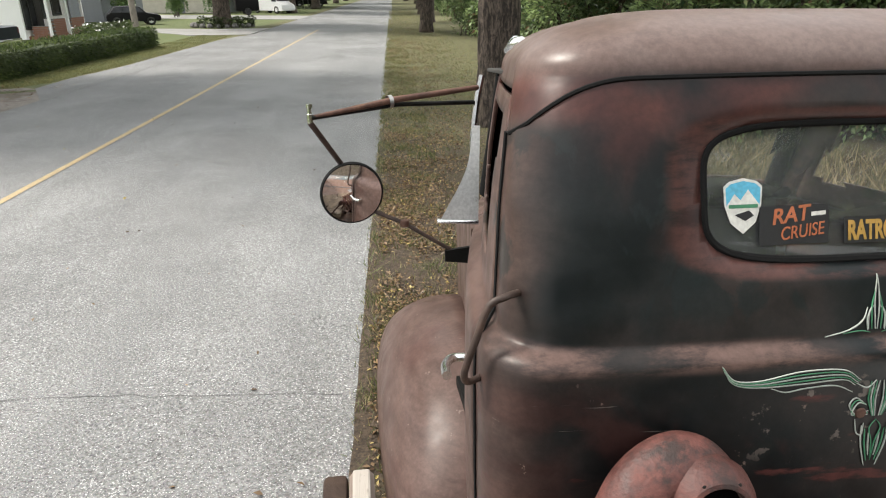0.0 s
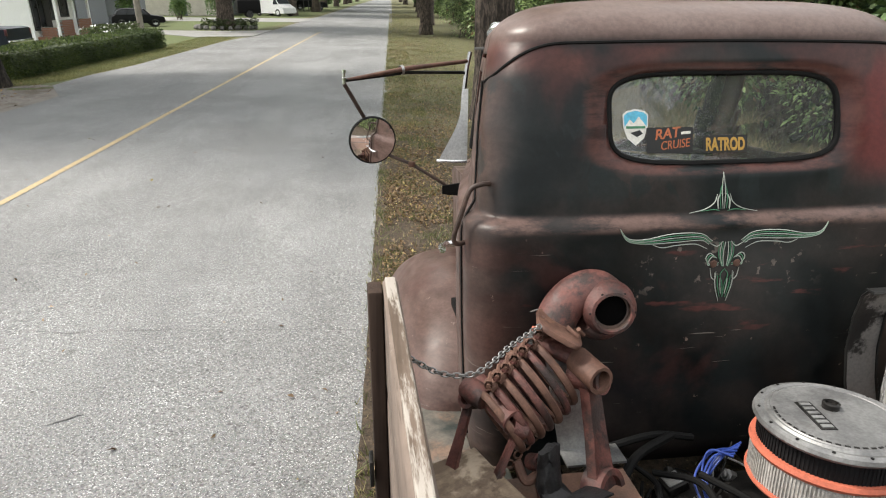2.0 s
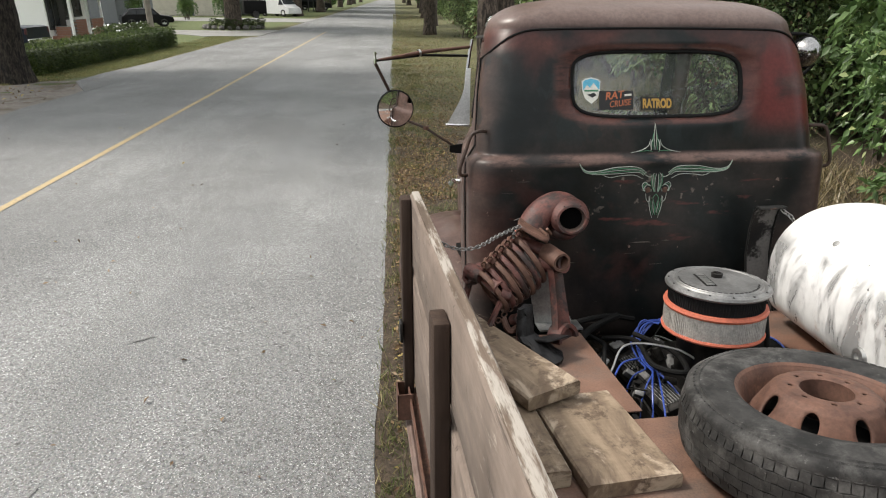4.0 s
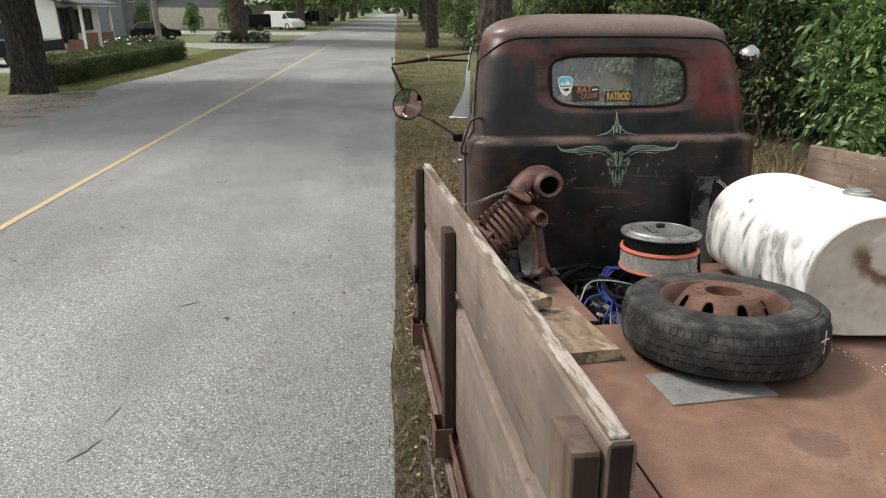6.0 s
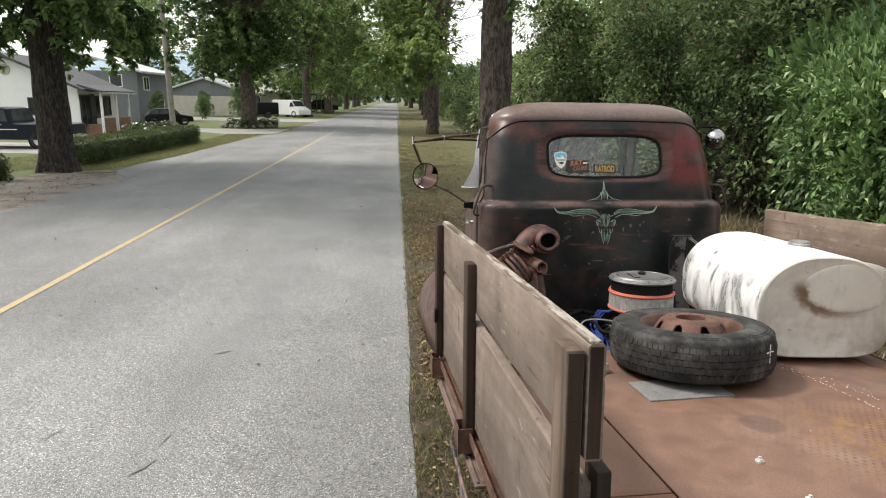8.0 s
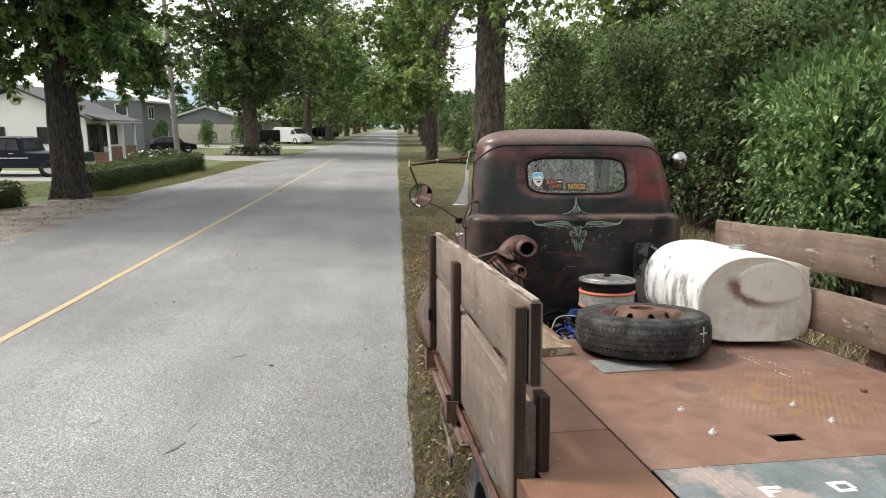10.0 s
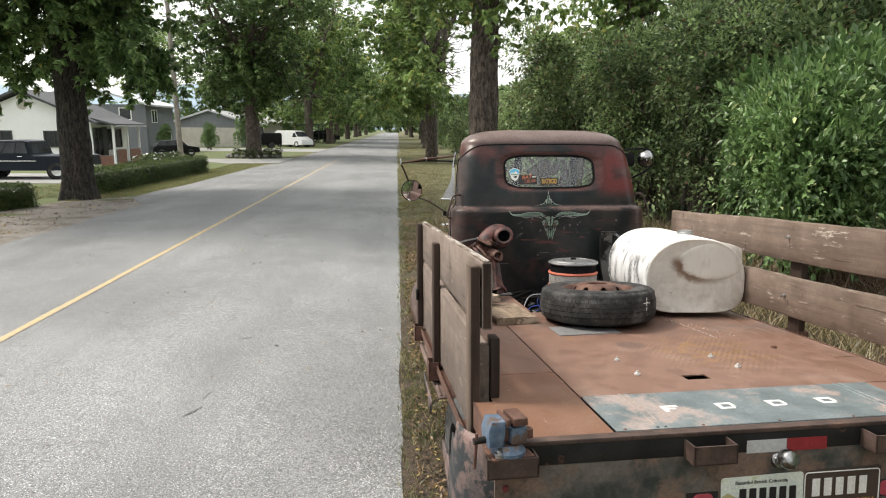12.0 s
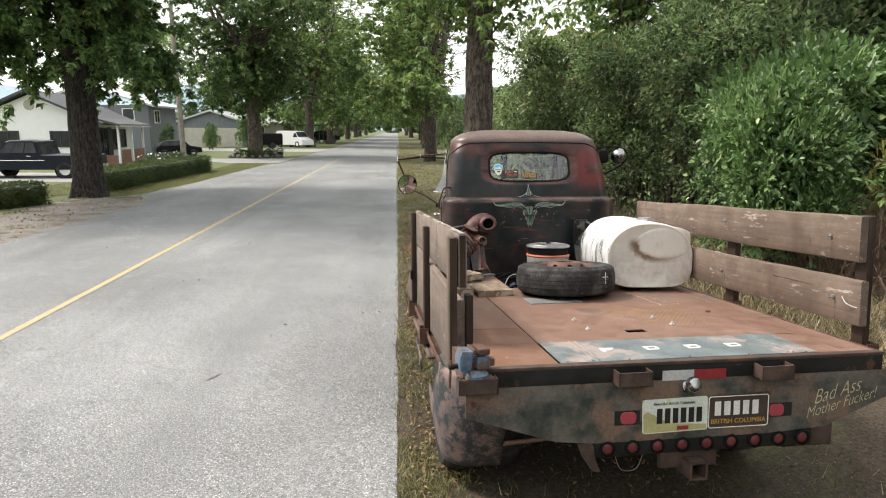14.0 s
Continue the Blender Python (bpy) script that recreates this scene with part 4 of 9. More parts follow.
def road_mesh():
    v = []
    cols = 15
    for y in ROAD_Y:
        r, l = road_edge(y), -6.68 + 0.22 * wobble(y, 9.0, 0.35) + 0.06 * wobble(y, 2.0, 2.6)
        for k in range(cols):
            x = l + (r - l) * k / (cols - 1)
            z = 0.02 * (1 - ((x + 3.5) / 3.4) ** 2) - 0.012
            if k in (0, cols - 1):
                z = -0.09
                x += 0.015 if k else -0.015
            elif k in (1, cols - 2):
                x = l + 0.02 if k == 1 else r - 0.02
                z = -0.014
            v.append((x, y, z))
    i = (np.arange(len(ROAD_Y) - 1)[:, None] * cols + np.arange(cols - 1)).ravel()
    return many(v, np.stack([i, i + 1, i + 1 + cols, i + cols], 1), "road")


def road_z(x):
    return 0.02 * (1 - ((x + 3.5) / 3.4) ** 2) - 0.012


road = tagged(dress("road", road_mesh(), "asphalt"), "worn grey asphalt road with fine pale aggregate", "road", kind="structure")


def ribbon(name, points, width, material, label, category, lift=0.005):
    pts = [Vector(p) for p in points]
    v = []
    for k, p in enumerate(pts):
        a, b = pts[max(k - 1, 0)], pts[min(k + 1, len(pts) - 1)]
        d = (b - a).normalized()
        s = Vector((-d.y, d.x, 0)) * (width(k) if callable(width) else width) / 2
        for q in (p + s, p - s):
            v.append((q.x, q.y, road_z(q.x) + lift))
    i = np.arange(len(pts) - 1) * 2
    me = many(v, np.stack([i, i + 1, i + 3, i + 2], 1), name)
    return tagged(dress(name, me, material), label, category, kind="structure")


ribbon("centre_line", [(-3.6 - 0.002 * y + 0.006 * wobble(y, 0, 0.8), y, 0) for y in np.arange(-12, 38.5, 0.5)], 0.085, "line", "faded yellow centre line painted on the road", "road marking")
rng = np.random.default_rng(4)
for k, (x0, y0, x1, y1) in enumerate(((-6.6, 3.62, 0.1, 3.36), (-6.4, 6.55, -3.85, 7.12), (-6.5, 8.95, -4.0, 9.56), (-5.0, 3.25, -3.7, 3.66))):
    n = 60
    pts = [(x0 + (x1 - x0) * t, y0 + (y1 - y0) * t + 0.07 * wobble(t * 9, k * 5.0, 1.0) + 0.03 * wobble(t * 50, k, 1.0), 0) for t in np.linspace(0, 1, n)]
    ribbon("road_crack", pts, lambda i, k=k: 0.003 + 0.006 * abs(wobble(i, k, 0.5)), "crack", "dark hairline crack across the asphalt", "road crack", 0.004)
for x, y, a, w in ((-1.32, 0.88, 60, 0.05), (-1.30, 1.18, 80, 0.022), (-1.98, 1.26, 65, 0.02), (-1.31, 2.50, 30, 0.035), (-1.75, -1.0, 30, 0.06)):
    d = Vector((math.cos(radians(a)), math.sin(radians(a)), 0))
    pts = [Vector((x, y, 0)) + d * 0.014 * j + Vector((0.016 * wobble(j * 1.7, x, 1.0), 0.01, 0)) for j in range(-7, 8)]
    ribbon("tar_stain", pts, lambda i, w=w: w * (0.05 + (0.5 + 0.5 * abs(wobble(i * 3.1, w * 90, 1.0))) * (1 - abs(i - 7) / 7.2)), "stain", "small dark tar stain on the asphalt", "road stain", 0.006)


def slab(name, outline, z, material, label, category, lift=0.0):
    bm = prism(outline, pose(0, 0, z - 0.05), 0.05 + lift)
    return tagged(finish(name, bm, material, smooth=0), label, category, kind="structure")


slab("gravel_apron", [(-6.30, 4.0), (-6.32, 15.2), (-7.6, 15.6), (-9.0, 15.2), (-9.2, 13.0), (-12, 6.0), (-12, 4.0)], -0.017, "gravel", "pale gravel shoulder scattered with dead leaves", "gravel")
slab("driveway", [(-6.70, 34.2), (-6.70, 40.0), (-9.2, 39.0), (-30, 42.0), (-30, 38.5), (-12.8, 37.0), (-9.4, 33.6)], -0.004, "concrete", "pale concrete driveway between the lawns", "driveway")
slab("paved_shoulder", [(-6.45, 13.5), (-6.45, 33.8), (-6.9, 33.0), (-7.2, 30.0), (-7.25, 25.0), (-7.30, 20.0), (-7.55, 17.2), (-7.5, 15.4)], -0.008, "asphalt", "worn asphalt shoulder running up to the grass", "road shoulder")
slab("parking_pad", [(-11.5, 20.3), (-11.5, 25.2), (-24, 26.0), (-24, 20.6)], -0.003, "concrete", "pale concrete parking pad beside the white house", "driveway")
slab("side_drive", [(-6.70, 52), (-6.70, 60), (-24, 62), (-24, 55)], -0.004, "concrete", "pale concrete driveway in front of the garage", "driveway")

# ---- the flatbed truck; its own axes: x to its right, y ahead, z up from the deck ----
TRUCK = Matrix.Translation((1.45, -1.45, 0.97)) @ pose(0, 0, 0, 0, 0, 3.4) @ pose(0, 0, 0, -4.6, 0, 0)
truck = thing("flatbed_truck", TRUCK, "old rusty flatbed truck with patinated cab parked on the verge", "truck")
CX = 0.097


def lerp_table(z, table):
    return [float(np.interp(z, [r[0] for r in table], [r[c] for r in table])) for c in range(1, len(table[0]))]


# height, half width, rear face, corner radius, front face
CAB = [
    (-0.14, 0.775, 2.805, 0.12, 4.22), (0.10, 0.790, 2.808, 0.125, 4.22), (0.30, 0.795, 2.815, 0.13, 4.22), (0.54, 0.795, 2.832, 0.13, 4.22),
    (0.600, 0.794, 2.835, 0.13, 4.21), (0.622, 0.791, 2.838, 0.13, 4.20), (0.634, 0.786, 2.842, 0.13, 4.18), (0.644, 0.776, 2.851, 0.13, 4.16),
    (0.651, 0.762, 2.862, 0.13, 4.15), (0.657, 0.752, 2.869, 0.13, 4.145), (0.667, 0.747, 2.872, 0.13, 4.14), (0.70, 0.745, 2.878, 0.13, 4.13),
    (0.90, 0.729, 2.925, 0.14, 4.05), (1.05, 0.706, 2.968, 0.16, 3.99), (1.12, 0.690, 2.993, 0.18, 3.96), (1.152, 0.680, 3.006, 0.19, 3.95),
]
WIN = (0.097, 0.930, 0.368, 0.130)  # rear window: centre x, centre z, half width, half height


def win_dist(x, z):
    """1 on the window's outline, less inside."""
    return ((abs(x - WIN[0]) / WIN[2]) ** 4.5 + (abs(z - WIN[1]) / WIN[3]) ** 4.5) ** (1 / 4.5)


def rear_y(x, z):
    w, yr, rc, _ = lerp_table(z, CAB)
    u = (x - CX) / w
    y = yr + 0.035 * u * u
    d = win_dist(x, z)
    if d < 1.22:
        y += 0.022 * min(1.0, (1.22 - d) / 0.22) ** 1.5
    return y


REAR_N, CORNER_N, SIDE_N, FRONT_N = 64, 10, 26, 40


def cab_ring(z):
    """One level of the cab: points with the name of their stretch."""
    w, yr, rc, yf = lerp_table(z, CAB)
    nose = 0.71  # the body narrows towards the bonnet
    pts = []
    xe = w - rc
    for k in range(REAR_N):
        x = CX - xe + 2 * xe * k / (REAR_N - 1)
        pts.append((x, rear_y(x, z), "rear"))
    ye = rear_y(CX + xe, z)
    side_y = ye + rc
    for k in range(1, CORNER_N + 1):
        q = radians(90 * k / CORNER_N)
        pts.append((CX + xe + rc * math.sin(q), ye + rc * (1 - math.cos(q)), "corner"))
    front_r = 0.16
    fr = [0, 0.05, 0.056] + list(np.linspace(0.1, 0.92, SIDE_N - 6)) + [0.95, 0.956, 1.0]
    right = []
    for f in fr[1:]:
        y = side_y + (yf - front_r - side_y) * f
        right.append((CX + w * (1 + (nose - 1) * max(0.0, (y - 3.1) / 1.1) ** 1.3), y, "side"))
    pts += right
    wf = right[-1][0] - CX
    for k in range(1, CORNER_N + 1):
        q = radians(90 * k / CORNER_N)
        pts.append((CX + wf - front_r * (1 - math.cos(q)), yf - front_r + front_r * math.sin(q), "corner"))
    xf = wf - front_r
    for k in range(1, FRONT_N):
        pts.append((CX + xf - 2 * xf * k / FRONT_N, yf + 0.05 * (1 - (1 - 2 * k / FRONT_N) ** 2), "front"))
    left = [(2 * CX - x, y, t) for x, y, t in pts[REAR_N:REAR_N + CORNER_N + len(right) + CORNER_N]]
    return pts + left[::-1]


def cab_levels():
    return list(np.linspace(-0.14, 0.56, 12)) + [0.585, 0.604, 0.616, 0.624, 0.631, 0.637, 0.6425, 0.647, 0.651, 0.6545, 0.658, 0.664, 0.672, 0.69] + list(np.linspace(0.71, 1.13, 30)) + [1.145]


def roof_rings():
    """The roof pressing that carries the cab's top level over to its crown."""
    base, cy, out = cab_ring(1.1515), 3.48, []
    for k in range(0, 16):
        q = radians(90 * min(14.85, k + 0.25) / 15)
        s = math.cos(q) ** 0.46
        out.append((1.152 + 0.130 * math.sin(q) ** 1.1, [(CX + (x - CX) * s, cy + (y - cy) * s, "roof") for x, y, _ in base]))
    out.append((1.2825, [(CX + (x - CX) * 0.02, cy + (y - cy) * 0.02, "roof") for x, y, _ in base]))
    return out


def build_cab():
    zs = cab_levels()
    rings = [cab_ring(z) for z in zs]
    for z, ring in roof_rings():
        zs.append(z)
        rings.append(ring)
    n = len(rings[0])
    nr = REAR_N + CORNER_N  # first side point on the right
    side_cols = SIDE_N - 1
    right = range(nr - 1, nr + side_cols - 1)
    left = range(n - CORNER_N - side_cols, n - CORNER_N)
    door_r, door_l = set(list(right)[1:-1]), set(list(left)[1:-1])
    gap = {list(right)[1], list(right)[-2], list(left)[1], list(left)[-2]}
    groups = {"cab_body": [], "door_r": [], "door_l": []}
    for j in range(len(zs) - 1):
        for i in range(n):
            k = (i + 1) % n
            c = [sum(rings[a][b][ax] for a, b in ((j, i), (j, k), (j + 1, k), (j + 1, i))) / 4 for ax in (0, 1)]
            z = (zs[j] + zs[j + 1]) / 2
            x, y, kind = c[0], c[1], rings[j][i][2]
            is_door = i in door_r or i in door_l
            if is_door and (i in gap and z < 1.10 or z > 1.10 and zs[j] < 1.115):
                continue
            if y < 3.05 and z < 1.14 and i < REAR_N - 1 and win_dist(x, z) < 1.0:
                continue
            if i in door_r or i in door_l:
                if 0.725 < z < 1.06 and 3.30 < y < 3.86:
                    continue
            if y > 3.82 and 0.70 < z < 1.10 and 0.025 < abs(x - CX) < 0.54:
                continue
            key = "door_r" if i in door_r and z < 1.10 else "door_l" if i in door_l and z < 1.10 else "cab_body"
            groups[key].append((j, i, k))
    made = {}
    for key, quads in groups.items():
        bm = bmesh.new()
        vs = {}

        def vert(j, i):
            if (j, i) not in vs:
                x, y, kind = rings[j][i]
                z = zs[j]
                if kind == "rear":
                    d = win_dist(x, z)
                    if abs(d - 1) < 0.17 and near_hole(j, i):
                        x, z = WIN[0] + (x - WIN[0]) / d, WIN[1] + (z - WIN[1]) / d
                        y = rear_y(x, z)
                vs[(j, i)] = bm.verts.new((x, y, z))
            return vs[(j, i)]

        flag = set(quads)

        def near_hole(j, i):
            return any((a, b, (b + 1) % n) not in flag for a in (j - 1, j) for b in ((i - 1) % n, i) if 0 <= a < len(zs) - 1 and 4 < b < REAR_N - 4)

        for j, i, k in quads:
            bm.faces.new((vert(j, i), vert(j, k), vert(j + 1, k), vert(j + 1, i)))
        name = "door" if key.startswith("door") else key
        ob = part(name, bm, "paint", truck, "patinated door with an open window frame" if name == "door" else "dark patinated cab shell rubbed through to red and brown")
        sol = ob.modifiers.new("thickness", "SOLIDIFY")
        sol.thickness, sol.offset = 0.012, -1.0
        made[key] = ob
    return made


cab_parts = build_cab()


seam = []
for k in range(81):
    u = -1 + 2 * k / 80
    z = 1.150 - 0.010 * abs(u) ** 2 - 0.105 * max(0.0, (abs(u) - 0.70) / 0.30) ** 3.0
    w, yr, rc, _ = lerp_table(z, CAB)
    x = abs(u) * (w - 0.0005)
    y = yr + 0.035 * (x / w) ** 2
    if x > w - rc:
        y = yr + 0.035 * ((w - rc) / w) ** 2 + rc - math.sqrt(max(0.0, rc * rc - (x - w + rc) ** 2))
    seam.append((CX + math.copysign(x, u), y - 0.001, z))
part("drip_seam", tube(seam, 0.0050, 6), "black", truck, "dark roof seam")
for s, side in ((-1, seam[0]), (1, seam[-1])):
    edge = []
    for z in np.linspace(side[2], -0.10, 30):
        w, yr, rc, _ = lerp_table(z, CAB)
        edge.append((CX + s * (w + 0.001), yr + 0.035 * ((w - rc) / w) ** 2 + rc + 0.012 + 0.02 * min(1.0, (side[2] - z) / 0.3), z))
    part("door_seam", tube([side] + edge, 0.0045, 5), "black", truck, "dark door gap")

# rear window: rubber seal and pane
ring = []
for k in range(72):
    q = 2 * math.pi * k / 72
    c, s = math.cos(q), math.sin(q)
    r = (abs(c) ** 4.5 + abs(s) ** 4.5) ** (-1 / 4.5)
    ring.append((WIN[0] + WIN[2] * c * r, WIN[1] + WIN[3] * s * r))
part("window_seal", tube([(x, rear_y(x, z) + 0.004, z) for x, z in ring], 0.0095, 8, loop=True), "black", truck, "black rubber window seal")
bm = bmesh.new()
fr = [bm.verts.new((x, rear_y(x, z) + 0.008, z)) for x, z in ring]
bm.faces.new(fr)
got = bmesh.ops.extrude_face_region(bm, geom=bm.faces[:])
bmesh.ops.translate(bm, vec=(0, 0.004, 0), verts=[g for g in got["geom"] if isinstance(g, bmesh.types.BMVert)])
pane = part("rear_window", bm, "film_rear", truck, "clear rear window with stickers", 0)
pane.visible_shadow = False
pane_y = rear_y(WIN[0], WIN[1] - 0.08) + 0.003

# windscreen halves and side panes
for s in (-1, 1):
    bm = skin([[(CX + s * 0.015, 4.15, 0.69), (CX + s * 0.56, 4.09, 0.69)], [(CX + s * 0.015, 4.00, 1.11), (CX + s * 0.55, 3.94, 1.11)]], False, False)
    w = part("windscreen", bm, "film_a" if s < 0 else "film_b", truck, "flat windscreen half under a thin pale film", 0)
    sol = w.modifiers.new("thickness", "SOLIDIFY")
    sol.thickness = 0.005
    w.visible_shadow = False

# cab inside: floor, bench seat, dash, wheel
part("cab_floor", box((CX - 0.66, 2.86, -0.12), (CX + 0.66, 4.15, -0.08)), "black", truck)
part("bench_seat", box((CX - 0.58, 3.00, 0.18), (CX + 0.58, 3.45, 0.34), 0.05, box((CX - 0.58, 2.96, 0.30), (CX + 0.58, 3.08, 0.72), 0.05)), "seat", truck)
part("dashboard", box((CX - 0.50, 3.88, 0.45), (CX + 0.50, 4.08, 0.69), 0.05), "seat", truck)
part("dash_cover", box((CX - 0.52, 3.86, 0.66), (CX + 0.52, 4.12, 0.705), 0.02), "black", truck)
part("screen_post", tube([(CX, 4.10, 0.70), (CX, 3.93, 1.13)], 0.035, 10), "black", truck)
part("head_lining", box((CX - 0.60, 3.10, 1.128), (CX + 0.60, 3.90, 1.140), 0.004), "seat", truck)
part("screen_header", box((CX - 0.56, 3.86, 1.085), (CX + 0.56, 3.93, 1.135), 0.01), "black", truck)
for s in (-1, 1):
    part("screen_pillar", tube([(CX + s * 0.555, 4.06, 0.70), (CX + s * 0.535, 3.90, 1.12)], 0.035, 10), "black", truck)
part("steering_wheel", tube([(CX - 0.33 + 0.20 * math.cos(a), 3.72 + 0.07 * math.sin(a), 0.72 + 0.18 * math.sin(a)) for a in np.linspace(0, 2 * math.pi, 32, endpoint=False)], 0.012, 8, loop=True), "black", truck)

# grab handles at the cab's rear corners
for s in (-1, 1):
    pts = curve([(CX + s * 0.722, 2.975, 0.748), (CX + s * 0.752, 2.948, 0.752), (CX + s * 0.785, 2.945, 0.735), (CX + s * 0.810, 2.945, 0.665), (CX + s * 0.830, 2.950, 0.600), (CX + s * 0.822, 2.960, 0.572), (CX + s * 0.785, 2.985, 0.568)], 6)
    part("grab_handle", tube(pts, 0.0075, 10), "rust_dark", truck, "bent brown grab handle")

# bonnet, front wings, running boards
rings = []
for y, w, z, b in ((4.16, 0.60, 0.66, -0.2), (4.5, 0.56, 0.62, -0.3), (5.1, 0.50, 0.55, -0.35), (5.45, 0.46, 0.46, -0.35), (5.55, 0.40, 0.35, -0.30)):
    rings.append([(CX + w * math.cos(q), y, (z if math.sin(q) > 0 else b) if abs(math.cos(q)) < 0.55 else (z - 0.12 if math.sin(q) > 0 else b)) for q in np.linspace(0, 2 * math.pi, 24, endpoint=False)])
part("bonnet", skin(rings), "paint", truck, "rounded bonnet of brown patina")
for s in (-1, 1):
    rings = []
    for y in np.linspace(3.62, 5.6, 22):
        t = (y - 4.62) / 1.0
        k = math.sqrt(max(0.02, 1 - abs(t) ** 2.3))
        top = -0.62 + 0.57 * k
        row = []
        for q in np.linspace(0, math.pi, 16):
            row.append((CX + s * (0.60 - 0.12 + 0.50 * k * math.sin(q / 2 * 1.0) ** 1.0 if q < math.pi else 0), y, 0))
        row = [(CX + s * (0.50 + 0.48 * (0.72 + 0.28 * k) * math.sin(a) ** 0.8), y, -0.62 + (top + 0.62) * math.cos(a) ** 0.75 if a < math.pi / 2 else -0.62) for a in np.linspace(0, math.pi / 2, 14)]
        rings.append(row)
    w = part("front_wing", skin(rings, False, False), "paint", truck, "bulging front wing with worn brown paint", 70.0)
    sol = w.modifiers.new("thickness", "SOLIDIFY")
    sol.thickness = 0.01
    part("running_board", box((CX + s * 0.72 - 0.16, 2.75, -0.50), (CX + s * 0.72 + 0.16, 3.75, -0.45), 0.02), "tail", truck)

# ---- deck, tail and timber sides of the truck ----
deck = new("deck")
deck.parent = truck
tagged(deck, "rust-brown steel plate deck")
DECK_PLATES = (
    ((-0.555, 0.375), (0.86, 1.98)), ((-0.99, 0.0), (-0.562, 0.372)), ((-0.912, 0.374), (-0.562, 0.70)), ((-0.912, 0.707), (-0.562, 2.02)), ((0.868, 0.745), (0.985, 2.70)), ((0.868, 0.0), (0.985, 0.738)),
    ((-0.912, 2.024), (-0.305, 2.60)), ((0.42, 1.984), (0.86, 2.70)), ((0.70, 0.0), (0.862, 0.371)),
)
for (x0, y0), (x1, y1) in DECK_PLATES:
    if (x0, y0) == (-0.555, 0.375):
        # the main plate, with a square hole cut in it
        bm = bmesh.new()
        hx, hy, hw, hh = 0.035, 0.545, 0.055, 0.030
        for a, b, c, d in ((x0, y0, hx - hw, y1), (hx + hw, y0, x1, y1), (hx - hw, y0, hx + hw, hy - hh), (hx - hw, hy + hh, hx + hw, y1)):
            box((a, b, -0.006), (c, d, 0.0), 0, bm)
        bmesh.ops.remove_doubles(bm, verts=bm.verts[:], dist=1e-5)
    else:
        bm = box((x0, y0, -0.006), (x1, y1, 0.0), 0.0015, segments=1)
    part("deck_plate", bm, "deck", deck, smooth=0)
part("sub_frame", box((-0.905, 0.02, -0.07), (-0.10, 1.95, -0.02), 0, box((0.16, 0.02, -0.07), (0.97, 2.68, -0.02), 0, box((-0.905, 1.95, -0.07), (-0.33, 2.58, -0.02)))), "black", truck)
# old tailgate skin let into the rear of the deck
gate = part("tailgate_inset", box((-0.552, 0.013, -0.004), (0.695, 0.366, 0.004), 0.002, segments=1), "teal", deck, "faded teal tailgate panel scraped to primer")
for x in (-0.40, 0.545):
    part("pressed_rib", tube([(x, 0.02, 0.004), (x, 0.36, 0.004)], 0.006, 6, tube([(x + 0.028, 0.02, 0.004), (x + 0.028, 0.36, 0.004)], 0.006, 6)), "teal", gate)
# raised pale marks across the inset, drawn as plain shapes
for k, x in enumerate((-0.265, -0.045, 0.165, 0.375)):
    bm = bmesh.new()
    box((x - 0.035, 0.155, 0.004), (x - 0.019, 0.215, 0.0055), 0, bm)
    box((x - 0.019, 0.199, 0.004), (x + 0.032, 0.215, 0.0055), 0, bm)
    if k:
        box((x - 0.019, 0.155, 0.004), (x + 0.024, 0.170, 0.0055), 0, bm)
        box((x + 0.020, 0.170, 0.004), (x + 0.034, 0.199, 0.0055), 0, bm)
    else:
        box((x - 0.019, 0.178, 0.004), (x + 0.016, 0.190, 0.0055), 0, bm)
    part("raised_mark", bm, "lettering", gate, "pale raised mark", 0)
for x, y in ((-0.205, 0.84), (-0.205, 0.615), (0.27, 0.83), (0.30, 0.655)):
    bm = lathe([(0, 0.004), (0.014, 0.006), (0.014, 0.0)], 14, pose(x, y, 0))
    lathe([(0.009, 0.003), (0.009, 0.011), (0, 0.012)], 6, pose(x, y, 0), bm)
    lathe([(0.005, 0.010), (0.005, 0.018), (0, 0.019)], 10, pose(x, y, 0), bm)
    part("deck_bolt", bm, "bright_steel", deck, "bright bolt and washer")
part("deck_knob", lathe([(0.014, 0.0), (0.014, 0.012), (0, 0.014)], 12, pose(0.68, 0.94, 0)), "rust", deck)
for k in range(5):
    part("rivet", lathe([(0.006, 0.004), (0.005, 0.006), (0, 0.007)], 8, pose(-0.52 + 0.29 * k, 0.02, 0)), "rust", gate)

# side channels, stake pockets
bm = box((0.984, 0.0, -0.10), (0.992, 2.70, 0.004), 0)
box((0.988, 0.0, -0.104), (1.032, 2.70, -0.098), 0, bm)
part("side_rail", bm, "rust", truck, "rusty side channel", 0)
bm = box((-0.985, 0.40, -0.262), (-0.925, 2.70, -0.254), 0)
box((-0.985, 0.40, -0.254), (-0.978, 2.70, -0.222), 0, bm)
box((-0.990, 0.0, -0.10), (-0.984, 0.372, 0.002), 0, bm)
part("side_rail", bm, "rust", truck, "rusty side channel", 0)
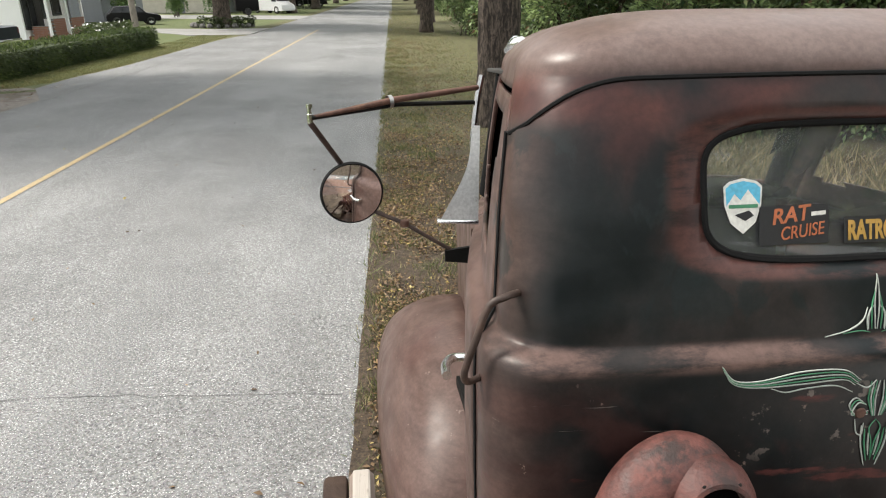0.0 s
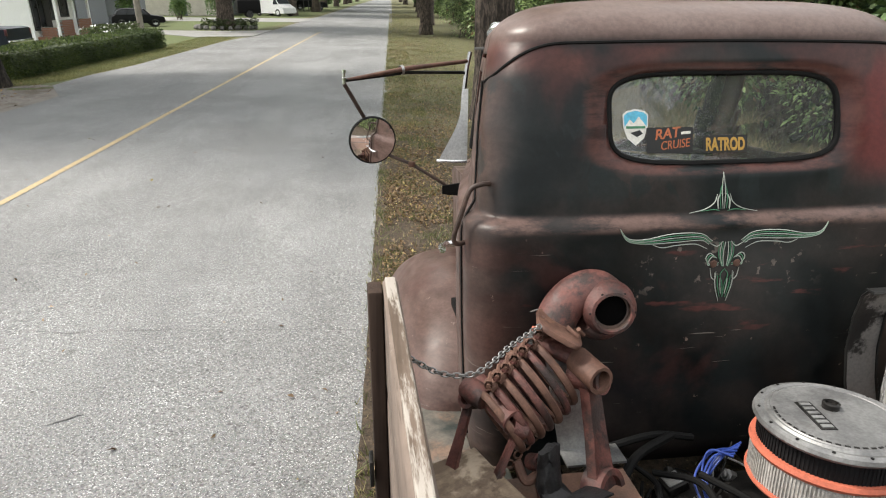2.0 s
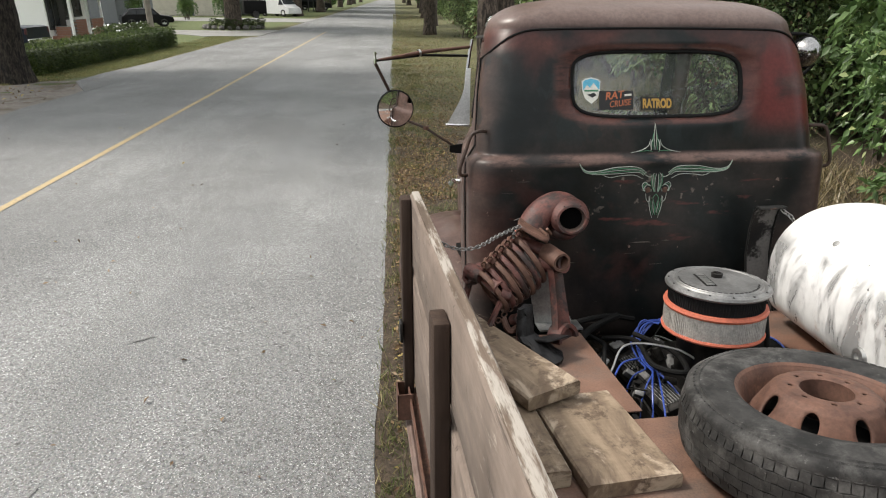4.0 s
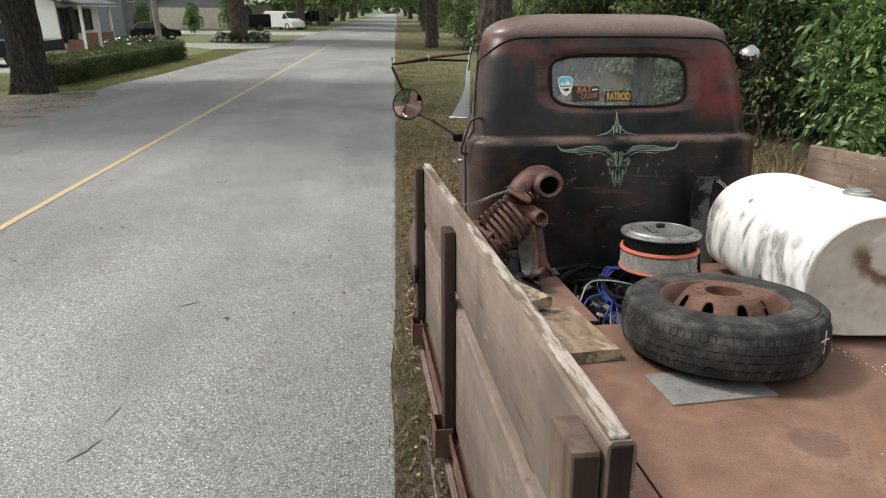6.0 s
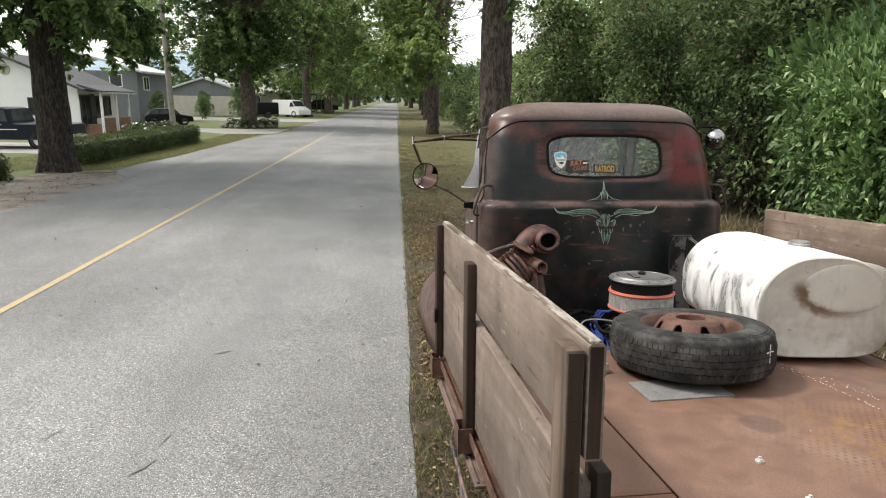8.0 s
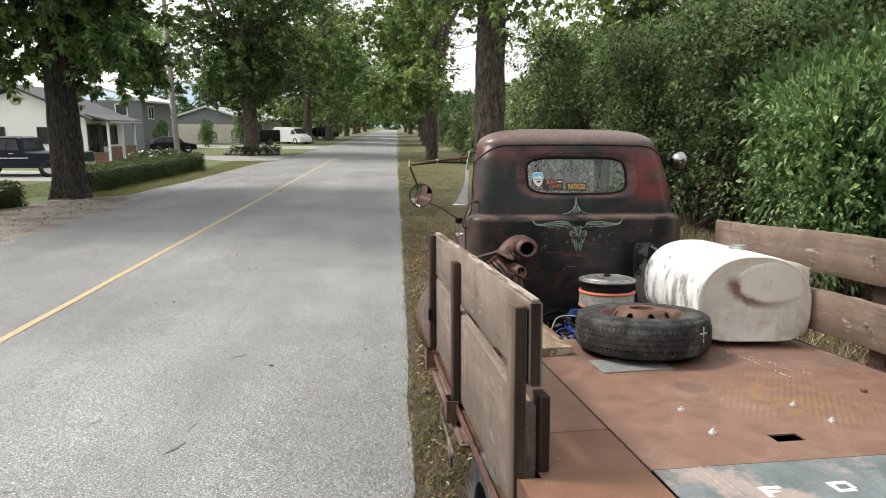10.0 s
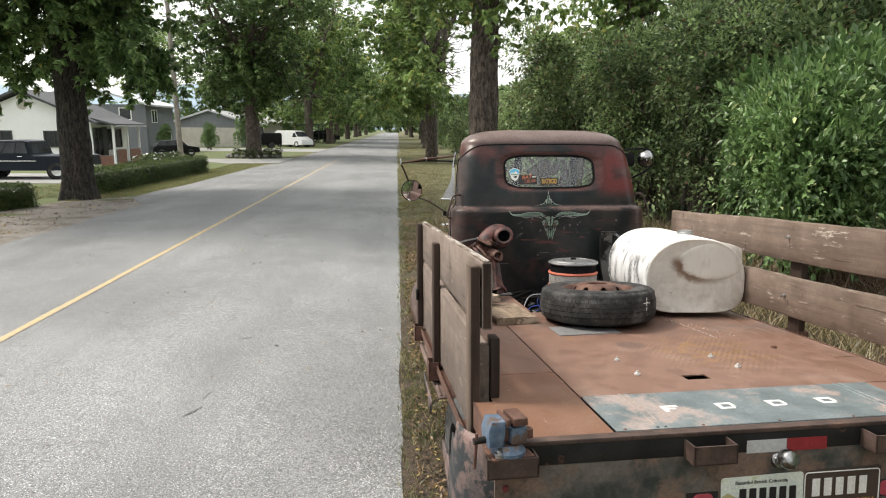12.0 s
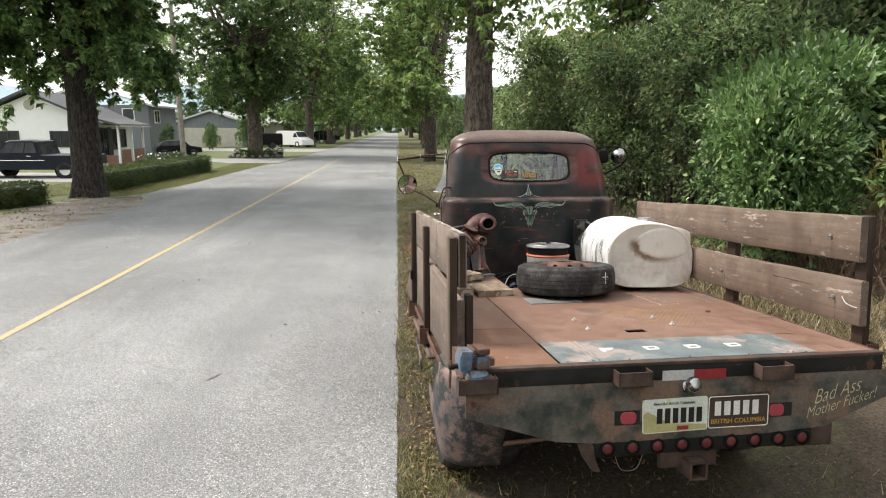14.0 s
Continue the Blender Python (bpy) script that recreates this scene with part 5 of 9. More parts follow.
for s, ys in ((-1, (0.42, 1.68, 2.62)), (1, (0.12, 1.24, 2.4))):
    for y in ys:
        bm = bmesh.new()
        x0, x1 = (s * 0.995, s * 1.060) if s > 0 else (-0.970, -1.032)
        lo, hi = min(x0, x1), max(x0, x1)
        for a, b, c, d in ((lo, y - 0.055, hi, y - 0.049), (lo, y + 0.049, hi, y + 0.055), (hi - 0.006 if s > 0 else lo, y - 0.055, hi if s > 0 else lo + 0.006, y + 0.055)):
            box((a, b, -0.10 if s > 0 else -0.315), (c, d, 0.012 if s > 0 else -0.205), 0, bm)
        part("stake_pocket", bm, "rust", truck, "square rusty stake pocket", 0)

# tail: top beam, stepped panel, tubs, lamps
part("rear_beam", box((-0.99, -0.028, -0.085), (1.0, 0.0, -0.004), 0.004), "black_paint", truck, "black rear beam with chipped paint")
part("rear_lip", box((-0.995, -0.032, -0.014), (1.004, 0.010, 0.002), 0.003), "rust_dark", truck, "rusty folded rear edge", 30)
tail_panel = part("tail_panel", prism([(-0.99, -0.085), (1.02, -0.085), (1.03, -0.215), (0.72, -0.345), (0.42, -0.362), (-0.40, -0.362), (-0.58, -0.345), (-0.99, -0.215)],
                  pose(0, -0.02, 0, 90, 0, 0), 0.008), "tail", truck, "stepped tail panel of dark scuffed paint", 0)
for x in (-0.945, -0.25, 0.42):
    bm = bmesh.new()
    w = 0.085 if x < -0.5 else 0.078
    for a, b, c, d in ((x - w, -0.100, x - w + 0.006, -0.028), (x + w - 0.006, -0.100, x + w, -0.028), (x - w, -0.100, x + w, -0.094)):
        box((a, b, -0.088), (c, d, -0.022), 0, bm)
    box((x - w, -0.100, -0.088), (x + w, -0.028, -0.083), 0, bm)
    part("tail_tub", bm, "rust_dark", truck, "open rusty steel pocket", 0)
for x0, x1, mt in ((-0.095, 0.055, "white_tape"), (0.057, 0.21, "red_tape")):
    part("reflector_tape", box((x0, -0.030, -0.088), (x1, -0.0285, -0.042)), mt, truck, "dull white reflector" if mt == "white_tape" else "red reflector", 0)
hitch = pose(0.027, -0.060, -0.104, 62, 0, 0) @ Matrix.Scale(0.92, 4)
part("hitch_ball", lathe([(0.012, -0.045), (0.030, -0.045), (0.030, -0.028), (0.014, -0.022), (0.014, -0.012), (0.030, 0.0), (0.038, 0.018), (0.037, 0.034), (0.026, 0.052), (0, 0.058)], 24, hitch), "dark_chrome", truck, "tarnished chrome tow ball")
# the two plates; their numbers are plain bars
PL = pose(0, -0.031, 0, 90, 0, 0)
plate_a = part("licence_plate", prism(rounded(0.312, 0.158, 0.012, cx=-0.035, cy=-0.248), pose(0, -0.030, 0, 90, -1.2, 0), 0.0025), "plate_pale", truck, "pale blue and straw licence plate", 0)
for k in range(6):
    part("plate_bar", box((-0.118 + 0.038 * k, -0.0345, -0.285), (-0.092 + 0.038 * k, -0.0335, -0.215)), "ink", plate_a, "", 0)
lettering("Beautiful British Columbia", 0.019, pose(-0.035, -0.0335, -0.193, 90, 0, 0), "frame_dark", plate_a)
part("plate_scene", prism([(-0.185, -0.322), (0.115, -0.322), (0.115, -0.300), (0.02, -0.292), (-0.06, -0.285), (-0.13, -0.245), (-0.165, -0.225), (-0.187, -0.235)], pose(0, -0.0324, 0, 90, -1.2, 0), 0.0008), "straw", plate_a, "straw-coloured landscape print", 0)
part("plate_tab", box((-0.02, -0.0345, -0.318), (0.035, -0.0335, -0.300)), "red_tape", plate_a, "", 0)
plate_b = part("licence_plate", prism(rounded(0.298, 0.152, 0.012, cx=0.277, cy=-0.246), pose(0, -0.030, 0, 90, -1.2, 0), 0.0025), "plate_brown", truck, "dark brown older licence plate with a pale rim", 0)
for k in range(5):
    part("plate_bar", box((0.160 + 0.046 * k, -0.0345, -0.262), (0.190 + 0.046 * k, -0.0335, -0.196)), "lettering", plate_b, "", 0)
lettering("BRITISH COLUMBIA", 0.031, pose(0.277, -0.0335, -0.291, 90, 0, 0), "ochre", plate_b)
rim = [(x, -0.034, z) for x, z in rounded(0.292, 0.146, 0.012, cx=0.277, cy=-0.246)]
part("plate_rim", tube(rim, 0.0022, 5, loop=True), "lettering", plate_b)
for x in (-0.255, 0.485):
    # flat black patch paints the shade of the cut slot
    part("lamp_recess", box((x - 0.060, -0.0292, -0.284), (x + 0.060, -0.0285, -0.218)), "ink", truck, "", 0)
    part("tail_lamp", prism(rounded(0.074, 0.056, 0.020, cx=x + (0.004 if x < 0 else -0.018), cy=-0.252), pose(0, -0.0292, 0, 90, 0, 0), 0.0025, bevel=0.001), "lens_pink", truck, "red tail lamp behind a cut slot")
bar = part("light_bar", box((-0.415, -0.022, -0.432), (0.66, 0.02, -0.350), 0.008), "black_paint", truck, "black light bar", 30)
for k in range(9):
    x = -0.345 + 0.119 * k
    bm = lathe([(0.036, 0.0), (0.036, 0.012), (0.027, 0.014)], 20, pose(x, -0.020, -0.392, 90, 0, 0))
    part("lamp_ring", bm, "black", bar)
    part("marker_lamp", lathe([(0.0235, 0.009), (0.020, 0.012), (0, 0.014)], 20, pose(x, -0.020, -0.392, 90, 0, 0)), "red_lens", bar, "small round red marker lamp")
bm = bmesh.new()
for a, b, c, d in ((0.032, -0.548, 0.041, -0.462), (0.107, -0.548, 0.116, -0.462), (0.032, -0.548, 0.116, -0.539), (0.032, -0.471, 0.116, -0.462)):
    box((a, -0.07, b), (c, 0.25, d), 0, bm)
part("tow_receiver", bm, "rust_dark", truck, "square rusty tow receiver", 0)
part("receiver_plate", box((-0.08, 0.0, -0.515), (0.20, 0.03, -0.43), 0.006), "rust_dark", truck)
part("frame_bracket", prism([(-0.48, -0.36), (-0.42, -0.36), (-0.41, -0.42), (-0.385, -0.485), (-0.42, -0.48), (-0.455, -0.43)], pose(0, 0.0, 0, 90, 0, 0), 0.05), "rust_dark", truck, "", 0)
part("frame_bracket", box((0.66, -0.01, -0.45), (0.78, 0.12, -0.33), 0.015), "rust_dark", truck)
part("side_marker", lathe([(0.012, 0), (0.010, 0.006), (0, 0.008)], 12, pose(-0.955, -0.028, -0.155, 90, 0, 0)), "red_lens", truck)
part("strut_rod", tube([(-0.44, 0.10, -0.37), (-0.76, 0.25, -0.46)], 0.012, 8), "rust", truck, "thin rusty strut")
part("loose_wire", tube(curve([(-0.30, 0.0, -0.43), (-0.27, -0.01, -0.50), (-0.20, -0.01, -0.50), (-0.16, 0.0, -0.43)], 6), 0.0018, 5), "steel", truck)
# brush-painted words
lettering("Bad Ass", 0.098, pose(0.765, -0.0295, -0.180, 90, -14, 0) @ Matrix.Diagonal((0.78, 1, 1, 1)), "gold_paint", tail_panel, shear=0.62, bold=-0.0019)
lettering("Mother Fucker!", 0.076, pose(0.790, -0.0295, -0.238, 90, -14, 0) @ Matrix.Diagonal((0.76, 1, 1, 1)), "gold_paint", tail_panel, shear=0.62, bold=-0.0016)

# chassis rails, axle, rear wheels, mudguards
for x in (-0.42, 0.42):
    part("chassis_rail", box((x - 0.04, 0.05, -0.36), (x + 0.04, 5.0, -0.20), 0.01), "black", truck)
part("rear_axle", tube([(-0.75, 1.0, -0.55), (0.75, 1.0, -0.55)], 0.06, 12), "black", truck)


def road_wheel(x, y, z, r, w, s):
    wheel = new("wheel")
    wheel.parent = truck
    wheel.matrix_local = pose(x, y, z, 0, 90 * s, 0)
    prof = [(r * 0.60, -w / 2), (r * 0.90, -w / 2 - 0.01), (r * 0.98, -w / 2 + 0.02), (r, -w / 4), (r, w / 4), (r * 0.98, w / 2 - 0.02), (r * 0.90, w / 2 + 0.01), (r * 0.60, w / 2)]
    part("tyre", lathe(prof, 40, closed=True), "rubber", wheel, "black road tyre")
    part("rim", lathe([(r * 0.60, w / 2 - 0.01), (r * 0.55, w / 2 - 0.03), (r * 0.5, 0.02), (r * 0.2, 0.06), (0, 0.07)], 32), "black", wheel, "dark painted steel rim")
    return wheel


for s in (-1, 1):
    road_wheel(s * 0.87, 1.0, -0.55, 0.34, 0.20, s)
    road_wheel(CX + s * 0.64, 4.66, -0.34, 0.255, 0.16, s)


def mudguard(s, keep):
    """Keep picks the stretch of the guard by its distance from the tail."""
    bm = bmesh.new()
    rows = []
    zs = np.linspace(-0.09, -0.60, 16)
    for z in zs:
        t = max(0.0, (-0.09 - z) / 0.51)
        out = 0.055 * math.sin(math.pi * min(1.0, 0.18 + 0.75 * t)) ** 0.8 + 0.01
        back = 0.16 + 0.16 * t ** 2.2
        row = []
        x1, r = 1.005 + out, 0.26 - 0.10 * t
        for k in range(8):
            row.append((s * (0.76 + (x1 - r - 0.76) * k / 7), back, z))
        for k in range(1, 10):
            q = radians(90 * k / 9)
            row.append((s * (x1 - r + r * math.sin(q)), back + r * (1 - math.cos(q)), z))
        for k in range(1, 22):
            row.append((s * (x1 - 0.02 * (k / 21) ** 2), back + r + (1.75 - back - r) * k / 21, z))
        rows.append(row)
    vs = [[bm.verts.new(p) for p in row] for row in rows]
    for j in range(len(vs) - 1):
        for i in range(len(vs[0]) - 1):
            c = sum((vs[j + a][i + b].co for a in (0, 1) for b in (0, 1)), Vector()) / 4
            if not keep(c.y) or (c.y - 1.0) ** 2 + (c.z + 0.60) ** 2 < 0.39 ** 2 or (c.y > 1.40 and c.z < -0.32) or (s < 0 and c.y > 0.44 and c.z > -0.30):
                continue
            bm.faces.new((vs[j][i], vs[j][i + 1], vs[j + 1][i + 1], vs[j + 1][i]))
    bmesh.ops.delete(bm, geom=[v for v in bm.verts if not v.link_faces], context="VERTS")
    ob = part("mudguard", bm, "pink", truck, "dented mudguard with faded pink and black paint", 60)
    sol = ob.modifiers.new("thickness", "SOLIDIFY")
    sol.thickness = 0.008


# unseen shaft, tank, inner wheels and springs added to block light under the bed
part("drive_shaft", tube([(0, 1.0, -0.52), (0, 2.9, -0.35)], 0.045, 12), "black", truck)
part("axle_housing", lathe([(0, -0.16), (0.09, -0.14), (0.15, -0.05), (0.15, 0.05), (0.09, 0.14), (0, 0.16)], 20, pose(0, 1.0, -0.55, 90, 0, 0)), "black", truck)
part("cross_member", box((-0.42, 0.30, -0.36), (0.42, 0.42, -0.22), 0.01), "black", truck)
part("bed_tank", box((-0.36, 0.46, -0.48), (0.36, 0.78, -0.20), 0.04), "black", truck, "unseen dark tank added between the chassis rails to block light")
for s in (-1, 1):
    road_wheel(s * 0.645, 1.0, -0.55, 0.34, 0.20, s)
    for k in range(5):
        part("spring_leaf", tube([(s * 0.50, 1.0 + u * (0.60 - 0.09 * k), -0.40 - 0.022 * k + 0.10 * u * u) for u in np.linspace(-1, 1, 9)], 0.020, 6, flat=0.35), "black", truck)
for s in (-1, 1):
    if s > 0:
        mudguard(s, lambda y: True)
    else:
        mudguard(s, lambda y: y < 0.98)
        mudguard(s, lambda y: y > 0.98)
    part("wheel_house", box((min(s * 0.62, s * 0.90), 0.45, -0.30), (max(s * 0.62, s * 0.90), 1.65, -0.10), 0.02), "black", truck)
    step = part("side_step", box((min(s * 0.88, s * 1.0), 1.40, -0.352), (max(s * 0.88, s * 1.0), 2.62, -0.338), 0.005), "step", truck, "side step of faded pink-brown paint", 30)
    for k in range(4):
        x = s * (0.905 + 0.026 * k)
        part("step_rib", tube([(x, 1.42, -0.338), (x, 2.60, -0.338)], 0.007, 8), "step", step)
    part("step_hanger", box((min(s * 0.86, s * 0.99), 1.5, -0.385), (max(s * 0.86, s * 0.99), 2.6, -0.353)), "rust", truck)

# timber sides
side_l = new("timber_side")
side_l.parent = truck
tagged(side_l, "brown plank side with worn pale top edge")


def cut_board(parent, x0, x1, y0, y1, z0, z1, material="wood", dip=0.0, rise=0.0):
    """A board cut into short lengths, so that its edges can waver."""
    bm = bmesh.new()
    ys = np.linspace(y0, y1, 28)
    rings = []
    for y in ys:
        dz, dx = 0.007 * wobble(y, z0, 1.7, 3.0), 0.005 * wobble(y, z1, 1.1, 6.0)
        nick = 0.004 * wobble(y, z1, 14.0)
        nick += rise * (y - (y0 + y1) / 2) - dip * math.exp(-((y - 1.55) / 0.45) ** 2)
        rings.append([(x0 + dx + 0.005, y, z0 + dz), (x0 + dx, y, z0 + dz + 0.006), (x0 + dx, y, z1 + dz - 0.008 + min(0.0, nick)), (x0 + dx + 0.007, y, z1 + dz + nick),
                      (x1 + dx - 0.007, y, z1 + dz + nick), (x1 + dx, y, z1 + dz - 0.008 + min(0.0, nick)), (x1 + dx, y, z0 + dz + 0.006), (x1 + dx - 0.005, y, z0 + dz)])
    return part("board", skin(rings, True, True, bm), material, parent)


b = cut_board(side_l, -0.957, -0.917, 0.375, 2.74, 0.285, 0.552, "wood_pale")
part("worn_edge", box((-0.951, 0.378, 0.548), (-0.923, 2.735, 0.5585), 0.004), "wood_top", b, "pale worn top edge", 0)
c = cut_board(side_l, -0.957, -0.917, 0.43, 2.74, -0.215, 0.240, "wood_pale", 0.0, 0.022)
for o, z0, z1 in ((b, 0.292, 0.545),):
    part("end_grain", box((-0.951, 0.3725, z0), (-0.921, 0.3760, z1), 0.001), "stake", o, "dark painted end", 0)
st = part("stake", box((-1.002, 0.378, -0.30), (-0.961, 0.470, 0.538), 0.005), "stake_pale", side_l, "split rear stake")
part("end_grain", box((-0.998, 0.3755, -0.29), (-0.965, 0.3790, 0.532), 0.001), "stake", st, "dark weathered end", 0)
part("stake", box((-0.998, 1.64, -0.30), (-0.959, 1.73, 0.500), 0.008), "stake", side_l)
part("stake", box((-0.998, 2.66, -0.30), (-0.959, 2.745, 0.545), 0.008), "stake", side_l)
part("batten", box((-0.914, 0.400, 0.002), (-0.878, 0.480, 0.245), 0.005), "stake_black", side_l, "dark short batten")
side_r = new("timber_side")
side_r.parent = truck
tagged(side_r, "brown plank side")
cut_board(side_r, 0.960, 1.000, 0.11, 2.60, 0.405, 0.628)
cut_board(side_r, 0.960, 1.000, 0.085, 2.70, 0.095, 0.318)
part("stake", box((1.002, 0.105, -0.10), (1.040, 0.18, 0.630), 0.006), "stake", side_r)
part("stake", box((1.002, 1.19, -0.10), (1.043, 1.285, 0.60), 0.006), "stake", side_r)
part("stake", box((1.002, 2.36, -0.10), (1.043, 2.45, 0.60), 0.006), "stake", side_r)
for y, z in ((0.30, 0.52), (1.25, 0.54), (0.26, 0.215), (1.26, 0.21)):
    bm = lathe([(0.012, 0), (0.010, 0.008), (0, 0.009)], 8, pose(0.959, y, z, 0, -90, 0))
    tube([(0.955, y, z), (0.925, y - 0.005, z - 0.006)], 0.004, 6, bm)
    part("carriage_bolt", bm, "steel", side_r, "bent bright bolt")
bm = tube(curve([(0.958, 0.20, 0.225), (0.94, 0.15, 0.20), (0.96, 0.11, 0.185), (0.99, 0.085, 0.19)], 6), 0.0025, 5)
part("tie_wire", bm, "white_tape", side_r)
part("hasp", box((-1.012, 2.64, -0.02), (-1.0, 2.70, 0.06), 0.004), "oily", side_l)

# ---- cab fittings: mirrors, lamps, stickers, painted ornament ----
mirror = new("wing_mirror")
mirror.parent = truck
tagged(mirror, "round mirror on rusty tube arms")
TIP, EYE_M, FOOT = Vector((-1.045, 3.66, 1.02)), Vector((-0.942, 3.80, 0.775)), Vector((-0.61, 3.80, 0.560))
face = look(EYE_M, EYE_M + Vector((0.15, -1.0, -0.06)))
part("mirror_case", lathe([(0.0, -0.004), (0.094, -0.004), (0.0985, 0.004), (0.096, 0.014), (0.06, 0.030), (0, 0.036)], 40, face), "black", mirror, "thin black mirror rim")
part("mirror_glass", lathe([(0.0, -0.0095), (0.05, -0.0082), (0.091, -0.0055), (0.091, -0.0045)], 48, face), "mirror", mirror, "round mirror glass")
part("arm", tube([(-0.545, 3.83, 1.085), (-0.80, 3.74, 1.060), TIP], [0.008, 0.0095, 0.006], 10), "rust", mirror)
part("arm", tube([(-0.545, 3.84, 1.040), (-0.80, 3.75, 1.045), TIP], 0.007, 10), "oily", mirror)
part("drop_arm", tube([TIP + Vector((0, 0, -0.012)), EYE_M + Vector((-0.03, 0.02, 0.09))], 0.0085, 8), "rust_dark", mirror)
part("brace", tube([EYE_M + Vector((0.05, 0.03, -0.06)), EYE_M.lerp(FOOT, 0.48), FOOT], 0.007, 8), "rust_dark", mirror)
part("brace_joint", lathe([(0, -0.012), (0.014, -0.010), (0.016, 0), (0.014, 0.010), (0, 0.012)], 12, pose(*EYE_M.lerp(FOOT, 0.48))), "rust", mirror)
part("brace_foot", prism([(-0.045, -0.018), (0.05, -0.03), (0.06, 0.03), (-0.045, 0.018)], pose(*(FOOT + Vector((0, 0.0, 0))), 90, 0, 0), 0.015), "black", mirror)
part("tip_bolt", lathe([(0.008, -0.014), (0.008, 0.010), (0.006, 0.012), (0.006, 0.026), (0.009, 0.027), (0.009, 0.038), (0, 0.040)], 10, pose(*TIP)), "chrome", mirror, "bright bolt")
part("clamp", lathe([(0.018, -0.006), (0.018, 0.006)], 12, look((-0.82, 3.735, 1.055), (-1.0, 3.67, 1.03))), "steel", mirror)
part("mirror_bracket", tube([(-0.53, 3.84, 1.12), (-0.545, 3.83, 1.06), (-0.56, 3.82, 0.95), (-0.565, 3.81, 0.90)], 0.009, 8), "dark_chrome", mirror, "tarnished clamp bracket")
part("wind_deflector", skin([curve([(-0.575, 3.74, 0.98), (-0.60, 3.72, 0.85), (-0.68, 3.70, 0.705), ], 5), curve([(-0.555, 3.735, 0.98), (-0.560, 3.715, 0.85), (-0.565, 3.695, 0.70)], 5)], False, False), "vane", truck, "small grey metal wind deflector on the door frame")
part("vane_lip", tube(curve([(-0.690, 3.70, 0.702), (-0.63, 3.698, 0.698), (-0.565, 3.694, 0.695)], 5), 0.009, 8, flat=0.4), "chrome", truck, "bright folded lip of the wind deflector")
right_m = new("spot_mirror")
right_m.parent = truck
tagged(right_m, "chrome round lamp and black mirror bracket")
c = Vector((1.205, 3.60, 1.055))
rm = look(c, c + Vector((0.1, 1, -0.03)))
part("lamp_shell", lathe([(0, -0.002), (0.070, -0.002), (0.076, 0.006), (0.070, 0.03), (0.04, 0.07), (0, 0.085)], 32, rm), "dark_chrome", right_m)
part("bezel", lathe([(0.076, -0.004), (0.082, 0.0), (0.076, 0.010)], 32, rm), "black", right_m)
part("bracket", tube(curve([(0.72, 3.60, 1.04), (0.95, 3.60, 1.12), (1.18, 3.61, 1.145), (1.29, 3.61, 1.08), (1.235, 3.61, 0.96), (1.02, 3.60, 0.86), (0.76, 3.58, 0.78)], 6), 0.009, 8), "black", right_m)
part("inner_housing", box((0.99, 3.585, 0.98), (1.10, 3.66, 1.11), 0.03), "black", right_m)
for x, y, z in ((-0.44, 3.80, 1.205), (0.16, 3.86, 1.27), (0.60, 3.80, 1.20)):
    bm = lathe([(0.0, 0.055), (0.014, 0.050), (0.024, 0.032), (0.027, 0.012), (0.022, 0.0), (0.012, -0.05)], 20, pose(x, y, z, 75, 0, 12))
    part("roof_lamp", bm, "chrome", truck, "small bullet-shaped chrome roof lamp")
part("door_handle", tube(curve([(-0.690, 3.20, 0.50), (-0.722, 3.20, 0.50), (-0.742, 3.16, 0.502), (-0.747, 3.10, 0.51)], 5), 0.011, 10), "chrome", truck, "chrome door lever")
part("door_handle", tube(curve([(2 * CX + 0.690, 3.20, 0.50), (2 * CX + 0.722, 3.20, 0.50), (2 * CX + 0.742, 3.16, 0.502), (2 * CX + 0.747, 3.10, 0.51)], 5), 0.011, 10), "chrome", truck, "chrome door lever")


# stickers inside the rear window
def on_pane(x, z, lift=0.0):
    return pose(x, rear_y(x, 0.90) + 0.24 * (z - 0.90) + 0.006 - lift, z, 76.5, 0, 0)


shield = [(-0.040, 0.036), (-0.028, 0.046), (0, 0.052), (0.028, 0.046), (0.040, 0.036), (0.038, 0.0), (0.026, -0.034), (0, -0.055), (-0.026, -0.034), (-0.038, 0.0)]
st = part("shield_sticker", prism(shield, on_pane(-0.190, 0.908), 0.0006), "lettering", truck, "shield sticker with a snowy peak", 0)
part("shield_sky", prism([(x * 0.9, y * 0.9) for x, y in shield if y > -0.01], on_pane(-0.190, 0.908, 0.0010), 0.0004), "sky_blue", st, "", 0)
part("shield_peak", prism([(-0.034, 0.0), (-0.018, 0.022), (-0.006, 0.010), (0.010, 0.030), (0.034, 0.0)], on_pane(-0.190, 0.908, 0.0016), 0.0003), "lettering", st, "", 0)
part("shield_shape", prism([(-0.018, -0.018), (0.012, -0.010), (0.022, -0.020), (0.004, -0.030)], on_pane(-0.190, 0.908, 0.0016), 0.0003), "ink", st, "", 0)
part("shield_bar", prism([(-0.030, -0.005), (0.030, -0.005), (0.030, 0.002), (-0.030, 0.002)], on_pane(-0.190, 0.908, 0.0018), 0.0003), "stripe_green", st, "", 0)
st = part("bumper_sticker", prism(rounded(0.146, 0.076, 0.003, 2), on_pane(-0.085, 0.868), 0.0006), "ink", truck, "black sticker with orange brush lettering", 0)
lettering("RAT", 0.042, on_pane(-0.095, 0.886, 0.0012) @ pose(0, 0, 0, 0, 0, 6), "orange_ink", st, shear=0.25, bold=0.0008)
